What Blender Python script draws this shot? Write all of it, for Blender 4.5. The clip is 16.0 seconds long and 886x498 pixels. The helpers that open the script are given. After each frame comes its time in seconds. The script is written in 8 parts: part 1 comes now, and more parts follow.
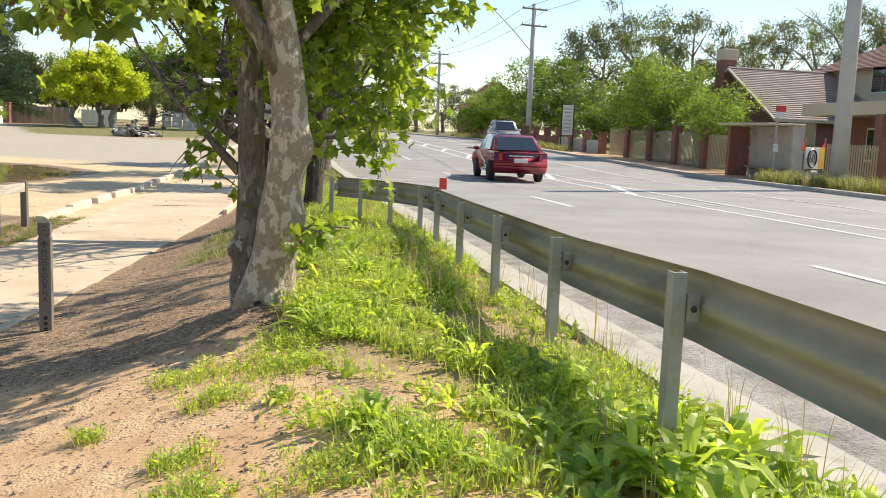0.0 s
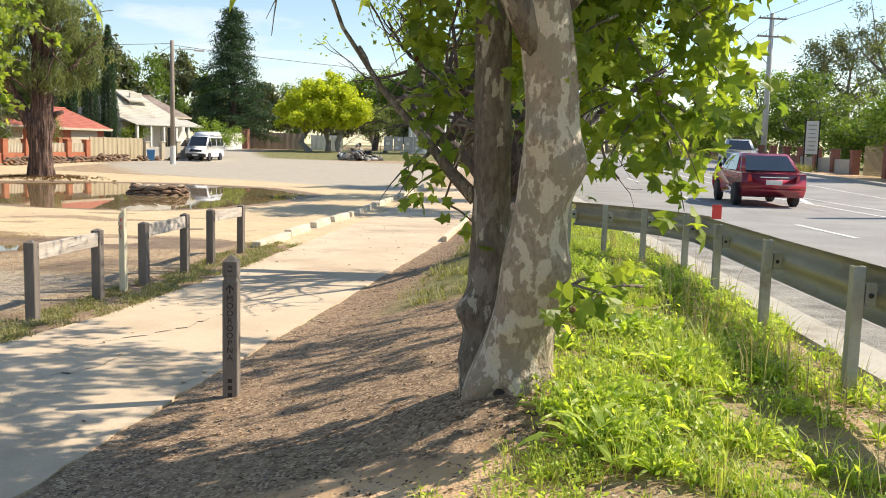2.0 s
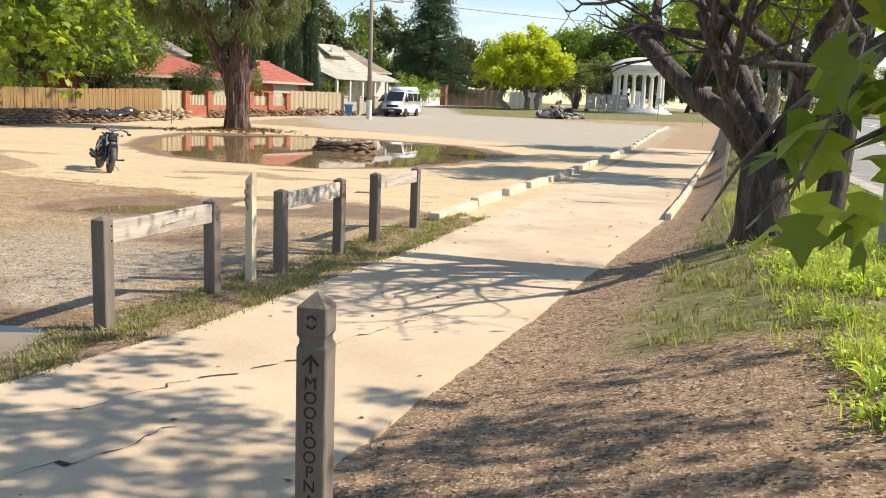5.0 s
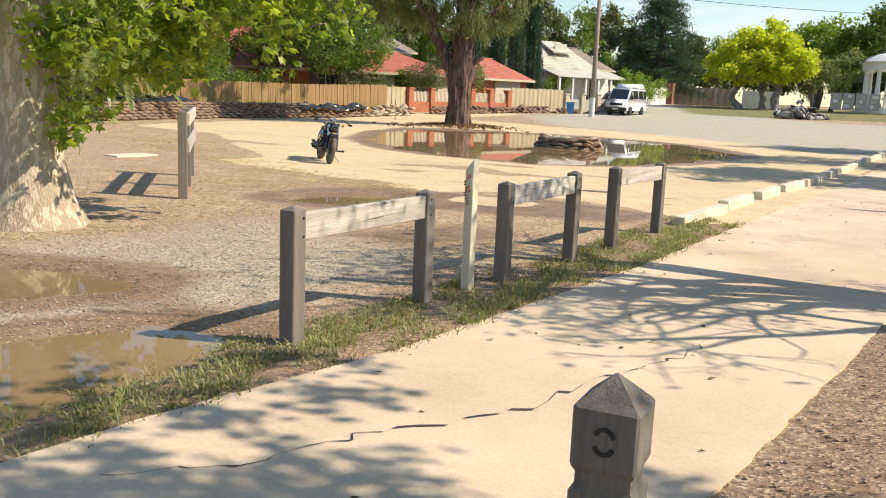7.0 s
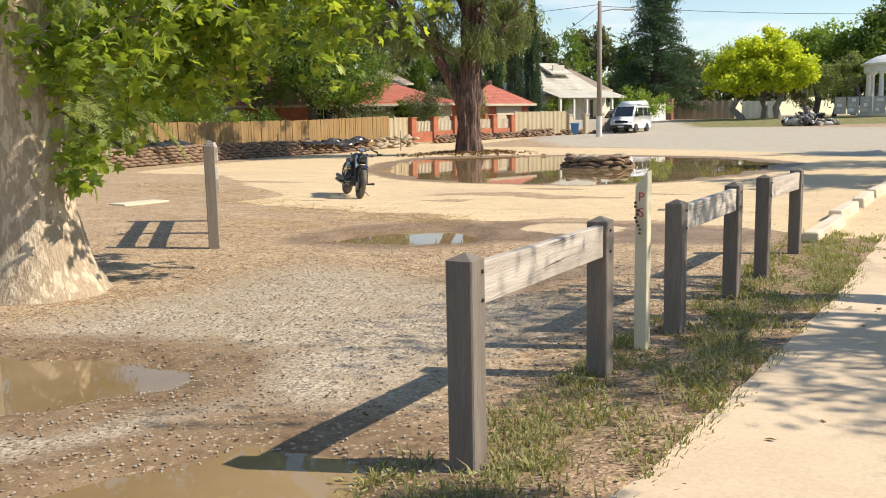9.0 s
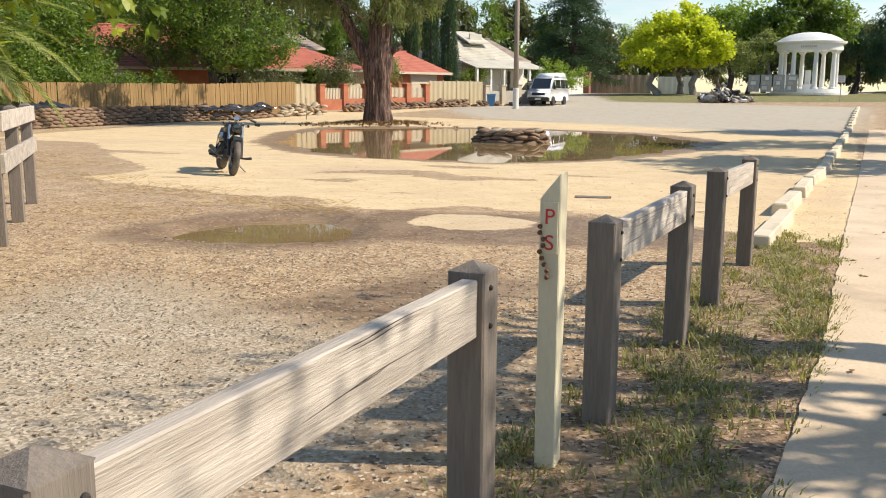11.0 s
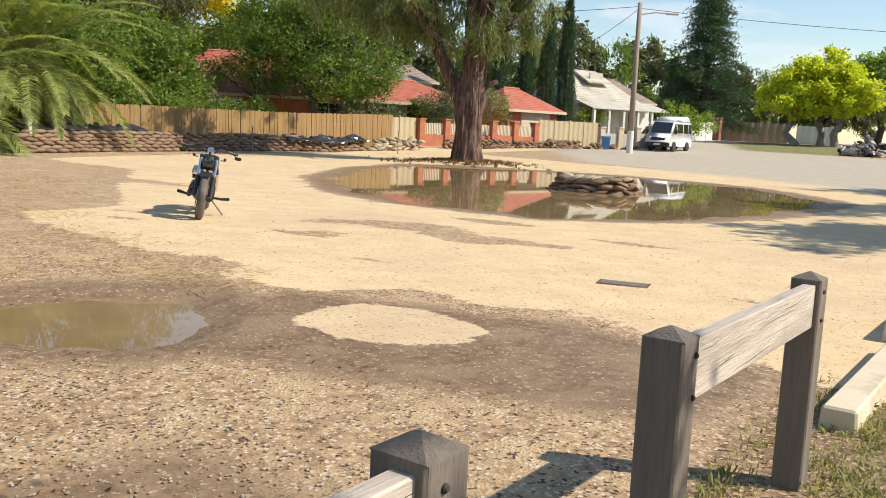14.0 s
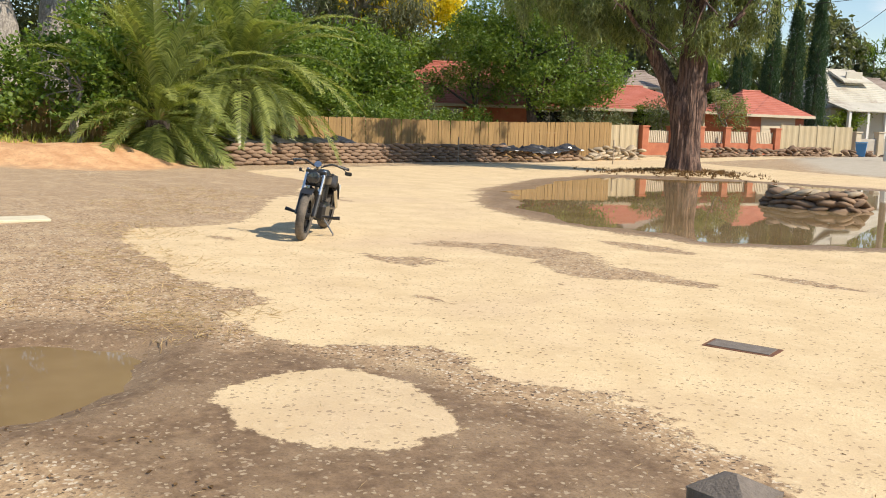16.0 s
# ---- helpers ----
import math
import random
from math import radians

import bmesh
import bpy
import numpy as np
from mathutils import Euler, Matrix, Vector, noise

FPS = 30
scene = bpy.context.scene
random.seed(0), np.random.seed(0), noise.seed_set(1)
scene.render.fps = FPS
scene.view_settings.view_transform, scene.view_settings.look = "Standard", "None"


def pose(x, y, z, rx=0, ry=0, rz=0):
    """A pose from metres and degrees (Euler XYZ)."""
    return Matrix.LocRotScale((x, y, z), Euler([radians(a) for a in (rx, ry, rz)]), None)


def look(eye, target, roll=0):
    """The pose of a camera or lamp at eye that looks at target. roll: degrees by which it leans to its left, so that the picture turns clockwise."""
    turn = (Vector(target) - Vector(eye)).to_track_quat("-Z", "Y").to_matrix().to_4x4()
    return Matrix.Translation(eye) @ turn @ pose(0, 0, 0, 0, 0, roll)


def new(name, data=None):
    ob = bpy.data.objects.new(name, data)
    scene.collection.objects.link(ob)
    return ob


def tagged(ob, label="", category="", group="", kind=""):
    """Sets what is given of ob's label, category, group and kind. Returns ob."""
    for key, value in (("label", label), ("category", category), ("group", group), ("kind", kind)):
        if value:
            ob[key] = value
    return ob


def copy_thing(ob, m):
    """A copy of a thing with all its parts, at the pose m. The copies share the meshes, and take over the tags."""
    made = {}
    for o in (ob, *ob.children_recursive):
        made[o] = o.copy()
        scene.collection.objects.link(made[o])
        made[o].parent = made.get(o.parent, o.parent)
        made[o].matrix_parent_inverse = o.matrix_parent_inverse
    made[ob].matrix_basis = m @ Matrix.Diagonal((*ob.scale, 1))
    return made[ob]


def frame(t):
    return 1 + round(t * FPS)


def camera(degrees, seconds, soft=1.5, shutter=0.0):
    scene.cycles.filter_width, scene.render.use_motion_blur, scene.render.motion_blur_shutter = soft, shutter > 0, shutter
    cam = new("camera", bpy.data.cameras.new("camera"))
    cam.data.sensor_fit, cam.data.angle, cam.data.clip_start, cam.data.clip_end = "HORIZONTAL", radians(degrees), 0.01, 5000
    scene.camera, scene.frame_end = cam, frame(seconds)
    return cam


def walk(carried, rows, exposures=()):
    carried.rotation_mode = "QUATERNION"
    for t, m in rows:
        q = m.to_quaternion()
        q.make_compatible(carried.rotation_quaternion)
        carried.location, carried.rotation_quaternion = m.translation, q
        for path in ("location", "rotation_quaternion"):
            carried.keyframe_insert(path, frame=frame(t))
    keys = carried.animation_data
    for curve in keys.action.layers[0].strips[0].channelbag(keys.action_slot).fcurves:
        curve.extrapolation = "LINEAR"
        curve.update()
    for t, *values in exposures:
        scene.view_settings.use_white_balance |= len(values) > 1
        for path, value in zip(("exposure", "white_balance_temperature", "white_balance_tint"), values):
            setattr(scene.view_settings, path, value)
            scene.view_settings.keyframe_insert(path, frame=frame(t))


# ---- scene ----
cam = camera(53.2, 16.0, 1.0)
METRES, EYE, TILT, LEAN, TURN = 17.647, 1.5, -0.4, 0.0, -10.8
ROWS = [
    (0.0, 0.0, 0.0, 0.0, 0.28, -7.19, -2.19),
    (0.5, -0.0033, 0.0245, 0.0001, 4.7, -7.9, -2.17),
    (1.0, -0.0119, 0.0526, -0.0001, 7.96, -7.74, -1.58),
    (1.5, -0.0213, 0.0852, -0.0033, 11.08, -6.9, -1.04),
    (2.0, -0.0334, 0.1175, -0.0043, 14.01, -6.2, -1.61),
    (2.5, -0.0409, 0.1498, -0.0059, 15.98, -5.78, -2.48),
    (3.0, -0.0518, 0.1799, -0.0056, 17.25, -5.83, -2.83),
    (5.5, -0.1168, 0.3195, -0.0135, 29.86, -10.85, -2.6),
    (6.0, -0.1301, 0.3385, -0.0166, 33.15, -12.09, -3.01),
    (6.5, -0.1426, 0.3541, -0.0194, 36.97, -11.48, -2.92),
    (7.0, -0.1599, 0.3645, -0.0229, 40.66, -9.85, -2.64),
    (7.5, -0.1793, 0.3772, -0.0276, 41.85, -8.45, -1.82),
    (8.0, -0.2106, 0.3854, -0.0353, 41.36, -7.68, -0.3),
    (10.5, -0.3236, 0.4859, -0.0339, 37.17, -9.44, 0.38),
    (11.0, -0.3279, 0.5221, -0.0358, 34.7, -9.81, -0.48),
    (11.5, -0.334, 0.5574, -0.0356, 33.62, -9.90, -1.33),
    (12.0, -0.3318, 0.5916, -0.0369, 33.94, -9.98, -2.46),
    (12.5, -0.3388, 0.628, -0.0357, 35.52, -9.86, -3.02),
    (13.0, -0.3488, 0.6608, -0.0343, 38.38, -9.24, -2.95),
    (13.5, -0.3557, 0.6944, -0.0340, 40.98, -8.42, -2.59),
    (14.0, -0.3677, 0.7260, -0.0343, 43.25, -7.64, -2.88),
    (14.5, -0.3740, 0.7612, -0.0335, 46.51, -6.94, -3.18),
    (15.0, -0.3817, 0.7920, -0.0325, 51.02, -6.93, -2.91),
    (15.5, -0.3856, 0.8243, -0.0318, 55.76, -7.54, -2.26),
    (16.0, -0.3867, 0.8564, -0.0303, 59.03, -7.75, -2.04),
]
walk(cam, [(t, pose(0, 0, EYE, TILT, LEAN, TURN) @ pose(METRES * x, METRES * y, METRES * z, 90 + pitch, roll, yaw)) for t, x, y, z, yaw, pitch, roll in ROWS],
     ((0.0, 0.50), (3.0, 0.50), (5.5, 0.42), (8.0, 0.40), (10.5, 0.36), (16.0, 0.34)))

# ---- world and sun ----
SUN_EL, SUN_DIR = 42.0, Vector((0.94, 0.36, 0)).normalized()
world = bpy.data.worlds.new("sky")
scene.world = world
world.use_nodes = True
wn, wl = world.node_tree.nodes, world.node_tree.links
wn.clear()
sky = wn.new("ShaderNodeTexSky")
sky.sky_type, sky.sun_disc = "NISHITA", False
sky.sun_elevation, sky.sun_rotation = radians(SUN_EL), math.atan2(SUN_DIR.x, SUN_DIR.y)
sky.air_density, sky.dust_density, sky.ozone_density = 1.1, 0.15, 1.6
wc = wn.new("ShaderNodeTexCoord")
wm = wn.new("ShaderNodeMapping")
wm.inputs["Scale"].default_value = (1.6, 1.6, 7.0)
wl.new(wc.outputs["Generated"], wm.inputs["Vector"])
cn = wn.new("ShaderNodeTexNoise")
cn.inputs["Scale"].default_value, cn.inputs["Detail"].default_value, cn.inputs["Roughness"].default_value = 2.4, 7, 0.58
wl.new(wm.outputs["Vector"], cn.inputs["Vector"])
cr = wn.new("ShaderNodeValToRGB")
cr.color_ramp.elements[0].position, cr.color_ramp.elements[1].position = 0.56, 0.74
wl.new(cn.outputs["Fac"], cr.inputs["Fac"])
cm = wn.new("ShaderNodeMixRGB")
cm.inputs["Color2"].default_value = (6.2, 6.4, 6.8, 1)
wl.new(cr.outputs["Color"], cm.inputs["Fac"])
wl.new(sky.outputs["Color"], cm.inputs["Color1"])
bg = wn.new("ShaderNodeBackground")
bg.inputs["Strength"].default_value = 0.12
wl.new(cm.outputs["Color"], bg.inputs["Color"])
wo = wn.new("ShaderNodeOutputWorld")
wl.new(bg.outputs["Background"], wo.inputs["Surface"])
sun = new("sun", bpy.data.lights.new("sun", "SUN"))
sun.data.energy, sun.data.angle, sun.data.color = 5.0, radians(0.55), (1.0, 0.89, 0.73)
sun.matrix_world = look((0, 0, 0), -(SUN_DIR * math.cos(radians(SUN_EL)) + Vector((0, 0, math.sin(radians(SUN_EL))))))

# ---- materials ----
def nodes_of(name):
    m = bpy.data.materials.new(name)
    m.use_nodes = True
    nt = m.node_tree
    return m, nt, nt.nodes["Principled BSDF"], nt.nodes["Material Output"]


def noise_node(nt, vec, scale, detail=4, rough=0.55):
    n = nt.nodes.new("ShaderNodeTexNoise")
    n.inputs["Scale"].default_value, n.inputs["Detail"].default_value, n.inputs["Roughness"].default_value = scale, detail, rough
    if vec is not None:
        nt.links.new(vec, n.inputs["Vector"])
    return n


def ramp(nt, fac, lo, hi):
    r = nt.nodes.new("ShaderNodeMapRange")
    r.inputs["From Min"].default_value, r.inputs["From Max"].default_value = lo, hi
    r.clamp = True
    nt.links.new(fac, r.inputs["Value"])
    return r.outputs["Result"]


def mix(nt, fac, a, b, mode="MIX"):
    n = nt.nodes.new("ShaderNodeMixRGB")
    n.blend_type = mode
    for sock, v in (("Fac", fac), ("Color1", a), ("Color2", b)):
        if hasattr(v, "is_output"):
            nt.links.new(v, n.inputs[sock])
        elif sock == "Fac":
            n.inputs[sock].default_value = v
        else:
            n.inputs[sock].default_value = (*v, 1)
    return n.outputs["Color"]


def arith(nt, op, a, b=0.0):
    n = nt.nodes.new("ShaderNodeMath")
    n.operation = op
    for i, v in enumerate((a, b)):
        if hasattr(v, "is_output"):
            nt.links.new(v, n.inputs[i])
        else:
            n.inputs[i].default_value = v
    return n.outputs["Value"]


def bump(nt, bsdf, height, strength, dist=0.02):
    b = nt.nodes.new("ShaderNodeBump")
    b.inputs["Strength"].default_value, b.inputs["Distance"].default_value = strength, dist
    nt.links.new(height, b.inputs["Height"])
    nt.links.new(b.outputs["Normal"], bsdf.inputs["Normal"])


def surface(name, c1, c2, scale=3.0, fine=40.0, rough=0.8, relief=0.3, metal=0.0, stretch=(1, 1, 1), third=None, coat=0.0, vary=0.0, dist=0.01):
    """A two-scale surface: broad blotches from c1 to c2, fine grain and relief over it."""
    m, nt, p, _ = nodes_of(name)
    tc = nt.nodes.new("ShaderNodeTexCoord")
    mp = nt.nodes.new("ShaderNodeMapping")
    mp.inputs["Scale"].default_value = stretch
    nt.links.new(tc.outputs["Object"], mp.inputs["Vector"])
    v = mp.outputs["Vector"]
    a, b = noise_node(nt, v, scale, 5), noise_node(nt, v, fine, 5, 0.65)
    f = arith(nt, "ADD", arith(nt, "MULTIPLY", a.outputs["Fac"], 0.6), arith(nt, "MULTIPLY", b.outputs["Fac"], 0.4))
    col = mix(nt, ramp(nt, f, 0.36, 0.64), c1, c2)
    if third:
        t = noise_node(nt, v, scale * 0.6, 6, 0.7)
        col = mix(nt, ramp(nt, t.outputs["Fac"], 0.55, 0.66), col, third)
    if vary:
        oi = nt.nodes.new("ShaderNodeObjectInfo")
        hsv = nt.nodes.new("ShaderNodeHueSaturation")
        nt.links.new(col, hsv.inputs["Color"])
        r = nt.nodes.new("ShaderNodeMapRange")
        r.inputs["To Min"].default_value, r.inputs["To Max"].default_value = 1 - vary, 1 + vary
        nt.links.new(oi.outputs["Random"], r.inputs["Value"])
        nt.links.new(r.outputs["Result"], hsv.inputs["Value"])
        col = hsv.outputs["Color"]
    nt.links.new(col, p.inputs["Base Color"])
    p.inputs["Roughness"].default_value, p.inputs["Metallic"].default_value, p.inputs["Coat Weight"].default_value = rough, metal, coat
    if relief:
        bump(nt, p, b.outputs["Fac"], relief, dist)
    return m


def plain(name, c, rough=0.5, metal=0.0, coat=0.0):
    """Paint, plastic, rubber or metal with faint dust."""
    d = tuple(min(1, x * 1.12 + 0.012) for x in c)
    return surface(name, c, d, 2.0, 60.0, rough, 0.05, metal, coat=coat)


def foliage(name, dark, light, shine=0.45, through_light=0.35):
    m, nt, p, out = nodes_of(name)
    g = nt.nodes.new("ShaderNodeNewGeometry")
    col = mix(nt, g.outputs["Random Per Island"], dark, light)
    tc = nt.nodes.new("ShaderNodeTexCoord")
    n = noise_node(nt, tc.outputs["Object"], 0.55, 3)
    col = mix(nt, arith(nt, "MULTIPLY", ramp(nt, n.outputs["Fac"], 0.4, 0.7), 0.45), col, dark)
    nt.links.new(col, p.inputs["Base Color"])
    p.inputs["Roughness"].default_value = shine
    p.inputs["Specular IOR Level"].default_value = 0.35 if shine < 0.9 else 0.05
    tr = nt.nodes.new("ShaderNodeBsdfTranslucent")
    warm = mix(nt, 0.75, col, (1.15, 1.25, 0.35), "MULTIPLY")
    bright = mix(nt, 1.0, warm, (2.1, 2.0, 2.0), "MULTIPLY")
    nt.links.new(bright, tr.inputs["Color"])
    ms = nt.nodes.new("ShaderNodeMixShader")
    ms.inputs["Fac"].default_value = through_light
    nt.links.new(p.outputs["BSDF"], ms.inputs[1])
    nt.links.new(tr.outputs["BSDF"], ms.inputs[2])
    nt.links.new(ms.outputs["Shader"], out.inputs["Surface"])
    return m


def ground_material():
    """The open ground: zones from vertex masks, broken up by noise; clay, gravel, soil, lawn and worn asphalt."""
    m, nt, p, _ = nodes_of("ground")
    geo = nt.nodes.new("ShaderNodeNewGeometry")
    v = geo.outputs["Position"]
    za, zb = nt.nodes.new("ShaderNodeAttribute"), nt.nodes.new("ShaderNodeAttribute")
    za.attribute_name, zb.attribute_name = "zone_a", "zone_b"
    zc, sc = nt.nodes.new("ShaderNodeAttribute"), nt.nodes.new("ShaderNodeSeparateColor")
    zc.attribute_name = "zone_c"
    nt.links.new(zc.outputs["Color"], sc.inputs["Color"])
    sa, sb = nt.nodes.new("ShaderNodeSeparateColor"), nt.nodes.new("ShaderNodeSeparateColor")
    nt.links.new(za.outputs["Color"], sa.inputs["Color"])
    nt.links.new(zb.outputs["Color"], sb.inputs["Color"])
    big, mid, fine, grit = noise_node(nt, v, 0.35, 5), noise_node(nt, v, 2.2, 6, 0.6), noise_node(nt, v, 14, 5, 0.65), noise_node(nt, v, 70, 4, 0.7)
    vor = nt.nodes.new("ShaderNodeTexVoronoi")
    vor.inputs["Scale"].default_value = 62
    nt.links.new(v, vor.inputs["Vector"])
    stone = nt.nodes.new("ShaderNodeSeparateColor")
    nt.links.new(vor.outputs["Color"], stone.inputs["Color"])

    def zone(ch, jag=0.28, soft=0.03, jag2=0.12):
        e = arith(nt, "ADD", ch, arith(nt, "MULTIPLY", arith(nt, "SUBTRACT", mid.outputs["Fac"], 0.5), jag))
        e = arith(nt, "ADD", e, arith(nt, "MULTIPLY", arith(nt, "SUBTRACT", fine.outputs["Fac"], 0.5), jag2))
        return ramp(nt, e, 0.5 - soft, 0.5 + soft)

    # brown earth with bark litter and pale stones
    brown = mix(nt, ramp(nt, fine.outputs["Fac"], 0.35, 0.66), (0.25, 0.163, 0.095), (0.54, 0.385, 0.232))
    brown = mix(nt, ramp(nt, mid.outputs["Fac"], 0.48, 0.68), brown, (0.53, 0.39, 0.235))
    brown = mix(nt, arith(nt, "MULTIPLY", ramp(nt, grit.outputs["Fac"], 0.5, 0.66), 0.6), brown, (0.17, 0.115, 0.07))
    brown = mix(nt, ramp(nt, stone.outputs["Red"], 0.86, 0.91), brown, (0.58, 0.49, 0.37))
    brown = mix(nt, ramp(nt, stone.outputs["Green"], 0.90, 0.94), brown, (0.10, 0.07, 0.05))
    # pale dried clay
    clay = mix(nt, ramp(nt, mid.outputs["Fac"], 0.3, 0.7), (0.57, 0.43, 0.25), (0.70, 0.55, 0.34))
    clay = mix(nt, arith(nt, "MULTIPLY", ramp(nt, grit.outputs["Fac"], 0.52, 0.70), 0.5), clay, (0.40, 0.295, 0.19))
    clay = mix(nt, arith(nt, "MULTIPLY", ramp(nt, big.outputs["Fac"], 0.5, 0.68), 0.55), clay, (0.52, 0.38, 0.26))
    clay = mix(nt, arith(nt, "MULTIPLY", ramp(nt, fine.outputs["Fac"], 0.54, 0.70), 0.4), clay, (0.75, 0.61, 0.40))
    clay = mix(nt, arith(nt, "MULTIPLY", ramp(nt, stone.outputs["Green"], 0.94, 0.97), 0.8), clay, (0.27, 0.19, 0.12))
    # grey blue-metal gravel
    gravel = mix(nt, stone.outputs["Blue"], (0.20, 0.162, 0.12), (0.62, 0.525, 0.41))
    gravel = mix(nt, arith(nt, "MULTIPLY", ramp(nt, mid.outputs["Fac"], 0.45, 0.6), 0.6), gravel, (0.36, 0.28, 0.19))
    # lawn soil
    lawn = mix(nt, ramp(nt, fine.outputs["Fac"], 0.35, 0.65), (0.12, 0.12, 0.045), (0.24, 0.23, 0.085))
    lawn = mix(nt, arith(nt, "MULTIPLY", ramp(nt, mid.outputs["Fac"], 0.5, 0.65), 0.6), lawn, (0.40, 0.31, 0.19))
    # tan bare soil
    tan = mix(nt, ramp(nt, mid.outputs["Fac"], 0.35, 0.65), (0.55, 0.345, 0.19), (0.69, 0.47, 0.285))
    tan = mix(nt, ramp(nt, grit.outputs["Fac"], 0.62, 0.78), tan, (0.38, 0.235, 0.135))
    tan = mix(nt, ramp(nt, stone.outputs["Red"], 0.93, 0.96), tan, (0.20, 0.13, 0.09))
    # worn asphalt dusted with silt
    tar = mix(nt, ramp(nt, mid.outputs["Fac"], 0.3, 0.7), (0.40, 0.35, 0.275), (0.50, 0.445, 0.355))
    tar = mix(nt, ramp(nt, grit.outputs["Fac"], 0.5, 0.8), tar, (0.30, 0.27, 0.225))
    # mud, dark and damp
    mud = mix(nt, ramp(nt, fine.outputs["Fac"], 0.35, 0.65), (0.15, 0.095, 0.054), (0.275, 0.185, 0.11))
    mud = mix(nt, arith(nt, "MULTIPLY", ramp(nt, mid.outputs["Fac"], 0.46, 0.62), 0.55), mud, (0.33, 0.235, 0.145))
    mud = mix(nt, arith(nt, "MULTIPLY", ramp(nt, grit.outputs["Fac"], 0.52, 0.66), 0.55), mud, (0.10, 0.066, 0.04))
    mud = mix(nt, ramp(nt, stone.outputs["Red"], 0.93, 0.96), mud, (0.40, 0.31, 0.21))
    col = mix(nt, zone(sa.outputs["Blue"], 0.4, 0.10), brown, gravel)
    # dark bark mulch over soil
    mulch = mix(nt, ramp(nt, fine.outputs["Fac"], 0.36, 0.64), (0.15, 0.095, 0.06), (0.40, 0.272, 0.172))
    mulch = mix(nt, ramp(nt, stone.outputs["Red"], 0.82, 0.88), mulch, (0.52, 0.38, 0.25))
    mulch = mix(nt, ramp(nt, stone.outputs["Blue"], 0.84, 0.92), mulch, (0.08, 0.054, 0.036))
    mulch = mix(nt, arith(nt, "MULTIPLY", ramp(nt, mid.outputs["Fac"], 0.47, 0.63), 0.3), mulch, (0.46, 0.32, 0.20))
    col = mix(nt, zone(sc.outputs["Red"], 0.5, 0.12), col, mulch)
    col = mix(nt, zone(sb.outputs["Red"], 0.4, 0.08), col, tan)
    orange = mix(nt, ramp(nt, mid.outputs["Fac"], 0.35, 0.65), (0.44, 0.235, 0.115), (0.62, 0.385, 0.205))
    orange = mix(nt, arith(nt, "MULTIPLY", ramp(nt, fine.outputs["Fac"], 0.5, 0.7), 0.7), orange, (0.34, 0.20, 0.115))
    col = mix(nt, zone(sc.outputs["Green"], 0.5, 0.16), col, orange)
    col = mix(nt, zone(sa.outputs["Green"], 0.45, 0.12), col, lawn)
    wetz = zone(sb.outputs["Blue"], 0.5, 0.10)
    col = mix(nt, wetz, col, mud)
    clayz = zone(sa.outputs["Red"], 0.34, 0.012, 0.24)
    col = mix(nt, clayz, col, clay)
    col = mix(nt, zone(sb.outputs["Green"], 0.3, 0.15), col, tar)
    nt.links.new(col, p.inputs["Base Color"])
    rg = nt.nodes.new("ShaderNodeMapRange")
    rg.inputs["To Min"].default_value, rg.inputs["To Max"].default_value = 0.92, 0.55
    nt.links.new(wetz, rg.inputs["Value"])
    nt.links.new(rg.outputs["Result"], p.inputs["Roughness"])
    p.inputs["Specular IOR Level"].default_value = 0.25
    rough_h = arith(nt, "ADD", arith(nt, "MULTIPLY", fine.outputs["Fac"], 1.0), arith(nt, "MULTIPLY", vor.outputs["Distance"], arith(nt, "MULTIPLY", ramp(nt, mid.outputs["Fac"], 0.4, 0.62), 0.6)))
    calm = arith(nt, "MAXIMUM", clayz, arith(nt, "MULTIPLY", wetz, 1.2))
    quiet = arith(nt, "SUBTRACT", 1.0, arith(nt, "MULTIPLY", calm, 0.6))
    bump(nt, p, arith(nt, "MULTIPLY", arith(nt, "ADD", rough_h, arith(nt, "MULTIPLY", grit.outputs["Fac"], 0.4)), quiet), 0.6, 0.018)
    return m


def water_material():
    m, nt, p, _ = nodes_of("muddy_water")
    geo = nt.nodes.new("ShaderNodeNewGeometry")
    n, r = noise_node(nt, geo.outputs["Position"], 0.8, 4), noise_node(nt, geo.outputs["Position"], 3.0, 2)
    nt.links.new(mix(nt, ramp(nt, n.outputs["Fac"], 0.35, 0.65), (0.215, 0.146, 0.072), (0.30, 0.212, 0.113)), p.inputs["Base Color"])
    p.inputs["Roughness"].default_value, p.inputs["IOR"].default_value = 0.02, 1.33
    p.inputs["Specular IOR Level"].default_value = 0.5
    bump(nt, p, r.outputs["Fac"], 0.02, 0.01)
    return m


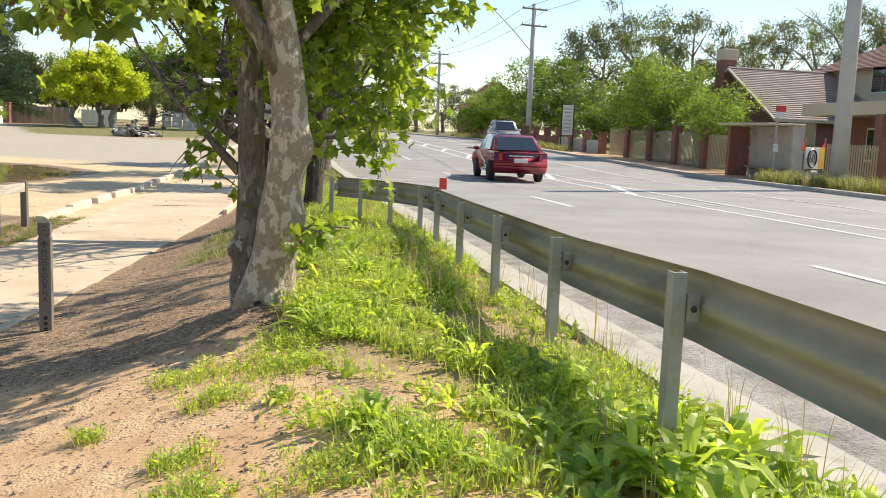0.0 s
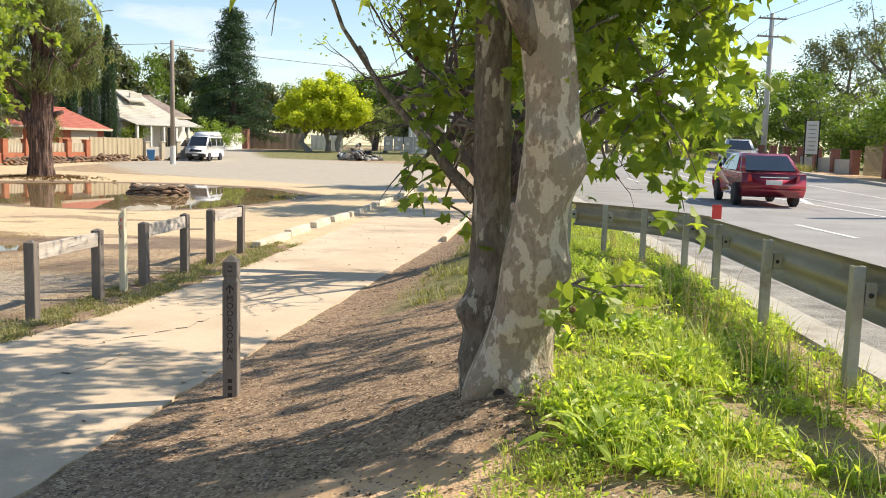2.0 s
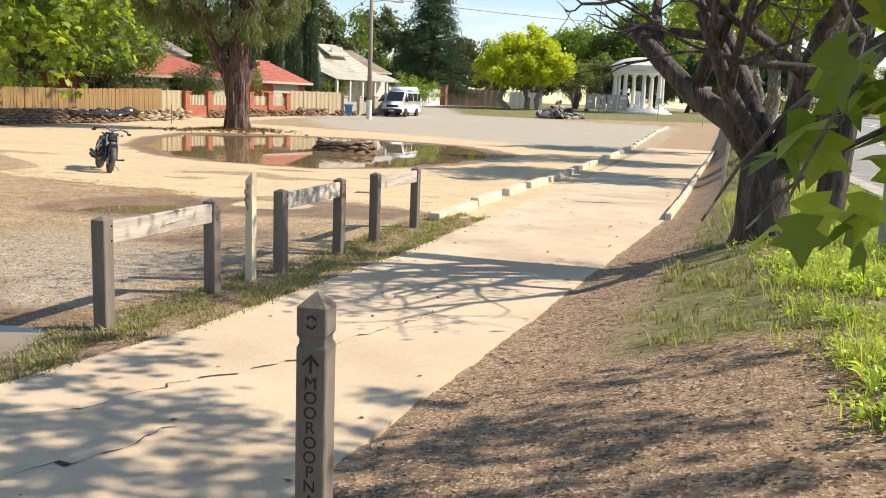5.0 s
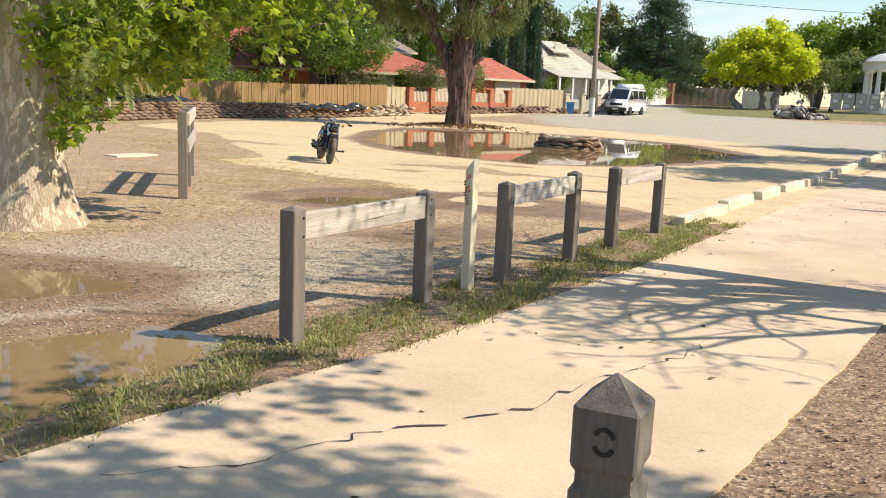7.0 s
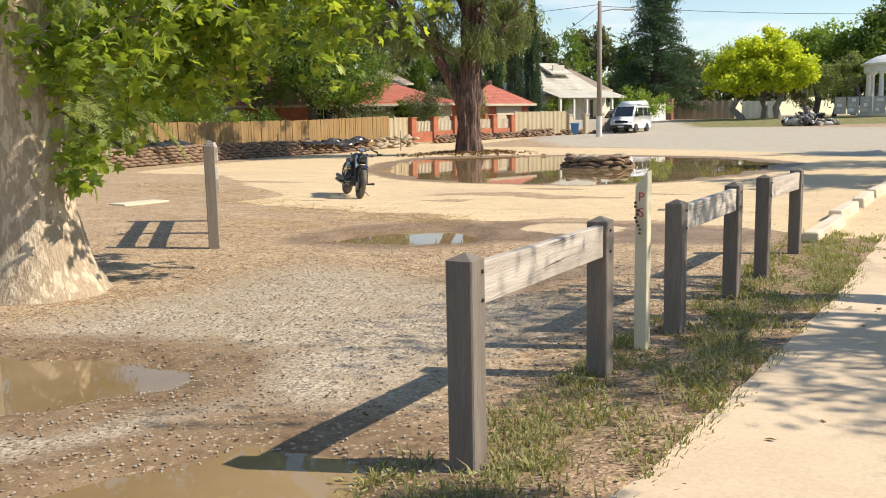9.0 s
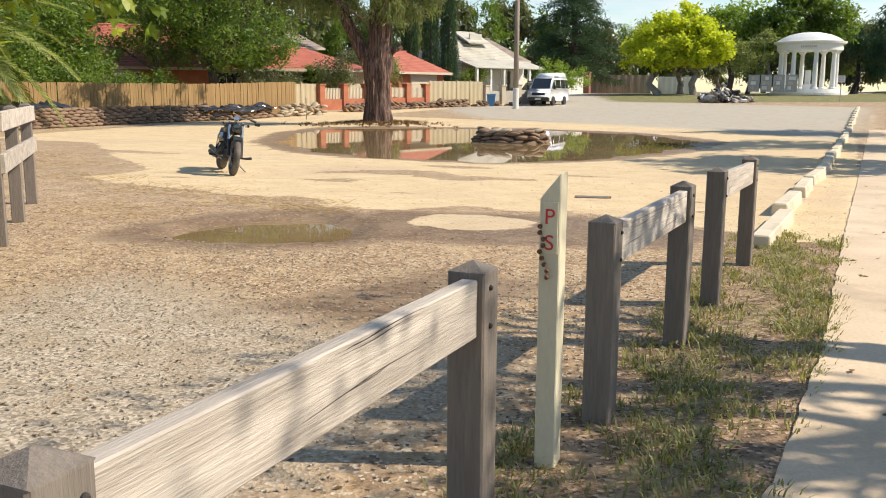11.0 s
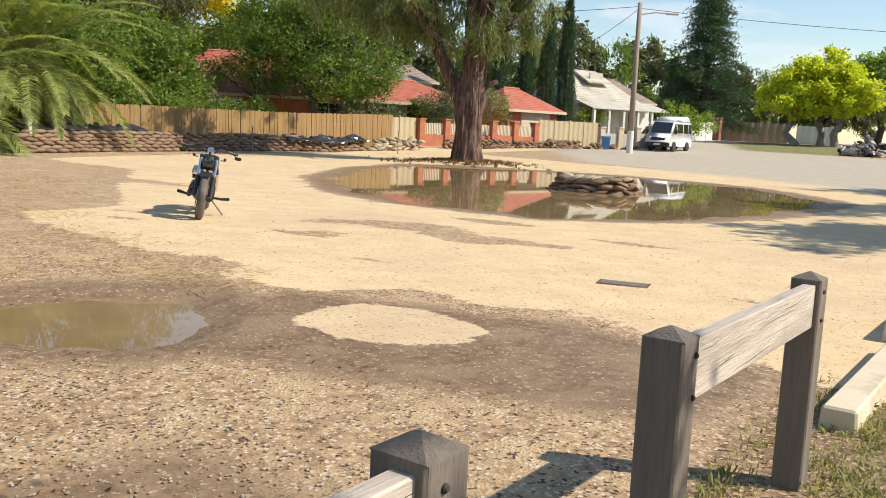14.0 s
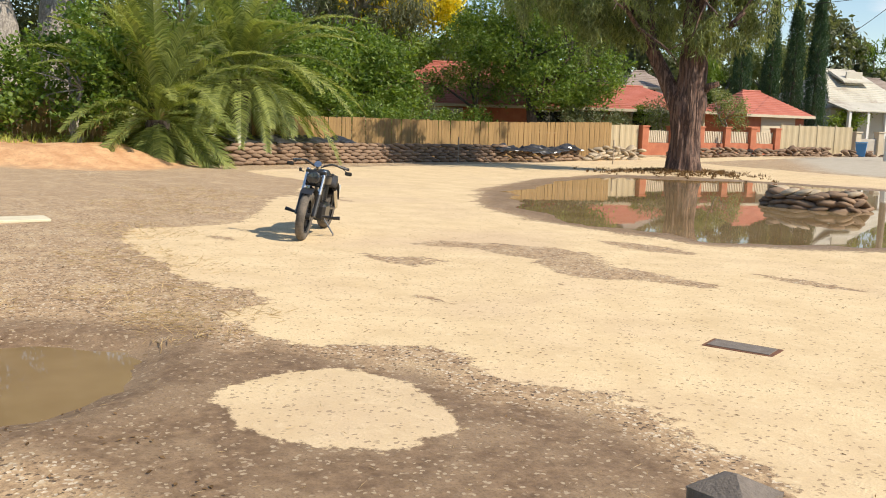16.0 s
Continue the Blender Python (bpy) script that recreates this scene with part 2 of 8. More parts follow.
def bark_material(name, base, light, dark, patch, lo=0.5, hi=0.56, vscale=0.35, relief=0.6):
    """Bark with upright streaks and flaked patches."""
    m, nt, p, _ = nodes_of(name)
    tc = nt.nodes.new("ShaderNodeTexCoord")
    mp = nt.nodes.new("ShaderNodeMapping")
    mp.inputs["Scale"].default_value = (1, 1, vscale)
    nt.links.new(tc.outputs["Object"], mp.inputs["Vector"])
    v = mp.outputs["Vector"]
    a, b, c, d = noise_node(nt, v, 15, 4, 0.55), noise_node(nt, v, 45, 5), noise_node(nt, v, 11, 4, 0.55), noise_node(nt, v, 120, 4, 0.6)
    col = mix(nt, ramp(nt, b.outputs["Fac"], 0.35, 0.65), base, dark)
    col = mix(nt, ramp(nt, a.outputs["Fac"], lo, hi), col, light)
    col = mix(nt, ramp(nt, c.outputs["Fac"], 0.56, 0.575), col, patch)
    col = mix(nt, arith(nt, "MULTIPLY", ramp(nt, d.outputs["Fac"], 0.52, 0.68), 0.4), col, dark)
    nt.links.new(col, p.inputs["Base Color"])
    p.inputs["Roughness"].default_value = 0.85
    bump(nt, p, arith(nt, "ADD", arith(nt, "MULTIPLY", b.outputs["Fac"], 1.0), arith(nt, "MULTIPLY", a.outputs["Fac"], 0.6)), relief, 0.03)
    return m


def glass_material(name, tint=(0.02, 0.025, 0.03)):
    m, nt, p, _ = nodes_of(name)
    p.inputs["Base Color"].default_value = (*tint, 1)
    p.inputs["Roughness"].default_value, p.inputs["Specular IOR Level"].default_value, p.inputs["Coat Weight"].default_value = 0.04, 0.7, 0.6
    return m


MAT = dict(
    ground=ground_material(), water=water_material(),
    path=surface("path_concrete", (0.50, 0.38, 0.255), (0.69, 0.55, 0.39), 0.9, 45, 0.9, 0.35, third=(0.47, 0.36, 0.25), dist=0.004),
    road=surface("road_asphalt", (0.235, 0.225, 0.21), (0.36, 0.343, 0.32), 0.5, 130, 0.85, 0.7, third=(0.29, 0.27, 0.24), dist=0.006),
    shoulder=surface("shoulder_gravel", (0.15, 0.14, 0.125), (0.44, 0.41, 0.365), 2.5, 38, 0.9, 0.9, dist=0.02),
    concrete=surface("concrete", (0.40, 0.37, 0.32), (0.52, 0.48, 0.41), 2.5, 70, 0.9, 0.3, third=(0.33, 0.29, 0.24)),
    cream_block=surface("cream_wheel_stop", (0.56, 0.48, 0.35), (0.68, 0.60, 0.46), 2.5, 60, 0.9, 0.3, third=(0.46, 0.37, 0.27)),
    line=surface("line_paint", (0.62, 0.62, 0.60), (0.74, 0.74, 0.72), 1.5, 50, 0.8, 0.2),
    galv=surface("galvanised_steel", (0.33, 0.31, 0.265), (0.46, 0.44, 0.385), 4, 30, 0.6, 0.1, 0.15, third=(0.26, 0.24, 0.195)),
    # weathered steel, with the back's shade and olive reflection put into the colour
    beam=surface("weathered_shaded_beam", (0.30, 0.275, 0.205), (0.43, 0.395, 0.30), 3, 30, 0.5, 0.12, 0.15, stretch=(1, 0.3, 1), third=(0.22, 0.195, 0.14)),
    wood=surface("weathered_timber", (0.135, 0.112, 0.095), (0.24, 0.205, 0.175), 2.2, 20, 0.85, 0.55, stretch=(6, 6, 0.5), third=(0.17, 0.135, 0.11), vary=0.12),
    rail=surface("grey_rail_timber", (0.33, 0.285, 0.245), (0.62, 0.55, 0.48), 2.2, 18, 0.85, 0.6, stretch=(7, 0.35, 7), third=(0.33, 0.275, 0.235), vary=0.1),
    cut=surface("engraving", (0.035, 0.03, 0.028), (0.06, 0.05, 0.045), 8, 60, 0.9, 0.1),
    cream=surface("cream_paint", (0.58, 0.52, 0.37), (0.68, 0.62, 0.46), 3, 40, 0.7, 0.2, stretch=(2, 2, 0.6)),
    rust=surface("rusty_steel", (0.10, 0.045, 0.025), (0.20, 0.085, 0.04), 8, 60, 0.8, 0.4),
    red_sign=plain("red_paint", (0.52, 0.035, 0.03), 0.5),
    white=plain("white_paint", (0.74, 0.74, 0.72), 0.55),
    plane_bark=bark_material("plane_bark", (0.40, 0.315, 0.23), (0.58, 0.495, 0.38), (0.27, 0.205, 0.145), (0.315, 0.26, 0.185), 0.51, 0.535, 0.6),
    # greyer, flaked copy of plane_bark; the rear trunk's shade is in its colour
    plane_bark_dark=bark_material("shaded_plane_bark", (0.20, 0.16, 0.118), (0.42, 0.37, 0.29), (0.105, 0.082, 0.062), (0.24, 0.20, 0.155), 0.585, 0.60),
    pale_bark=bark_material("pale_bark", (0.46, 0.36, 0.25), (0.60, 0.49, 0.36), (0.33, 0.25, 0.17), (0.40, 0.33, 0.23)),
    dark_bark=bark_material("dark_bark", (0.085, 0.062, 0.052), (0.13, 0.10, 0.085), (0.035, 0.027, 0.025), (0.10, 0.078, 0.065), vscale=0.2, relief=1.0),
    gum_bark=bark_material("gum_bark", (0.10, 0.058, 0.044), (0.20, 0.125, 0.095), (0.035, 0.02, 0.017), (0.155, 0.085, 0.06), vscale=0.10, relief=1.0),
    grey_bark=bark_material("grey_bark", (0.25, 0.22, 0.19), (0.36, 0.33, 0.29), (0.16, 0.14, 0.12), (0.30, 0.27, 0.23)),
    leaf_plane=foliage("plane_leaf", (0.10, 0.155, 0.027), (0.32, 0.37, 0.062), 0.45, 0.45),
    leaf_green=foliage("green_leaf", (0.06, 0.11, 0.022), (0.20, 0.265, 0.058)),
    leaf_lime=foliage("lime_leaf", (0.29, 0.33, 0.03), (0.56, 0.58, 0.06), 0.5, 0.40),
    leaf_bright=foliage("bright_leaf", (0.105, 0.175, 0.03), (0.29, 0.36, 0.068), 0.5),
    leaf_dark=foliage("dark_leaf", (0.028, 0.06, 0.032), (0.075, 0.13, 0.062), 0.55, 0.2),
    leaf_grey=foliage("grey_green_leaf", (0.08, 0.095, 0.05), (0.18, 0.19, 0.11), 0.5, 0.25),
    leaf_gum=foliage("gum_leaf", (0.10, 0.125, 0.05), (0.27, 0.30, 0.13), 0.5, 0.3),
    leaf_yellow=foliage("wattle_blossom", (0.42, 0.36, 0.02), (0.72, 0.60, 0.04), 0.6),
    leaf_palm=foliage("palm_leaf", (0.085, 0.115, 0.03), (0.30, 0.33, 0.105), 0.32, 0.28),
    weed=foliage("weed_leaf", (0.17, 0.25, 0.045), (0.58, 0.65, 0.13), 0.45, 0.40),
    grass=foliage("grass_blade", (0.20, 0.25, 0.055), (0.50, 0.52, 0.17), 0.5),
    dull_grass=foliage("dull_grass", (0.13, 0.14, 0.05), (0.37, 0.345, 0.165), 0.6, 0.25),
    dry=foliage("dry_stalk", (0.34, 0.25, 0.15), (0.62, 0.48, 0.31), 0.95, 0.15),
    litter=foliage("leaf_litter", (0.07, 0.042, 0.022), (0.27, 0.17, 0.09), 0.95, 0.1),
)

# ---- helpers for meshes ----
def finish(name, mesh, material, parent=None, label="", smooth=False):
    if material is not None:
        mesh.materials.append(material)
    if smooth:
        mesh.polygons.foreach_set("use_smooth", [True] * len(mesh.polygons))
    ob = new(name, mesh)
    if parent is not None:
        ob.parent = parent
    if label:
        ob["label"] = label
    return ob


def part(name, bm, material, parent=None, label="", smooth=False):
    mesh = bpy.data.meshes.new(name)
    bm.to_mesh(mesh)
    bm.free()
    return finish(name, mesh, material, parent, label, smooth)


def raw(name, verts, faces, material, parent=None, label="", smooth=False):
    mesh = bpy.data.meshes.new(name)
    mesh.from_pydata(verts if isinstance(verts, list) else np.asarray(verts).tolist(), [], faces if isinstance(faces, list) else np.asarray(faces).tolist())
    mesh.update()
    return finish(name, mesh, material, parent, label, smooth)


def thing(name, label, category, m=None, group="", kind=""):
    ob = new(name)
    ob.empty_display_size = 0.1
    if m is not None:
        ob.matrix_basis = m
    return tagged(ob, label, category, group, kind)


def box(bm, size, centre, bevel=0.0, m=None, seg=1):
    """A box, its edges rounded by bevel."""
    t = (m or Matrix()) @ Matrix.Translation(centre) @ Matrix.Diagonal((*size, 1))
    r = bmesh.ops.create_cube(bm, size=1.0, matrix=t)
    if bevel:
        edges = list({e for v in r["verts"] for e in v.link_edges})
        bmesh.ops.bevel(bm, geom=edges, offset=bevel, segments=seg, affect="EDGES", profile=0.5)
    return bm


def tube(bm, pts, radii, sides=8, cap=True, wobble=0.0, rng=None):
    """A tapered tube through points."""
    pts = [Vector(p) for p in pts]
    if not hasattr(radii, "__len__"):
        radii = [radii] * len(pts)
    rings, side = [], None
    for i, p in enumerate(pts):
        d = (pts[min(i + 1, len(pts) - 1)] - pts[max(i - 1, 0)]).normalized()
        if side is None:
            side = d.orthogonal().normalized()
        side = (side - d * side.dot(d)).normalized()
        up = d.cross(side)
        ring = []
        for k in range(sides):
            a = 2 * math.pi * k / sides
            r = radii[i] * (1 + (rng.uniform(-wobble, wobble) if rng else 0))
            ring.append(bm.verts.new(p + (side * math.cos(a) + up * math.sin(a)) * r))
        rings.append(ring)
    for a, b in zip(rings, rings[1:]):
        for k in range(sides):
            bm.faces.new((a[k], a[(k + 1) % sides], b[(k + 1) % sides], b[k]))
    if cap:
        bm.faces.new(list(reversed(rings[0])))
        bm.faces.new(rings[-1])
    return bm


def lathe(bm, profile, sides=24, m=None):
    """Turns (radius, height) pairs about z."""
    m = m or Matrix()
    rings = [[bm.verts.new(m @ Vector((r * math.cos(2 * math.pi * k / sides), r * math.sin(2 * math.pi * k / sides), z))) for k in range(sides)] for r, z in profile]
    for a, b in zip(rings, rings[1:]):
        for k in range(sides):
            bm.faces.new((a[k], a[(k + 1) % sides], b[(k + 1) % sides], b[k]))
    bm.faces.new(list(reversed(rings[0])))
    bm.faces.new(rings[-1])
    return bm


def loft(bm, rings, close=True, caps=True):
    """Joins rings of equal length."""
    rows = [[bm.verts.new(p) for p in ring] for ring in rings]
    n = len(rows[0])
    for a, b in zip(rows, rows[1:]):
        for k in range(n if close else n - 1):
            bm.faces.new((a[k], a[(k + 1) % n], b[(k + 1) % n], b[k]))
    if caps:
        bm.faces.new(list(reversed(rows[0])))
        bm.faces.new(rows[-1])
    return bm


def prism(bm, outline, depth, m=None):
    """An outline in the xz plane, extruded along y from -depth/2 to depth/2."""
    m = m or Matrix()
    rings = [[m @ Vector((x, s * depth / 2, z)) for x, z in outline] for s in (1, -1)]
    return loft(bm, rings)


def BM():
    return bmesh.new()


# leaf outlines: points (along, across, lift), faces
SIMPLE = (np.array([(0, 0, 0), (0.5, 0.24, 0.06), (1, 0, 0), (0.5, -0.24, 0.06)]), [(0, 1, 2), (0, 2, 3)])
SLIM = (np.array([(0, 0, 0), (0.45, 0.09, 0.03), (1, 0, -0.12), (0.45, -0.09, 0.03)]), [(0, 1, 2), (0, 2, 3)])
ROUND = (np.array([(0, 0, 0), (0.3, 0.36, 0.05), (0.8, 0.3, 0.03), (1, 0, -0.05), (0.8, -0.3, 0.03), (0.3, -0.36, 0.05)]), [(0, 1, 2, 3), (0, 3, 4, 5)])
LOBED = (np.array([(0, 0, 0), (0.08, 0.42, 0.0), (0.30, 0.26, 0.05), (0.52, 0.52, -0.06), (0.62, 0.2, 0.05), (1.0, 0, -0.10),
                   (0.62, -0.2, 0.05), (0.52, -0.52, -0.06), (0.30, -0.26, 0.05), (0.08, -0.42, 0.0), (0.4, 0, 0.08)]),
         [(10, 0, 1, 2), (10, 2, 3, 4), (10, 4, 5, 6), (10, 6, 7, 8), (10, 8, 9, 0)])


def leaf_mesh(rng, centres, size, shape=SIMPLE, up=0.6, droop=0.0, spread=0.35):
    """Vertices and faces of one leaf at each centre, turned at random; up: how far they face the sky, droop: how far they hang."""
    pts, faces = shape
    n, k = len(centres), len(pts)
    nor = rng.normal(size=(n, 3)) + np.array([0, 0, up * 2.0])
    nor /= np.linalg.norm(nor, axis=1)[:, None]
    along = rng.normal(size=(n, 3)) + np.array([0, 0, -droop * 2.0])
    along -= nor * (along * nor).sum(1)[:, None]
    along /= np.linalg.norm(along, axis=1)[:, None] + 1e-9
    across = np.cross(nor, along)
    s = size * rng.uniform(1 - spread, 1 + spread, n)[:, None, None]
    v = centres[:, None, :] + s * (along[:, None] * pts[None, :, :1] + across[:, None] * pts[None, :, 1:2] + nor[:, None] * pts[None, :, 2:])
    verts = v.reshape(-1, 3)
    out = []
    off = np.arange(n) * k
    for f in faces:
        out += (off[:, None] + np.array(f)[None]).tolist()
    return verts, out


def joined(pieces):
    """Several (verts, faces) as one."""
    verts, faces, base = [], [], 0
    for v, f in pieces:
        verts.append(np.asarray(v))
        faces += [[i + base for i in q] for q in f]
        base += len(v)
    return np.concatenate(verts), faces


def grow(rng, start, way, length, radius, depth, limbs, tips, bend=0.35, split=(2, 3), shrink=0.72, lift=0.12, sub=4):
    """A limb that bends, tapers and forks; ends are gathered in tips."""
    p, d = Vector(start), Vector(way).normalized()
    pts, radii = [p.copy()], [radius]
    for i in range(sub):
        d = (d + Vector(rng.normal(0, bend / sub, 3)) + Vector((0, 0, lift / sub))).normalized()
        p = p + d * (length / sub)
        pts.append(p.copy())
        radii.append(radius * (1 - 0.45 * (i + 1) / sub))
    limbs.append((pts, radii))
    if depth <= 0:
        tips.extend(pts[2:])
        return
    tips.append(pts[-1])
    for _ in range(int(rng.integers(split[0], split[1] + 1))):
        turn = Vector(rng.normal(0, 0.62, 3))
        k = int(rng.integers(2, sub + 1))
        grow(rng, pts[k], d + turn, length * shrink * rng.uniform(0.8, 1.15), radii[k] * 0.72, depth - 1, limbs, tips, bend, split, shrink, lift, sub)


def cloud(rng, blobs, count, rough=0.35):
    """Points in clumps that fill ellipsoids (centre, radii), thicker near the skin, with gaps."""
    vol = np.array([b[1][0] * b[1][1] * b[1][2] for b in blobs]) ** 0.75
    vol /= vol.sum()
    pts = []
    for (c, r), share in zip(blobs, vol):
        n = max(6, int(count * share))
        clumps = max(7, n // 95)
        u = rng.normal(size=(clumps, 3))
        u /= np.linalg.norm(u, axis=1)[:, None]
        u *= (rng.uniform(0.30, 1.0, clumps) ** 0.45)[:, None] * rng.uniform(1 - rough, 1 + rough * 0.35, clumps)[:, None]
        cc = np.array(c) + u * np.array(r)
        pick = rng.integers(0, clumps, n)
        pts.append(cc[pick] + rng.normal(size=(n, 3)) * (np.array(r) * 0.115 + 0.06))
    return np.concatenate(pts)


def bole(bm, spots, radii, sides=44, step=0.05, flute=0.05, lobes=5, foot=0.0, bumps=(), phase=0.0):
    """A trunk of level rings through spots (rising in z): fluted, flared at the foot, with knobs (centre, reach, push)."""
    P = np.array([list(p) for p in spots], float)
    zs = np.arange(P[0, 2], P[-1, 2] + step * 0.5, step)
    smooth = lambda v: np.convolve(np.pad(v, 3, mode="edge"), np.ones(7) / 7, "valid")
    cx, cy, rr = (smooth(np.interp(zs, P[:, 2], q)) for q in (P[:, 0], P[:, 1], np.asarray(radii, float)))
    a = np.linspace(0, 2 * math.pi, sides, endpoint=False)
    A, Z = np.meshgrid(a, zs)
    k = 1 + flute * (0.6 * np.sin(lobes * A + phase + 0.8 * Z) + 0.4 * np.sin((2 * lobes + 1) * A - 1.7 * Z + 2 * phase) + 0.5 * np.sin(3 * A + 5.1 * Z + phase))
    k += foot * np.exp(-(Z - zs[0]) / 0.16) * np.maximum(0, np.sin(lobes * A + phase * 3))
    X, Y = cx[:, None] + rr[:, None] * k * np.cos(A), cy[:, None] + rr[:, None] * k * np.sin(A)
    for (bx, by, bz), reach, push in bumps:
        g = push * np.exp(-((X - bx) ** 2 + (Y - by) ** 2 + (Z - bz) ** 2) / reach ** 2)
        X, Y = X + g * np.cos(A), Y + g * np.sin(A)
    return loft(bm, [[Vector((X[i, j], Y[i, j], zs[i])) for j in range(sides)] for i in range(len(zs))])


def wood_mesh(name, limbs, material, parent, sides=7, rng=None, wobble=0.0):
    bm = BM()
    for pts, radii in limbs:
        tube(bm, pts, radii, sides if radii[0] > 0.05 else 5, True, wobble if radii[0] > 0.06 else 0, rng)
    return part(name, bm, material, parent, smooth=True)


def tree(name, label, place, height, trunk_r, blobs, count, leaf, leaf_mat, bark, seed, shape=SIMPLE, up=0.6, droop=0.0, fork=0.35, category="tree", group="", rough=0.35):
    """A tree: tapered trunk with limbs, and a crown of leaves in clumps. Blobs are relative to the foot."""
    rng = np.random.default_rng(seed)
    root = thing(name, label, category, pose(*place), group)
    limbs, tips = [], []
    top = Vector((rng.normal(0, 0.03) * height, rng.normal(0, 0.03) * height, height * fork))
    mid = top * 0.5 + Vector((rng.normal(0, trunk_r), rng.normal(0, trunk_r), 0))
    limbs.append(([Vector((0, 0, -0.2)), Vector((0, 0, 0.12)), mid, top], [trunk_r * 1.5, trunk_r * 1.12, trunk_r * 0.95, trunk_r * 0.8]))
    for c, r in blobs:
        goal = Vector(c) + Vector((0, 0, r[2] * 0.2))
        bend = (top + goal) / 2 + Vector(rng.normal(0, 0.12, 3)) * (goal - top).length
        limbs.append(([top * 0.9, bend, goal], [trunk_r * 0.5, trunk_r * 0.32, trunk_r * 0.1]))
        for _ in range(3):
            e = Vector(c) + Vector([rng.normal(0, 0.45) * x for x in r])
            limbs.append(([bend, (bend + e) / 2 + Vector(rng.normal(0, 0.1, 3)), e], [trunk_r * 0.25, trunk_r * 0.15, trunk_r * 0.04]))
    wood_mesh("trunk", limbs, bark, root, 9)
    v, f = leaf_mesh(rng, cloud(rng, blobs, count, rough), leaf, shape, up, droop)
    raw("crown", v, f, leaf_mat, root)
    return root

# ---- the lie of the land ----
LOT_Y, LOT_Z = (-40, 0, 5, 8, 12, 18, 24, 28, 46, 62, 72, 80, 100, 130, 400), (-0.30, -0.34, -0.38, -0.40, -0.46, -0.53, -0.60, -0.64, -0.64, -0.27, -0.22, 0.08, 0.62, 0.6, 0.6)
ROAD_Y, ROAD_Z = (-60, 0, 8, 20, 33, 50, 75, 150, 400), (0.5, 0.26, 0.15, 0.03, 0.0, 0.35, 0.85, 1.0, 1.0)
KERB_Y, KERB_X = (-40, 9, 20.4, 24.4, 30, 44.7, 80, 400), (-6.0, -2.3, -1.2, -1.0, -0.8, -0.1, 1.2, 1.6)
LEFT_Y, LEFT_X = (-40, 9.3, 11, 14.8, 18.7, 80), (-8.0, -4.5, -4.22, -3.95, -3.85, -1.8)


def lot_z(y):
    return np.interp(y, LOT_Y, LOT_Z)


def road_z(y):
    return np.interp(y, ROAD_Y, ROAD_Z)


def edge_r(y):
    """The path's edge towards the bank."""
    return np.interp(y, KERB_Y, KERB_X)


def edge_l(y):
    return np.interp(y, LEFT_Y, LEFT_X)


def inside(px, py, poly):
    """Signed distance to a polygon, positive inside."""
    px, py = np.asarray(px, float), np.asarray(py, float)
    best, odd = np.full(px.shape, 1e9), np.zeros(px.shape, bool)
    for (x0, y0), (x1, y1) in zip(poly, poly[1:] + poly[:1]):
        dx, dy = x1 - x0, y1 - y0
        t = np.clip(((px - x0) * dx + (py - y0) * dy) / (dx * dx + dy * dy + 1e-12), 0, 1)
        best = np.minimum(best, np.hypot(px - x0 - t * dx, py - y0 - t * dy))
        if abs(dy) > 1e-9:
            odd ^= ((y0 > py) != (y1 > py)) & (px < dx * (py - y0) / dy + x0)
    return np.where(odd, best, -best)


def wave(x, y, s, k=0.0):
    """Smooth uneven ground, from a few sines."""
    return (np.sin(x * s + 1.3 + k) * np.cos(y * s * 0.83 + 0.4) + 0.5 * np.sin(x * s * 2.3 + y * s * 1.7 + k) + 0.3 * np.cos(x * s * 4.1 - y * s * 3.6)) / 1.8


POND = [(-18.6, 31.2), (-21.1, 35.8), (-22.2, 40.3), (-18.9, 42.6), (-14.8, 43.0), (-10.4, 41.5), (-7.4, 37.5), (-7.7, 32.2), (-9.0, 28.6), (-10.5, 27.2), (-13.0, 27.2), (-15.7, 28.4)]
POOL = [(-9.9, 16.6), (-9.8, 17.8), (-9.2, 18.35), (-8.5, 18.1), (-8.1, 17.6), (-8.2, 17.1), (-9.0, 16.6)]
RUT = [(-9.6, 10.3), (-8.6, 11.2), (-7.8, 11.5), (-6.9, 11.6), (-6.75, 11.3), (-7.1, 10.6), (-8.0, 9.8), (-9.2, 9.2)]
GUTTER = [(-8.0, 6.5), (-7.0, 8.9), (-6.3, 9.9), (-5.9, 10.7), (-5.4, 10.9), (-5.0, 10.5), (-5.0, 9.7), (-5.0, 8.9), (-5.4, 8.0), (-6.5, 6.0)]
PUDDLES = [(POND, -0.665, 0.10, 1.2), (POOL, -0.600, 0.08, 0.35), (RUT, -0.535, 0.08, 0.3), (GUTTER, -0.505, 0.09, 0.3)]
CLAY = [(-22.42, 28.51), (-18.28, 24.74), (-14.85, 22.24), (-14.89, 20.72), (-14.0, 20.2), (-12.3, 19.75), (-11.1, 19.6), (-9.9, 19.8), (-9.6, 19.1), (-8.8, 19.1), (-8.35, 19.2), (-8.3, 19.6), (-7.8, 19.8), (-7.2, 19.6),
        (-6.7, 19.95), (-6.0, 19.65), (-5.6, 19.5), (-5.0, 19.3), (-4.5, 18.8), (-3.6, 18.6), (-3.4, 45), (-8, 48), (-20, 50), (-27, 52), (-26, 62), (-30, 62), (-30.5, 50), (-30, 44), (-28.5, 33), (-27, 29)]
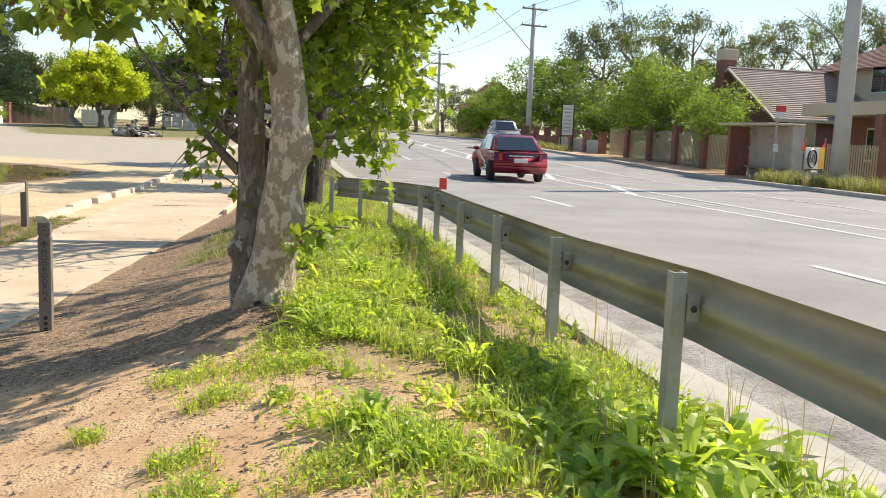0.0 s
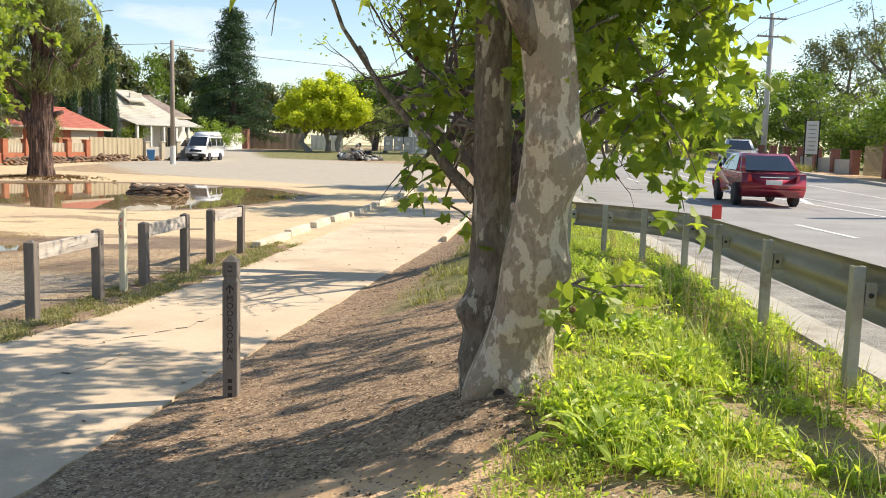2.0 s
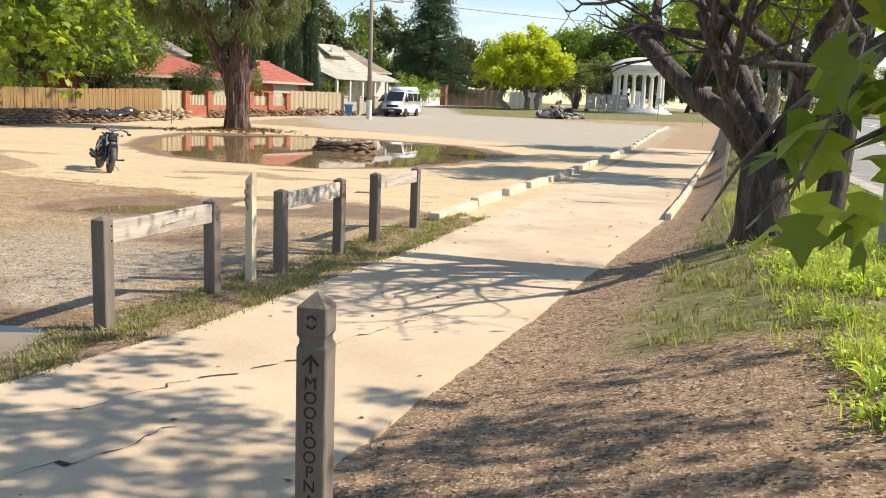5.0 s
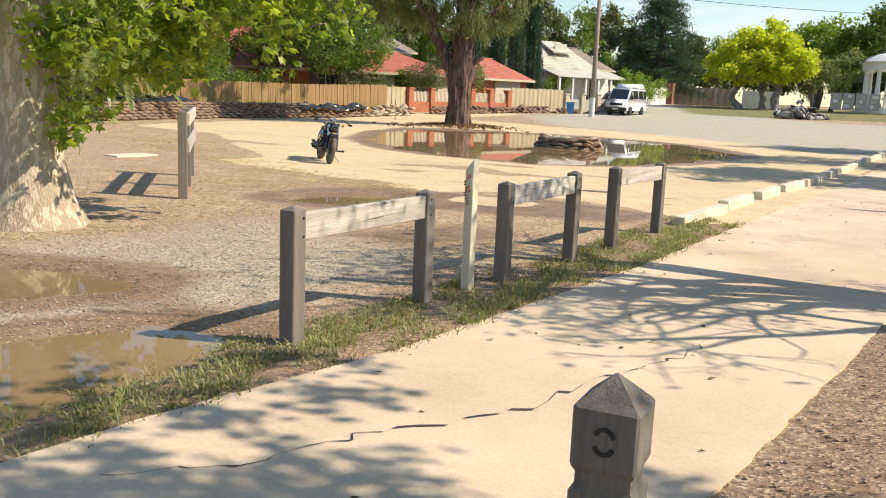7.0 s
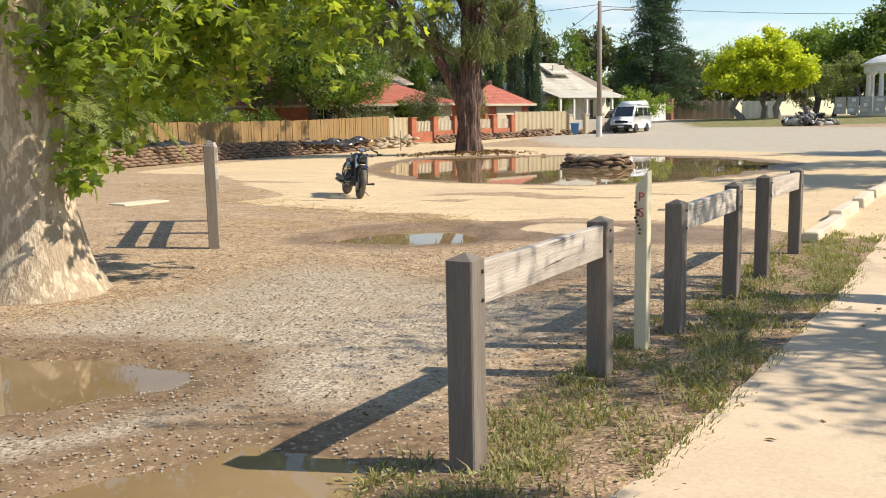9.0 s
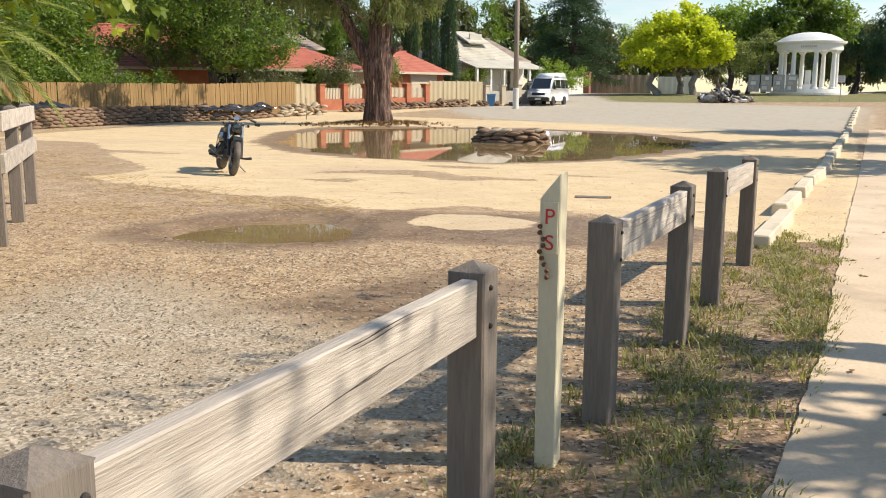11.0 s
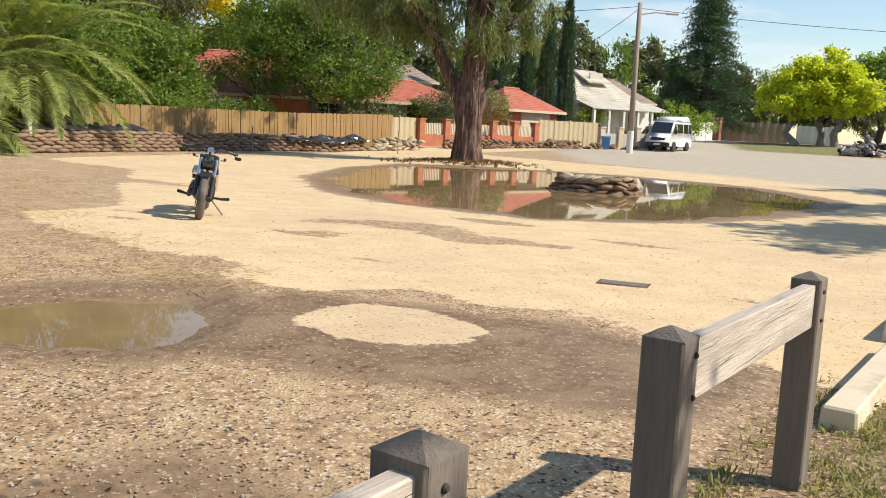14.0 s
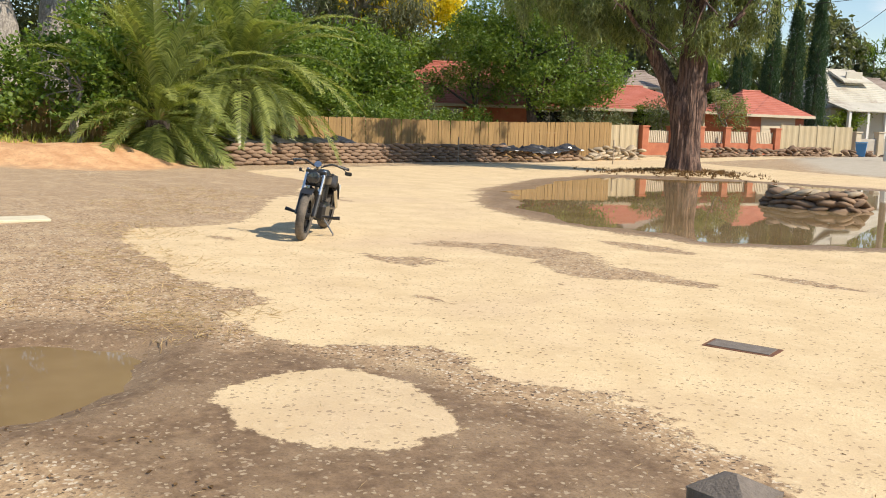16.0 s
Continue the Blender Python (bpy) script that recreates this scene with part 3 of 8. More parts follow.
ISLET = [(-7.9, 18.2), (-8.1, 18.7), (-7.9, 19.1), (-7.2, 19.1), (-6.8, 18.9), (-6.7, 18.45), (-7.3, 18.0)]
ASPHALT = [(-26, 60), (-20, 51), (-9, 46), (-3.6, 40), (-2.2, 74), (-12, 77), (-20, 79), (-28, 100), (-36, 98), (-27, 74)]
MOUND = [(-50, 16), (-36, 15), (-30, 20), (-27.8, 25.0), (-28.6, 28.4), (-31, 29.5), (-50, 31)]


def land(x, y):
    """Height of the open ground."""
    x, y = np.asarray(x, float), np.asarray(y, float)
    low, high = lot_z(y), road_z(y) - 0.02
    er = edge_r(y)
    t = np.clip((x - er - 0.05) / np.maximum(0.45 - er, 0.8), 0, 1)
    t = 0.5 * t + 0.5 * t * t * (3 - 2 * t)
    z = low + (high - low) * t
    z = z + wave(x, y, 1.9) * 0.022 * np.clip((x - er) * 2, 0, 1) * (x < 1.6) + wave(x, y, 1.1, 2) * 0.012 * (x < edge_l(y) - 0.3)
    z = z - 0.05 * np.clip((edge_l(y) - 0.1 - x) / 0.5, 0, 1) * np.clip((18.5 - y) / 2.5, 0, 1)
    road = (x > 2.05) & (x < 17.4)
    z = np.where(road, road_z(y) - 0.15, z)
    z = np.where(x >= 17.4, road_z(y) + 0.04 + 0.01 * np.clip(x - 18, 0, 40), z)
    on_path = (x > edge_l(y) + 0.08) & (x < er - 0.08) & (y < 60)
    z = np.where(on_path, low - 0.05, z)
    for poly, level, depth, reach in PUDDLES:
        d = inside(x, y, poly) + wave(x, y, 2.6 / reach, 4) * reach * 0.3
        z = np.where(d > -1.5 * reach, np.minimum(z, level + 0.02 - np.clip((d + 0.15 * reach) / reach, -1, 1) * (depth * 0.5 + 0.02) + np.where(d < 0, np.clip(-d / reach, 0, 1.5) * 0.05, 0)), z)
    z = z + 0.15 * np.exp(-((x + 0.06) ** 2 + (y - 6.4) ** 2) / 0.36)
    m = np.clip(inside(x, y, MOUND) / 2.6, 0, 1)
    z = z + m * m * (3 - 2 * m) * (0.62 + 0.12 * wave(x, y, 0.9, 1))
    isle = np.hypot(x + 22.0, (y - 44.2) * 0.8)
    z = np.maximum(z, np.where(isle < 4, -0.50 - 0.05 * isle, -9))
    bank = np.clip((-29.5 - x) / 3, 0, 1) * np.clip((y - 44) / 14, 0, 1)
    return z + 0.18 * bank


def axis(*runs):
    """Grid lines: (start, end, step), growing beyond."""
    out = []
    for a, b, s in runs:
        out += list(np.arange(a, b - s * 0.5, s))
    return np.array(out + [runs[-1][1]])


gx = np.concatenate([-np.geomspace(900, 40, 26), axis((-38, -12, 0.45), (-12, 2.6, 0.14), (2.6, 17, 1.2), (17, 22, 0.4), (22, 40, 2.0)), np.geomspace(46, 900, 22)])
gy = np.concatenate([-np.geomspace(600, 14, 22), axis((-12, 2, 0.35), (2, 22, 0.14), (22, 48, 0.4), (48, 82, 0.9), (82, 125, 2.5)), np.geomspace(130, 1200, 24)])
GX, GY = np.meshgrid(gx, gy)
GZ = land(GX, GY)
nx, ny = len(gx), len(gy)
idx = np.arange(nx * ny).reshape(ny, nx)
quads = np.stack([idx[:-1, :-1], idx[:-1, 1:], idx[1:, 1:], idx[1:, :-1]], -1).reshape(-1, 4)
ground = raw("ground", np.stack([GX, GY, GZ], -1).reshape(-1, 3), quads, MAT["ground"], smooth=True)
tagged(ground, "open ground of dried clay, gravel, mulch and silt", "ground", kind="structure")


def soft(d, w):
    """A mask from a signed distance: 0.5 on the edge."""
    return np.clip(0.5 + d / (2 * w), 0, 1)


clay = np.maximum(soft(inside(GX, GY, CLAY), 0.9), soft(inside(GX, GY, ISLET), 0.45))
pond_d = inside(GX, GY, POND)
clay = np.minimum(clay, soft(-pond_d - 0.6, 1.4))
for cx, cy, rx, ry in ((-9.3, 23.6, 1.6, 0.35), (-10.5, 25.6, 1.0, 0.4), (-8.0, 24.8, 0.9, 0.25), (-11.2, 21.9, 0.9, 0.2), (-9.3, 20.9, 0.6, 0.12), (-5.6, 21.6, 0.5, 0.16), (-12.0, 23.4, 0.4, 0.5), (-6.0, 26.5, 0.9, 0.25), (-13.6, 21.2, 0.8, 0.16), (-19, 26, 1.8, 0.5), (-10.8, 23.9, 1.2, 0.6), (-9.6, 23.2, 0.8, 0.4), (-10.9, 22.2, 0.6, 0.3), (-9.0, 22.3, 0.7, 0.22), (-7.4, 23.0, 0.8, 0.2), (-5.4, 20.6, 0.45, 0.2), (-12.6, 22.6, 0.7, 0.25)):
    clay = np.minimum(clay, soft((np.hypot((GX - cx) / rx, (GY - cy) / ry) - 1) * min(rx, ry) + 0.10, 0.55))
tar = soft(inside(GX, GY, ASPHALT), 2.5)
er = edge_r(GY)
green = soft(np.minimum(np.minimum(GX + 0.1 - 0.35 * np.clip(5.2 - GY, 0, 2), 2.1 - GX), np.minimum(GY + 5, 60 - GY)), 0.8) * 0.52
green = np.maximum(green, soft(np.minimum(np.minimum(GX - er - 0.9, 2.1 - GX), np.minimum(GY - 11, 70 - GY)), 0.9))
strip = np.minimum(np.minimum(GX - (edge_l(GY) - 0.95), edge_l(GY) + 0.1 - GX), np.minimum(GY - 8.5, 19.2 - GY))
green = np.maximum(green, soft(strip - 0.42, 0.7) * 0.8)
green = np.maximum(green, soft(np.minimum(GY - 79 - 0.3 * (GX + 12), 200 - GY), 2.0) * (GX < 2) * (GX > -24))
green = np.maximum(green, soft(GX - 19.6, 1.0) * 0.62)
green = np.maximum(green, soft(-40 - GX, 4.0))
tan = soft(np.minimum(np.minimum(GX + 2.1 + 0.6 * (GY - 5.0), 0.75 - 0.3 * (GY - 3) - GX), 5.9 - GY), 0.55) * (GY < 9)
orange = soft(inside(GX, GY, MOUND) + 0.1 + 0.7 * wave(GX, GY, 1.3, 3), 1.4) * 0.92
tan = np.maximum(tan, 0.62 * soft(np.minimum(np.minimum(GX - 0.1, 2.0 - GX), np.minimum(GY - 1, 10 - GY)), 0.8))
tan = np.maximum(tan, soft(GX - 17.4, 0.5) * (GX < 20.2))
blue = soft(np.minimum(np.minimum(GX + 9.5, edge_l(GY) - 0.75 - GX), np.minimum(GY - 8.5, 15.8 - 0.55 * (GX + 9) * 0.5 - GY)), 1.2) * 0.62
wet = np.zeros_like(GX)
for poly, level, depth, reach in PUDDLES[1:]:
    wet = np.maximum(wet, soft(inside(GX, GY, poly) + 0.45, 0.8))
wet = np.maximum(wet, soft(inside(GX, GY, [(-8.2, 17.2), (-8.6, 18.9), (-6.4, 19.4), (-5.0, 19.0), (-5.2, 17.9), (-6.5, 17.6)]) + 0.1, 0.6))
wet = np.maximum(wet, 0.8 * soft(inside(GX, GY, [(-7.5, 14.5), (-6.8, 16.5), (-5.6, 16.2), (-5.9, 14.2)]), 0.7))
wet = np.maximum(wet, soft(pond_d + 0.5, 1.4))
mulch = soft(np.minimum(np.minimum(GX - er - 0.02, 1.3 - GX), np.minimum(GY - 5.4, 48 - GY)), 0.5)
# dark soil under the strip grass, deepened to stand for tree shade on it
mulch = np.maximum(mulch, soft(strip + 0.1, 0.4) * 0.95)
flat = np.zeros_like(GX)
for nm, chans in (("zone_c", (mulch, orange, flat)), ("zone_a", (clay, green, blue)), ("zone_b", (tan, tar, wet))):
    at = ground.data.color_attributes.new(nm, "FLOAT_COLOR", "POINT")
    at.data.foreach_set("color", np.stack([*chans, np.ones_like(clay)], -1).astype(np.float32).ravel())

for (poly, level, depth, reach), (nm, lab) in zip(PUDDLES, (("flood_puddle", "wide shallow brown puddle mirroring the trees"), ("puddle", "small muddy puddle in the dirt"), ("puddle", "narrow muddy puddle in a wheel rut"), ("puddle", "muddy brown puddle beside the post-and-rail fence"))):
    bm = BM()
    c = np.mean(poly, 0)
    bm.faces.new([bm.verts.new((c[0] + (x - c[0]) * 1.0 + math.copysign(reach, x - c[0]) * 0.8, c[1] + (y - c[1]) * 1.0 + math.copysign(reach, y - c[1]) * 0.8, level)) for x, y in poly])
    tagged(part(nm, bm, MAT["water"]), lab, "puddle", kind="structure")


def strip_mesh(name, left, right, level, ys, material, across=2, thick=0.0, label="", category="", kind="structure"):
    """A long strip that follows the land, with its sides down to thick."""
    rows = []
    for y in ys:
        l, r, z = left(y), right(y), level(y)
        row = [(l, y, z - thick)] if thick else []
        row += [(l + (r - l) * k / across, y, z) for k in range(across + 1)]
        row += [(r, y, z - thick)] if thick else []
        rows.append(row)
    n = len(rows[0])
    verts = [p for r in rows for p in r]
    faces = [(i * n + k, i * n + k + 1, (i + 1) * n + k + 1, (i + 1) * n + k) for i in range(len(rows) - 1) for k in range(n - 1)]
    return tagged(raw(name, verts, faces, material), label, category, kind=kind)


ys_long = list(np.arange(-14, 60, 1.0)) + list(np.geomspace(60, 420, 30))
jag = np.random.default_rng(3)
path_ys = list(np.arange(-12, 48, 0.12))
wob = {round(y, 2): (jag.normal(0, 0.006), jag.normal(0, 0.008)) for y in path_ys}
strip_mesh("path", lambda y: float(edge_l(y)) + wob[round(y, 2)][0], lambda y: float(edge_r(y)) + wob[round(y, 2)][1], lambda y: float(lot_z(y)) + 0.010, path_ys, MAT["path"], 6, 0.08, "pale concrete path, silted and cracked", "path")
strip_mesh("road", lambda y: 2.75, lambda y: 17.0, lambda y: float(road_z(y)), ys_long, MAT["road"], 6, 0.1, "wide grey asphalt road", "road")
strip_mesh("road_shoulder", lambda y: 2.32, lambda y: 2.76, lambda y: float(road_z(y)) + 0.004, ys_long, MAT["shoulder"], 2, 0.1, "coarse grey gravel road edge", "road")
strip_mesh("kerb_1", lambda y: 2.0, lambda y: 2.33, lambda y: float(road_z(y)) + 0.03, ys_long, MAT["concrete"], 2, 0.2, "low dirty concrete kerb edge", "kerb")
strip_mesh("kerb_2", lambda y: 16.98, lambda y: 17.35, lambda y: float(road_z(y)) + 0.13, ys_long, MAT["concrete"], 2, 0.3, "concrete kerb across the road", "kerb")


def paint(x0, y0, x1, y1, w, name="lane_line"):
    n = max(2, int(abs(y1 - y0) / 4) + 1)
    rows = [(x0 + (x1 - x0) * i / n, y0 + (y1 - y0) * i / n) for i in range(n + 1)]
    verts, faces = [], []
    for x, y in rows:
        z = float(road_z(y)) + 0.006
        verts += [(x - w / 2, y, z), (x + w / 2, y, z)]
    faces = [(2 * i, 2 * i + 1, 2 * i + 3, 2 * i + 2) for i in range(n)]
    tagged(raw(name, verts, faces, MAT["line"]), "worn white painted lane line", "road marking", "lane lines", "structure")


for k in range(12):
    paint(6.0, 3.0 + 11.4 * k + 3.0, 6.0, 3.0 + 11.4 * k + 6.0, 0.12)
paint(9.2, -10, 9.2, 180, 0.12)
paint(10.3, -10, 10.3, 180, 0.12)
for k in range(9):
    y = 22 + 7.0 * k
    paint(9.26, y, 10.24, y + 4.0, 0.22, "chevron_line")
paint(13.5, -10, 13.5, 180, 0.1)

# ---- fences, bollard, rail ----
def gz(x, y):
    return float(land(x, y))


def timber_post(parent, x, y, top, foot, side=0.10, name="post", spin=0.0, point=0.03, material=None):
    bm = BM()
    h = side / 2
    rings = [[Vector((sx * h * k, sy * h * k, z)) for sx, sy in ((-1, -1), (1, -1), (1, 1), (-1, 1))] for z, k in ((foot, 1.0), (top - point, 1.0), (top - point + 0.004, 0.985), (top, 0.06))]
    loft(bm, rings)
    bmesh.ops.bevel(bm, geom=[e for e in bm.edges if abs(e.verts[0].co.z - e.verts[1].co.z) > 0.3], offset=0.006, segments=1, affect="EDGES")
    ob = part(name, bm, material or MAT["wood"], parent)
    ob.matrix_basis = pose(x, y, 0, 0, 0, spin)
    return ob


def bolt_heads(parent, places, r=0.008):
    for p, way in places:
        bm = BM()
        lathe(bm, [(r, 0), (r, 0.004), (r * 0.6, 0.008)], 10, look(p, Vector(p) - Vector(way)))
        part("bolt", bm, MAT["cut"], parent)


def rail_fence(a, b, label):
    """Two square posts (x, y, top) joined by one broad rail let into them."""
    za, zb = gz(*a[:2]), gz(*b[:2])
    A, B = Vector((a[0], a[1], 0)), Vector((b[0], b[1], 0))
    yaw = math.degrees(math.atan2(-(B - A).x, (B - A).y))
    f = thing("rail_fence", label, "fence", pose(a[0], a[1], za, 0, 0, yaw), "post-and-rail fences by the path")
    L, ta, tb = (B - A).length, a[2] - za, b[2] - za
    timber_post(f, 0, 0, ta, -0.25, 0.112)
    timber_post(f, 0, L, tb, zb - za - 0.25, 0.112)
    h = 0.165
    za, zb = ta - 0.045 - h / 2, tb - 0.045 - h / 2
    bm = BM()
    sec = [(-0.024, -h / 2), (0.024, -h / 2), (0.024, h / 2), (-0.024, h / 2)]
    loft(bm, [[Vector((0.012 + q, s, z + c)) for q, c in sec] for s, z in ((-0.02, za), (L + 0.02, zb))])
    bmesh.ops.bevel(bm, geom=list(bm.edges), offset=0.004, segments=1, affect="EDGES")
    rail = part("rail", bm, MAT["rail"], f, "greyed timber rail with long cracks")
    # drying cracks along the grain
    rng = np.random.default_rng(int(abs(a[1]) * 100))
    bm = BM()
    for k in range(6):
        s0 = rng.uniform(0.05, L * 0.7)
        ln, c0 = rng.uniform(0.15, 0.5), rng.uniform(-0.07, 0.07)
        n = 9
        pts = []
        for i in range(n):
            s = min(s0 + ln * i / (n - 1), L - 0.06)
            pts.append((s, za + (zb - za) * s / L + c0 + 0.002 * math.sin(i * 0.9 + k) + 0.012 * i / n, 0.0011 * math.sin(math.pi * i / (n - 1)) + 0.0002))
        for (s1, z1, w1), (s2, z2, w2) in zip(pts, pts[1:]):
            bm.faces.new([bm.verts.new((0.0365, s, z)) for s, z in ((s1, z1 - w1), (s2, z2 - w2), (s2, z2 + w2), (s1, z1 + w1))])
    part("cracks", bm, MAT["cut"], rail, "dark drying cracks")["kind"] = "stuff"
    bolt_heads(f, [((0.056, s, z + q), (1, 0, 0)) for s, z in ((0.03, za), (L - 0.01, zb)) for q in (-0.055, 0.055)])
    return f


rail_fence((-4.88, 10.90, 0.35), (-4.871, 12.405, 0.335), "weathered post-and-rail fence beside the muddy puddle")
rail_fence((-4.773, 13.568, 0.325), (-4.68, 14.882, 0.345), "weathered post-and-rail fence with a knot-streaked rail")
rail_fence((-4.634, 15.94, 0.338), (-4.562, 17.39, 0.318), "short weathered post-and-rail fence at the wheel stops")

# far fence with two rails
def double_rail_fence():
    pts = [(-10.6, 15.55), (-11.65, 16.65), (-12.7, 17.75)]
    f = thing("rail_fence", "tall grey post fence with two rails on bare dirt", "fence", pose(*pts[0], gz(*pts[0])))
    for x, y in pts:
        timber_post(f, x - pts[0][0], y - pts[0][1], 1.2, -0.25, 0.12, spin=44)
    for z in (0.72, 1.08):
        bm = BM()
        d = Vector((pts[2][0] - pts[0][0], pts[2][1] - pts[0][1], 0))
        box(bm, (0.045, d.length + 0.1, 0.17), (0.075, d.length / 2, z), 0.005, pose(0, 0, 0, 0, 0, 43.7))
        part("rail", bm, MAT["rail"], f, "greyed timber rail")


double_rail_fence()


def marker_post():
    """Cream timber marker with a slant-cut head and a rusty letter plate."""
    x, y = -4.835, 13.055
    f = thing("marker_post", "cream-painted timber marker post with rusty bolts and faded letters", "post", pose(x, y, gz(x, y), 0, 0, 4))
    bm = BM()
    prism(bm, [(-0.036, -0.2), (0.036, -0.2), (0.036, 0.535 - gz(x, y)), (-0.036, 0.445 - gz(x, y))], 0.105)
    bmesh.ops.bevel(bm, geom=list(bm.edges), offset=0.004, segments=1, affect="EDGES")
    part("post", bm, MAT["cream"], f)
    bm = BM()
    top = 0.535 - gz(x, y)
    box(bm, (0.054, 0.004, 0.18), (0.002, -0.0555, top - 0.19), 0.0015)
    plate = part("plate", bm, MAT["cream"], f, "faded letter plate")
    for ch, z in (("P", top - 0.175), ("S", top - 0.265)):
        cu = bpy.data.curves.new("letter", "FONT")
        cu.body, cu.size, cu.extrude, cu.align_x = ch, 0.075, 0.001, "CENTER"
        o = new("letter", cu)
        o.parent, o.matrix_basis = plate, pose(0.0, -0.0585, z, 90, 0, 0)
        cu.materials.append(MAT["red_sign"])
    rng = np.random.default_rng(5)
    for k in range(9):
        bm = BM()
        lathe(bm, [(0.008, 0), (0.009, 0.006), (0.006, 0.012)], 8, look((-0.02 + rng.uniform(-0.014, 0.022), -0.057, top - 0.36 + 0.022 * k), (0, 5, top - 0.36 + 0.022 * k)))
        part("bolt", bm, MAT["rust"], f)


marker_post()


def bollard():
    x, y = -1.97, 8.12
    b = thing("bollard", "square timber bollard carved with a place name and arrow", "bollard", pose(x, y, gz(x, y) - 0.05, 0, 0, 4))
    s = 0.052
    sec = [(-1, -1), (1, -1), (1, 1), (-1, 1)]
    rows = [(-0.2, 1), (0.868, 1), (0.882, 0.84), (0.900, 0.84), (0.914, 1), (1.005, 1), (1.052, 0.05)]
    bm = BM()
    loft(bm, [[Vector((a * s * k, c * s * k, z)) for a, c in sec] for z, k in rows])
    bmesh.ops.bevel(bm, geom=[e for e in bm.edges if abs(e.verts[0].co.z - e.verts[1].co.z) > 0.08], offset=0.005, segments=1, affect="EDGES")
    part("post", bm, MAT["wood"], b)
    for k, ch in enumerate("MOOROOPNA"):
        cu = bpy.data.curves.new("letter", "FONT")
        cu.body, cu.size, cu.extrude, cu.align_x = ch, 0.060, 0.0008, "CENTER"
        o = new("letter", cu)
        o.parent, o.matrix_basis = b, pose(0, -s - 0.0012, 0.732 - 0.052 * k, 90, 0, 0)
        cu.materials.append(MAT["cut"])
    for k in range(3):
        bm = BM()
        box(bm, (0.03, 0.0016, 0.03), (0, -s - 0.001, 0.17 - 0.05 * k), 0)
        part("text_bar", bm, MAT["cut"], b)
    bm = BM()
    prism(bm, [(-0.005, 0.785), (0.005, 0.785), (0.005, 0.83), (0.026, 0.808), (0.03, 0.816), (0, 0.85), (-0.03, 0.816), (-0.026, 0.808), (-0.005, 0.83)], 0.0016, pose(0, -s - 0.001, 0))
    part("arrow", bm, MAT["cut"], b, "carved arrow")
    bm = BM()
    pts = [(0.016 * math.cos(a), -s - 0.001, 0.958 + 0.02 * math.sin(a)) for a in np.linspace(0.4, 2.6, 9)]
    tube(bm, pts, 0.004, 6)
    pts = [(0.016 * math.cos(a), -s - 0.001, 0.958 + 0.02 * math.sin(a)) for a in np.linspace(3.6, 5.8, 9)]
    tube(bm, pts, 0.004, 6)
    part("emblem", bm, MAT["cut"], b, "worn round emblem")


bollard()


def wheel_stops():
    stops = None
    y = 20.57
    k = 0
    # the first one lies askew
    bm = BM()
    prism(bm, [(-0.09, -0.05), (0.09, -0.05), (0.08, 0.10), (-0.08, 0.10)], 2.01)
    bmesh.ops.bevel(bm, geom=list(bm.edges), offset=0.012, segments=1, affect="EDGES")
    first = thing("wheel_stop", "cream wheel stop lying askew at the grass edge", "wheel stop", pose(-4.455, 19.225, gz(-4.455, 19.225) + 0.02, 0, 0, -3.1), "wheel stops along the path")
    part("block", bm, MAT["cream_block"], first)
    while y < 72:
        x = float(np.interp(y, (18.4, 20.5, 27, 36.8, 50.7, 80), (-4.6, -4.45, -4.15, -3.85, -3.45, -2.7)))
        if stops is None:
            bm = BM()
            prism(bm, [(-0.10, -0.05), (0.10, -0.05), (0.08, 0.14), (-0.08, 0.14)], 1.5)
            bmesh.ops.bevel(bm, geom=list(bm.edges), offset=0.015, segments=1, affect="EDGES")
            stops = thing("wheel_stop", "silted cream concrete wheel stop beside the path", "wheel stop", pose(x, y + 0.87, gz(x, y + 0.87) + 0.01, 0, 0, -3.5), "wheel stops along the path")
            part("block", bm, MAT["cream_block"], stops)
        else:
            copy_thing(stops, pose(x, y + 0.87, gz(x, y + 0.87) + 0.01, 0, 0, -3.5 + 2 * math.sin(k * 2.1)))
        y += 2.12
        k += 1


wheel_stops()


def w_section():
    """Half outline of a W-beam, (out, up)."""
    pts = [(0.0, 0.155), (0.03, 0.15), (0.075, 0.12), (0.08, 0.085), (0.055, 0.055), (0.012, 0.025), (0.0, 0.0)]
    pts = pts + [(a, -b) for a, b in reversed(pts[:-1])]
    u = np.linspace(0, len(pts) - 1, 37)
    a, b = (np.interp(u, range(len(pts)), [p[k] for p in pts]) for k in (0, 1))
    ease = lambda v: np.convolve(np.pad(v, 2, mode="edge"), np.ones(5) / 5, "valid")
    return list(zip(ease(a).tolist(), ease(b).tolist()))


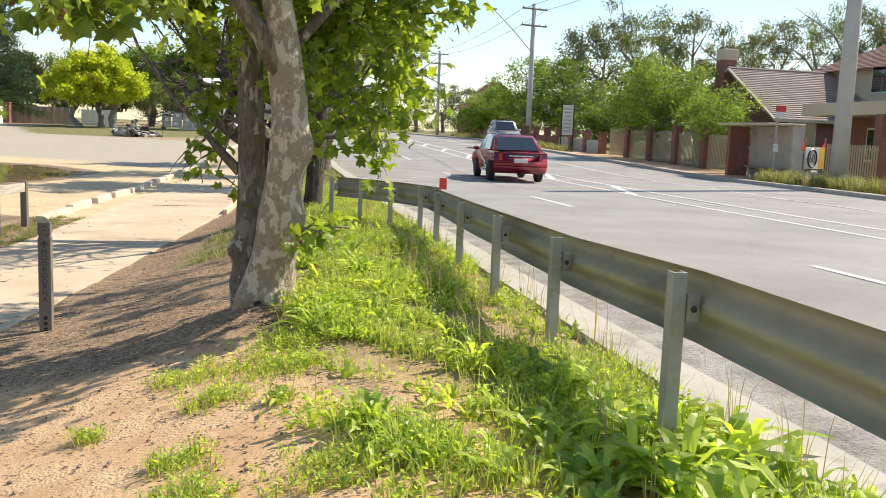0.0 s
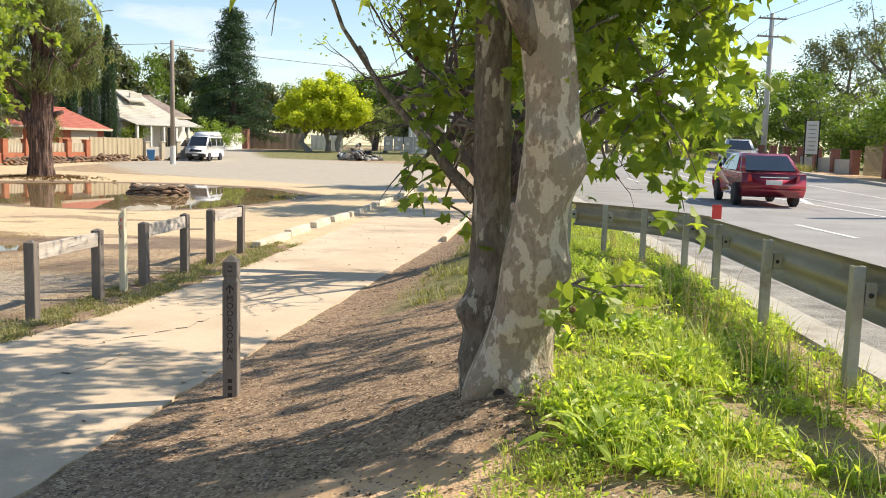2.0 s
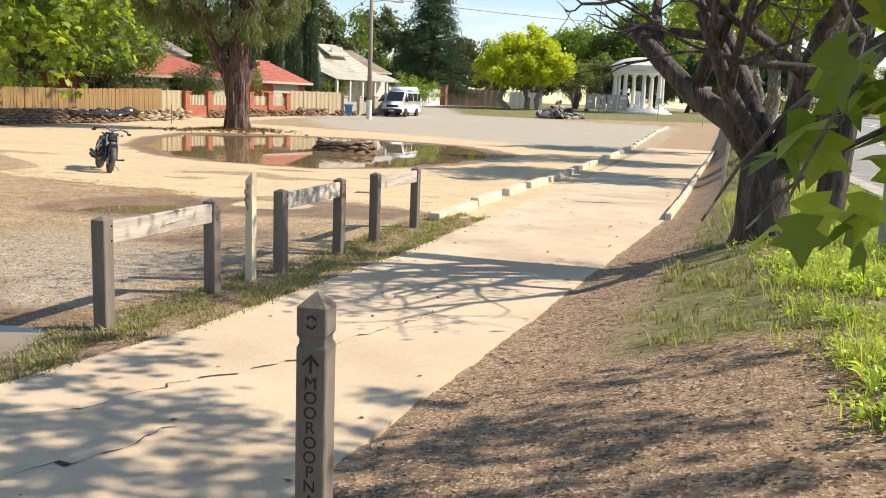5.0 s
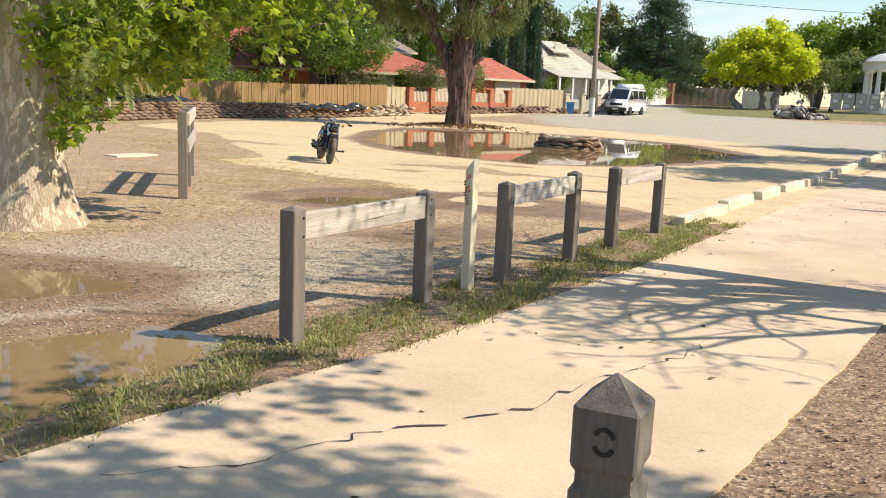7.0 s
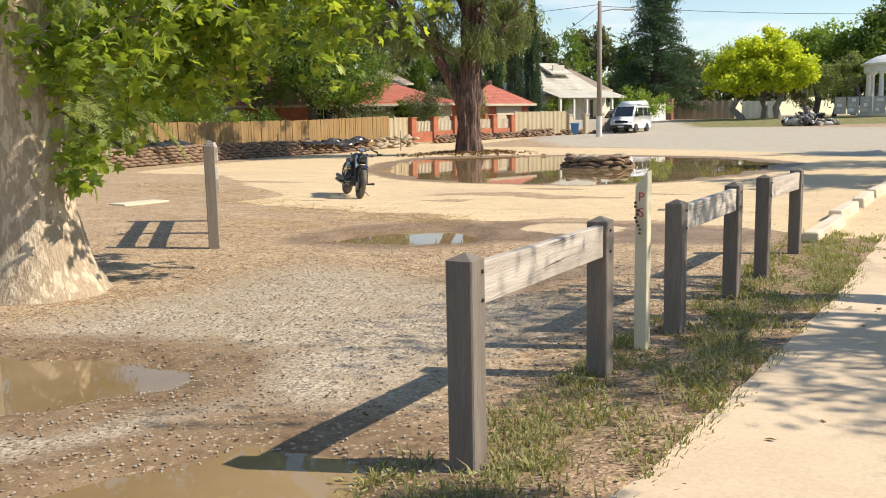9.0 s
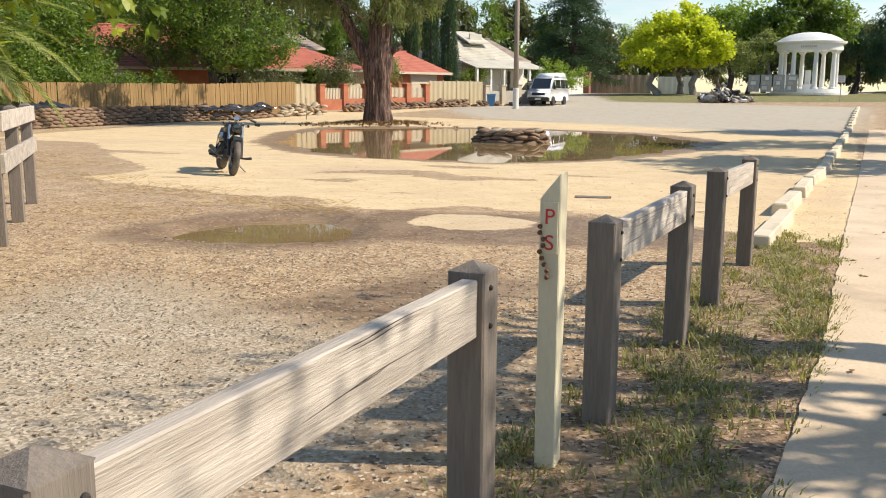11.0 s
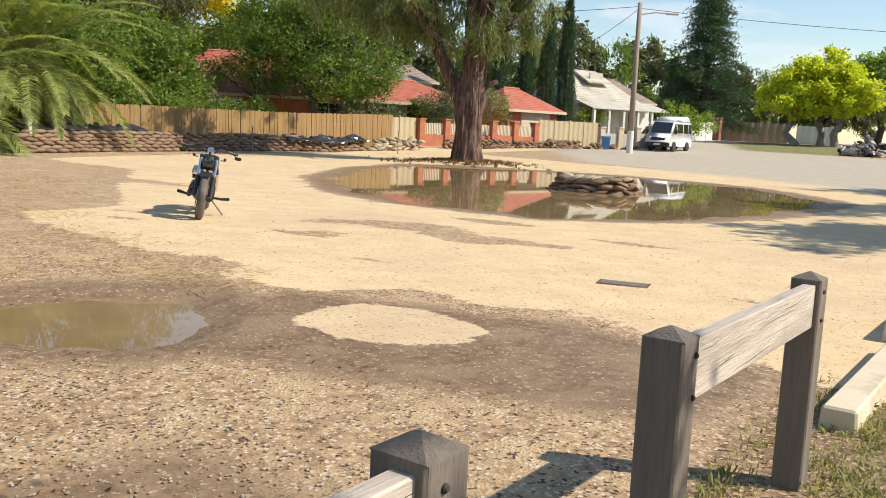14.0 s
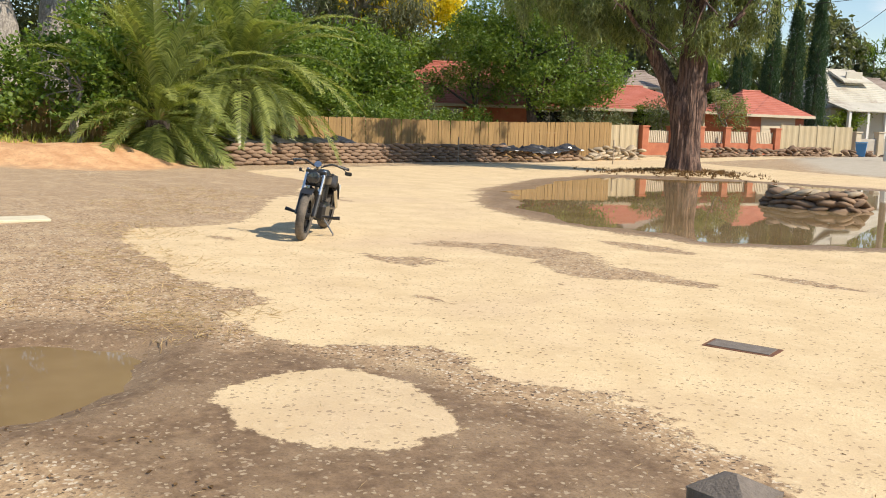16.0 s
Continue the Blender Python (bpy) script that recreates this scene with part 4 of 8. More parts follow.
def guard_rail():
    g = thing("guard_rail", "galvanised steel guard rail with channel posts along the verge", "guard rail", pose(0, 0, 0))
    ys = [-2.1, -0.3, 1.55, 3.38, 5.18, 6.88, 8.58, 10.2, 11.75]
    posts = [(float(np.interp(y, (-3, 3.4, 8.5, 13), (1.5, 1.64, 1.80, 1.95))), y) for y in ys] + [(1.62, 12.7), (1.25, 13.4), (0.85, 14.0)]
    tops = lambda y: float(np.interp(y, (-3, 3.4, 5.2, 8.5, 14), (1.04, 0.96, 0.88, 0.81, 0.72)))
    master = None
    for x, y in posts:
        bm = BM()
        t, foot = tops(y), gz(x, y) - 0.2
        prof = [(-0.03, -0.03), (0.03, -0.03), (0.03, 0.035), (0.022, 0.035), (0.022, -0.021), (-0.022, -0.021), (-0.022, 0.035), (-0.03, 0.035)]
        loft(bm, [[Vector((x + a, y + b, z)) for a, b in prof] for z in (foot, t)])
        p = part("post", bm, MAT["galv"], g)
        bm = BM()
        box(bm, (0.06, 0.05, 0.12), (x + 0.07, y, t - 0.15), 0.004)
        part("spacer", bm, MAT["galv"], g)
        bolt_heads(p, [((x + 0.06, y - 0.045, t - 0.15), (0, -1, 0))], 0.014)
    runs = [[(x + 0.105, y, tops(y) - 0.15) for x, y in posts[:9]], [(2.10, 11.6, tops(11.6) - 0.155), (1.80, 12.7, tops(12.7) - 0.155), (1.42, 13.4, tops(13.4) - 0.155), (0.9, 14.2, tops(14.1) - 0.155)]]
    for run in runs:
        rings = []
        for i, c in enumerate(run):
            a, b = Vector(run[max(i - 1, 0)]), Vector(run[min(i + 1, len(run) - 1)])
            d = (b - a).normalized()
            out = Vector((d.y, -d.x, 0)).normalized()
            face = [Vector(c) + out * o + Vector((0, 0, u)) for o, u in w_section()]
            back = [p - out * 0.004 for p in reversed(face)]
            rings.append(face + back)
        bm = BM()
        loft(bm, rings)
        part("beam", bm, MAT["beam"], g, "weathered W-shaped steel beam", smooth=True)
    f = thing("flag_marker", "small red reflector plate on the guard rail", "marker", pose(2.16, 11.5, tops(11.5) - 0.02))
    bm = BM()
    box(bm, (0.10, 0.006, 0.15), (0, 0, 0.07), 0.002)
    part("plate", bm, MAT["red_sign"], f)


guard_rail()

# ---- trees near the path ----
def hanging_leaves(rng, ends, twig_len, per, size, twigs, gravity=0.8):
    """Leafy twigs that droop from the given ends: their wood goes to twigs, the leaf places come back."""
    places = []
    for e in ends:
        d = Vector((rng.normal(0, 1), rng.normal(0, 1), rng.normal(0, 0.5))).normalized()
        p, pts = Vector(e), [Vector(e)]
        for k in range(4):
            d = (d + Vector((0, 0, -gravity * 0.3))).normalized()
            p = p + d * twig_len / 4
            pts.append(p.copy())
        twigs.append((pts, [0.008, 0.006, 0.005, 0.003, 0.002]))
        for _ in range(per):
            k = rng.uniform(0.8, 4)
            i = min(3, int(k))
            q = pts[i].lerp(pts[i + 1], k - i)
            places.append(q + Vector(rng.normal(0, size * 0.55, 3)))
    return places


def fruit_balls(rng, places, parent):
    bm = BM()
    for p in places:
        bmesh.ops.create_icosphere(bm, subdivisions=1, radius=0.017, matrix=Matrix.Translation(p))
        tube(bm, [p, p + Vector((0.005, 0, 0.09))], 0.0015, 4)
    part("seed_balls", bm, MAT["litter"], parent, "hanging brown seed balls")["kind"] = "stuff"


def plane_tree():
    rng = np.random.default_rng(11)
    base = Vector((-0.06, 6.5, gz(-0.06, 6.5) - 0.1))
    root = thing("plane_tree", "mottled plane tree with two trunks and fresh green leaves", "tree", pose(*base))
    B = lambda x, y, z: Vector((x - 0.05, y + 0.12, z + 0.06)) - base
    W = lambda x, y, z: Vector((x, y, z)) - base
    front = [W(-0.085, 6.62, 0.02), W(-0.085, 6.60, 0.2), W(-0.055, 6.56, 0.37), W(0.0, 6.5, 0.62), W(0.025, 6.46, 0.87), W(0.05, 6.43, 1.1), W(0.08, 6.41, 1.34), W(0.085, 6.40, 1.57), W(0.06, 6.38, 1.8), W(0.035, 6.36, 2.0), W(-0.02, 6.34, 2.4)]
    rear = [W(-0.16, 6.80, 0.0), W(-0.165, 6.80, 0.3), W(-0.175, 6.82, 0.55), W(-0.185, 6.84, 0.8), W(-0.19, 6.85, 1.1), W(-0.2, 6.85, 1.6), W(-0.205, 6.86, 2.0), W(-0.22, 6.9, 2.6), W(-0.3, 7.05, 4.0), W(-0.2, 7.2, 5.4)]
    knob = lambda x, y, z, reach, push: (W(x, y, z), reach, push)
    bm = BM()
    bole(bm, front, [0.25, 0.225, 0.185, 0.155, 0.155, 0.128, 0.138, 0.125, 0.128, 0.122, 0.10], 52, 0.03, 0.035, 5, 0.22,
         [knob(0.02, 6.27, 1.47, 0.075, 0.055), knob(0.21, 6.36, 1.33, 0.12, 0.05), knob(0.17, 6.4, 0.82, 0.12, 0.045), knob(-0.02, 6.36, 0.24, 0.07, 0.07), knob(-0.22, 6.40, 0.24, 0.08, 0.06), knob(-0.09, 6.36, 0.53, 0.05, 0.04), knob(0.13, 6.45, 0.22, 0.09, 0.06), knob(-0.12, 6.36, 0.20, 0.045, -0.07)], 0.7)
    part("trunk", bm, MAT["plane_bark"], root, "mottled cream and olive trunk", smooth=True)
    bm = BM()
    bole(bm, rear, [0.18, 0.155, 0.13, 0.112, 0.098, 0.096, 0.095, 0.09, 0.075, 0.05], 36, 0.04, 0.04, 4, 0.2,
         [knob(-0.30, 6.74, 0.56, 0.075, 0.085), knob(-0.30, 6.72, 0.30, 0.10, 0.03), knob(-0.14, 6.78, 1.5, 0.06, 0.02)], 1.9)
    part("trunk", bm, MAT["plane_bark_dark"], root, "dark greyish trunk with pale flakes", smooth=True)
    limbs, tips = [], []
    limbs += [([W(0.02, 6.34, 1.85), W(-0.12, 6.28, 2.1), W(-0.29, 6.25, 2.36), W(-0.7, 6.0, 3.1), W(-1.2, 5.8, 4.3)], [0.075, 0.068, 0.06, 0.05, 0.03]),
              ([W(-0.015, 6.34, 2.34), W(0.03, 6.4, 2.8), W(0.16, 6.5, 3.5), W(0.5, 6.7, 4.6), W(0.8, 6.9, 5.6)], [0.104, 0.10, 0.09, 0.07, 0.03]),
              ([W(0.06, 6.4, 2.0), W(0.5, 6.6, 2.5), W(1.0, 6.8, 2.7), W(1.5, 7.0, 2.6)], [0.05, 0.036, 0.026, 0.012]),
              ([W(-0.27, 6.86, 1.14), W(-0.41, 6.88, 1.28), W(-0.51, 6.92, 1.40), W(-0.79, 7.00, 1.70), W(-1.04, 7.10, 2.05), W(-1.3, 7.2, 2.7)], [0.045, 0.036, 0.028, 0.018, 0.012, 0.007]),
              ([B(-0.3, 6.2, 2.6), B(-0.9, 5.4, 3.4), B(-1.5, 4.6, 3.6)], [0.04, 0.03, 0.015]),
              ([B(0.5, 6.7, 4.6), B(1.0, 8.3, 4.9), B(1.4, 9.8, 5.2)], [0.06, 0.045, 0.02]),
              ([B(0.5, 6.7, 4.6), B(1.6, 7.4, 5.0), B(2.6, 8.0, 5.2)], [0.05, 0.035, 0.015])]
    for limb in limbs:
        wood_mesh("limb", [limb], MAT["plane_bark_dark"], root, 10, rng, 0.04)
    # clumps beyond y 9 are out of view, added to shade path and bank
    blobs = [((0.8, 6.9, 2.3), (0.5, 0.4, 0.45), 17), ((1.2, 7.0, 2.7), (0.55, 0.5, 0.35), 12), ((0.45, 6.9, 1.95), (0.2, 0.3, 0.45), 10), ((0.55, 6.6, 1.5), (0.22, 0.2, 0.15), 6), ((0.0, 6.4, 3.3), (1.5, 1.3, 0.5), 60), ((-0.15, 7.7, 2.35), (0.55, 0.5, 0.5), 44), ((0.35, 7.3, 2.5), (0.4, 0.4, 0.45), 26), ((0.6, 6.8, 2.8), (0.7, 0.5, 0.35), 36), ((1.3, 6.9, 3.5), (0.9, 0.8, 0.5), 40), ((-0.85, 6.9, 2.5), (0.45, 0.5, 0.35), 34),
             ((-0.55, 6.9, 1.75), (0.25, 0.3, 0.25), 8), ((-1.3, 5.3, 3.6), (0.9, 0.9, 0.5), 26), ((1.2, 9.6, 4.9), (1.7, 1.5, 0.8), 60), ((0.6, 7.2, 5.1), (2.0, 1.8, 0.9), 44), ((2.4, 8.0, 4.9), (0.9, 1.2, 0.7), 26), ((0.9, 11.0, 4.4), (1.5, 1.5, 0.5), 60), ((-0.9, 4.4, 3.8), (0.8, 0.8, 0.4), 14), ((3.3, 10.6, 4.8), (1.5, 1.3, 0.7), 60)]
    ends = [Vector(c) + Vector([rng.normal(0, 0.55) * x for x in r]) - base for c, r, n in blobs for _ in range(n)]
    ends += [B(-0.35, 6.85, 1.25), B(-0.45, 6.9, 1.35), B(-0.4, 6.85, 1.05), B(0.4, 6.05, 0.7), B(0.55, 6.0, 0.75), B(-0.5, 6.95, 1.3)]
    # tips of the bough over the path, placed to fit the camera's view
    ends += [Vector(p) - base for p in ((-1.19, 4.60, 2.20), (-1.09, 4.70, 2.17), (-0.98, 4.80, 2.16), (-0.85, 5.00, 2.24), (-0.77, 5.20, 2.21), (-1.22, 4.90, 2.13), (-1.29, 4.70, 2.13), (-0.93, 5.10, 2.15))]
    ends += [Vector(ends[-k - 1]) + Vector((0.1, 0.25, 0.12)) for k in range(8)]
    twigs = []
    leaves = hanging_leaves(rng, ends, 0.42, 22, 0.14, twigs)
    for e in ends[-22:-16]:
        s0 = B(-0.2, 6.7, 1.45) if e.x < 0 else B(0.05, 6.35, 0.55)
        twigs.append(([s0, s0.lerp(e, 0.5) + Vector((0, 0, 0.1)), e], [0.012, 0.009, 0.006]))
    # low leaves that would hang before the camera are left out to suit its view
    leaves = [p for p in leaves if not (p.x + base.x < -0.3 and p.z + base.z < (2.3 if p.y + base.y > 5.6 else 1.95) and not (6.6 < p.y + base.y < 7.15 and p.x + base.x > -0.66))]
    # a twig that hangs in from the bough overhead, placed to fit the camera's view
    low = [B(-1.05, 3.5, 2.2), B(-1.1, 3.6, 1.75), B(-1.08, 3.6, 1.4)]
    twigs.append((low, [0.012, 0.008, 0.004]))
    near = [low[0].lerp(low[2], k) + Vector(rng.normal(0, 0.07, 3)) for k in np.linspace(0.55, 1.05, 6)]
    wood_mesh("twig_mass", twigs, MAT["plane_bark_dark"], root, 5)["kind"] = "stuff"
    v, f = joined([leaf_mesh(rng, np.array([list(p) for p in leaves]), 0.103, LOBED, 0.35, 0.55), leaf_mesh(rng, np.array([list(p) for p in near]), 0.08, LOBED, 0.6, 0.3)])
    raw("crown", v, f, MAT["leaf_plane"], root)
    fruit_balls(rng, [leaves[i] + Vector((0, 0, -0.08)) for i in rng.integers(0, len(leaves), 90)], root)
    # small hollow at the foot, its shade made as a near-black ball
    bm = BM()
    bmesh.ops.create_icosphere(bm, subdivisions=2, radius=0.05, matrix=Matrix.Translation(W(-0.118, 6.40, 0.205)) @ Matrix.Diagonal((0.8, 0.5, 0.8, 1)))
    part("hollow", bm, MAT["cut"], root, "dark ball standing for the shade in the foot's hollow")


plane_tree()


def bare_tree():
    rng = np.random.default_rng(23)
    x, y = -0.05, 15.5
    base = Vector((x, y, gz(x, y)))
    root = thing("bank_tree", "dark many-stemmed tree with bare crooked limbs on the bank", "tree", pose(*base))
    limbs, tips = [], []
    limbs.append(([Vector((0, 0, -0.25)), Vector((0, 0, 0.1)), Vector((-0.02, 0, 0.5)), Vector((-0.02, 0.02, 0.9))], [0.38, 0.30, 0.26, 0.25]))
    # the last stem is added to throw branch shadows on the path
    stems = [((-0.08, 0, 0.8), (-0.85, 0.1, 0.95), 2.1, 0.155), ((0.0, 0.05, 0.85), (-0.32, 0.5, 1.1), 1.9, 0.13), ((0.06, -0.05, 0.8), (0.2, -0.25, 1.2), 1.9, 0.13), ((0.1, 0.05, 0.7), (0.75, 0.3, 1.0), 1.9, 0.12), ((-0.05, -0.05, 0.8), (-0.5, -0.8, 1.1), 1.8, 0.10), ((0.1, -0.1, 0.8), (0.5, -0.9, 1.2), 1.7, 0.11)]
    for s, w, ln, r in stems:
        grow(rng, s, w, ln, r, 4, limbs, tips, 0.5, (2, 3), 0.70, 0.18)
    wood_mesh("trunk", limbs[:1], MAT["dark_bark"], root, 14, rng, 0.08)
    wood_mesh("limb", limbs[1:], MAT["dark_bark"], root, 8, rng, 0.05)
    # high leaves, more than the bare limbs carry, added to shade the strip
    hi = [t for t in tips if t.z > 3.0]
    pick = rng.integers(0, len(hi), 1500)
    c = np.array([list(hi[i]) for i in pick]) + rng.normal(0, 0.16, (len(pick), 3))
    v, f = leaf_mesh(rng, c, 0.10, SIMPLE, 0.4, 0.3)
    raw("crown", v, f, MAT["leaf_plane"], root)
    # straight neighbour stem
    x2, y2 = 0.62, 15.8
    b2 = Vector((x2, y2, gz(x2, y2)))
    r2 = thing("bank_tree", "straight rough dark tree trunk on the bank", "tree", pose(*b2))
    limbs, tips = [([Vector((0, 0, -0.2)), Vector((0.02, 0, 0.2)), Vector((0.1, 0, 1.5)), Vector((0.22, 0.05, 3.0))], [0.24, 0.17, 0.145, 0.12])], []
    for w in ((-0.4, 0.3, 1), (0.5, 0.2, 1), (0, -0.5, 1)):
        grow(rng, (0.22, 0.05, 2.9), w, 1.7, 0.09, 3, limbs, tips, 0.5, (2, 3), 0.7, 0.15)
    wood_mesh("trunk", limbs, MAT["dark_bark"], r2, 9, rng, 0.06)
    pick = rng.integers(0, len(tips), 900)
    c = np.array([list(tips[i]) for i in pick]) + rng.normal(0, 0.2, (len(pick), 3))
    v, f = leaf_mesh(rng, c, 0.12, SIMPLE, 0.4, 0.3)
    raw("crown", v, f, MAT["leaf_plane"], r2)


bare_tree()


def left_plane():
    rng = np.random.default_rng(31)
    x, y = -9.85, 12.75
    base = Vector((x, y, gz(x, y)))
    root = thing("plane_tree", "pale-barked plane tree with a flared foot on bare dirt", "tree", pose(*base))
    trunk = [Vector(p) for p in ((0, 0, -0.2), (0, 0, 0.02), (0, 0, 0.25), (-0.03, 0, 0.7), (-0.05, 0, 1.6), (-0.1, 0.02, 2.6), (-0.1, 0.05, 3.4))]
    wood_mesh("trunk", [(trunk, [0.62, 0.52, 0.40, 0.31, 0.27, 0.27, 0.2])], MAT["pale_bark"], root, 18, rng, 0.07)
    limbs, tips = [], []
    for w, ln in (((0.9, 0.5, 0.5), 2.2), ((0.4, 1, 0.5), 2.0), ((-0.5, 0.6, 1), 2.2), ((0.8, -0.5, 0.7), 2.0), ((0.1, 0.1, 1), 2.4)):
        grow(rng, trunk[-2], w, ln, 0.12, 2, limbs, tips, 0.4, (2, 3), 0.75, 0.0)
    wood_mesh("limb", limbs, MAT["pale_bark"], root, 8)
    blobs = [((0.9, 1.0, 2.35), (0.7, 0.8, 0.55), 60), ((1.8, 1.8, 2.7), (0.7, 0.8, 0.45), 40), ((0.4, 0.2, 2.2), (0.4, 0.5, 0.35), 20), ((0.3, 0.1, 3.4), (1.8, 1.6, 0.8), 90), ((0.3, 0.25, 1.25), (0.06, 0.12, 0.25), 6), ((-0.5, -0.5, 2.6), (0.8, 0.8, 0.6), 26), ((2.2, 2.2, 3.7), (0.8, 0.8, 0.4), 26)]
    ends = [Vector(c) + Vector([rng.normal(0, 0.55) * q for q in r]) for c, r, n in blobs for _ in range(n)]
    twigs = []
    leaves = hanging_leaves(rng, ends, 0.5, 26, 0.15, twigs)
    wood_mesh("twig_mass", twigs, MAT["plane_bark_dark"], root, 4)["kind"] = "stuff"
    v, f = leaf_mesh(rng, np.array([list(p) for p in leaves]), 0.115, LOBED, 0.5, 0.5)
    raw("crown", v, f, MAT["leaf_plane"], root)


left_plane()


def gum_tree():
    rng = np.random.default_rng(41)
    x, y = -22.0, 44.0
    base = Vector((x, y, gz(x, y) - 0.03))
    root = thing("gum_tree", "big dark-barked gum tree with drooping leaves on a small island", "tree", pose(*base))
    # side: across the camera's view, so that trunk and fork are shaped to fit it
    side = lambda u, z, v=0.0: Vector((0.862 * u - 0.507 * v, 0.507 * u + 0.862 * v, z))
    bm = BM()
    bole(bm, [side(0, -0.3), side(0, 0.1), side(0, 0.6), side(0, 1.4), side(0.0, 2.1), side(0.06, 2.8), side(0.12, 3.6), side(0.12, 4.7), side(0.05, 5.9), side(0.1, 7.2)], [0.72, 0.62, 0.53, 0.49, 0.54, 0.52, 0.47, 0.42, 0.34, 0.22], 60, 0.12, 0.085, 9, 0.16, [(side(-0.3, 2.1, -0.4), 0.5, 0.10), (side(0.5, 2.4), 0.4, 0.08)], 0.4)
    part("trunk", bm, MAT["gum_bark"], root, smooth=True)
    limbs, tips = [], []
    limbs.append(([side(-0.1, 1.7), side(-0.42, 2.5), side(-0.85, 3.4), side(-1.35, 4.3), side(-1.5, 5.2), side(-1.6, 6.4)], [0.34, 0.30, 0.27, 0.24, 0.2, 0.14]))
    limbs.append(([side(0.35, 2.7), side(0.72, 3.05), side(1.05, 3.15)], [0.16, 0.13, 0.09]))
    for p, w, ln, r in ((side(-1.5, 5.2), side(-0.8, 0.7), 2.6, 0.12), (side(-1.35, 4.3), side(-0.5, 0.8, -0.6), 2.4, 0.10), (side(0.12, 4.6), side(0.6, 1.0, 0.3), 2.8, 0.18), (side(0.1, 5.4), side(0.2, 0.9, -0.8), 2.6, 0.15), (side(0.05, 5.9), side(-0.4, 1.0, 0.5), 2.6, 0.15), (side(0.12, 4.2), side(0.9, 0.6, -0.2), 2.2, 0.11)):
        grow(rng, p, w, ln, r, 2, limbs, tips, 0.45, (2, 3), 0.74, 0.05)
    for limb in limbs:
        wood_mesh("limb", [limb], MAT["gum_bark"], root, 10, rng, 0.07)
    blobs = [((-2.8, -1.6, 6.0), (1.5, 1.2, 0.8), 66), ((-0.2, 0.2, 7.2), (1.9, 1.7, 1.2), 90), ((1.5, 1.0, 6.2), (0.7, 0.7, 0.9), 44), ((-4.2, -2.6, 6.6), (1.3, 1.2, 0.9), 50), ((0.9, -0.4, 5.2), (0.6, 0.5, 0.4), 26), ((-1.6, -0.6, 5.4), (0.7, 0.6, 0.4), 22), ((-1, 0, 9.0), (3, 3, 1.2), 110), ((0.6, 0.2, 8.4), (1.6, 1.5, 0.8), 60)]
    ends = [Vector(c) + Vector([rng.normal(0, 0.6) * q for q in r]) for c, r, n in blobs for _ in range(n)]
    twigs = []
    leaves = hanging_leaves(rng, ends, 1.05, 70, 0.2, twigs, 1.8)
    wood_mesh("twig_mass", twigs, MAT["gum_bark"], root, 4)["kind"] = "stuff"
    v, f = leaf_mesh(rng, np.array([list(p) for p in leaves]), 0.25, SLIM, 0.1, 1.4)
    raw("crown", v, f, MAT["leaf_gum"], root)
    for u, z0, z1 in ((0.35, 2.5, 1.2), (-0.25, 2.2, 0.9), (0.1, 3.2, 1.9), (-0.7, 3.1, 2.3)):
        bm = BM()
        tube(bm, [side(u, z0, -0.5), side(u + 0.04, (z0 + z1) / 2, -0.64), side(u + 0.02, z1, -0.62)], [0.02, 0.05, 0.02], 5)
        part("bark_strip", bm, MAT["gum_bark"], root, "hanging strip of bark")


gum_tree()


def palm(x, y, crown_z, n, reach, seed):
    rng = np.random.default_rng(seed)
    z = gz(x, y)
    root = thing("palm", "feathery date palm with arching fronds by the sandbag wall", "palm", pose(x, y, z), "palms by the sandbag wall")
    h = crown_z - z
    bm = BM()
    tube(bm, [(0, 0, -0.2), (0, 0, h * 0.5), (0, 0, h)], [0.45, 0.42, 0.38], 12, True, 0.12, rng)
    part("trunk", bm, MAT["dark_bark"], root)
    for k in range(n):
        a = k * 2.399 + rng.uniform(-0.2, 0.2)
        el = radians(rng.uniform(-25, 82))
        ln = reach * rng.uniform(0.8, 1.1)
        d = Vector((math.cos(a) * math.cos(el), math.sin(a) * math.cos(el), math.sin(el)))
        p, spine = Vector((0, 0, h)), []
        for i in range(9):
            spine.append(p.copy())
            d = (d + Vector((0, 0, -0.155 - 0.06 * math.cos(el)))).normalized()
            p = p + d * ln / 8
        verts, faces = [], []
        for i in range(8):
            a0, a1 = spine[i], spine[i + 1]
            t = (a1 - a0).normalized()
            s = t.cross(Vector((0, 0, 1))).normalized()
            u = s.cross(t)
            w = 0.018 * (1 - i / 9)
            b = len(verts)
            verts += [a0 + s * w, a0 - s * w, a1 - s * w, a1 + s * w]
            faces.append((b, b + 1, b + 2, b + 3))
            if i < 1:
                continue
            for j in range(11):
                q = a0.lerp(a1, j / 11)
                m = 0.60 * math.sin(math.pi * min(1, (i + j / 11) / 8.6) ** 0.8) + 0.08
                for sd in (1, -1):
                    way = (s * sd * 0.75 + t * 0.75 + u * (0.45 - 0.35 * rng.random())).normalized()
                    mid = q + way * m * 0.5
                    tip = mid + (way + Vector((0, 0, -0.55))).normalized() * m * 0.5
                    b = len(verts)
                    verts += [q - t * 0.012, q + t * 0.03, mid + t * 0.024, mid - t * 0.018, tip]
                    faces += [(b, b + 1, b + 2, b + 3), (b + 3, b + 2, b + 4)]
        raw("frond", [tuple(v) for v in verts], faces, MAT["leaf_palm"], root)


palm(-31.6, 28.5, 0.75, 66, 4.6, 51)
palm(-33.2, 32.4, 2.3, 68, 5.0, 52)
palm(-35.6, 30.2, 2.6, 40, 4.4, 53)

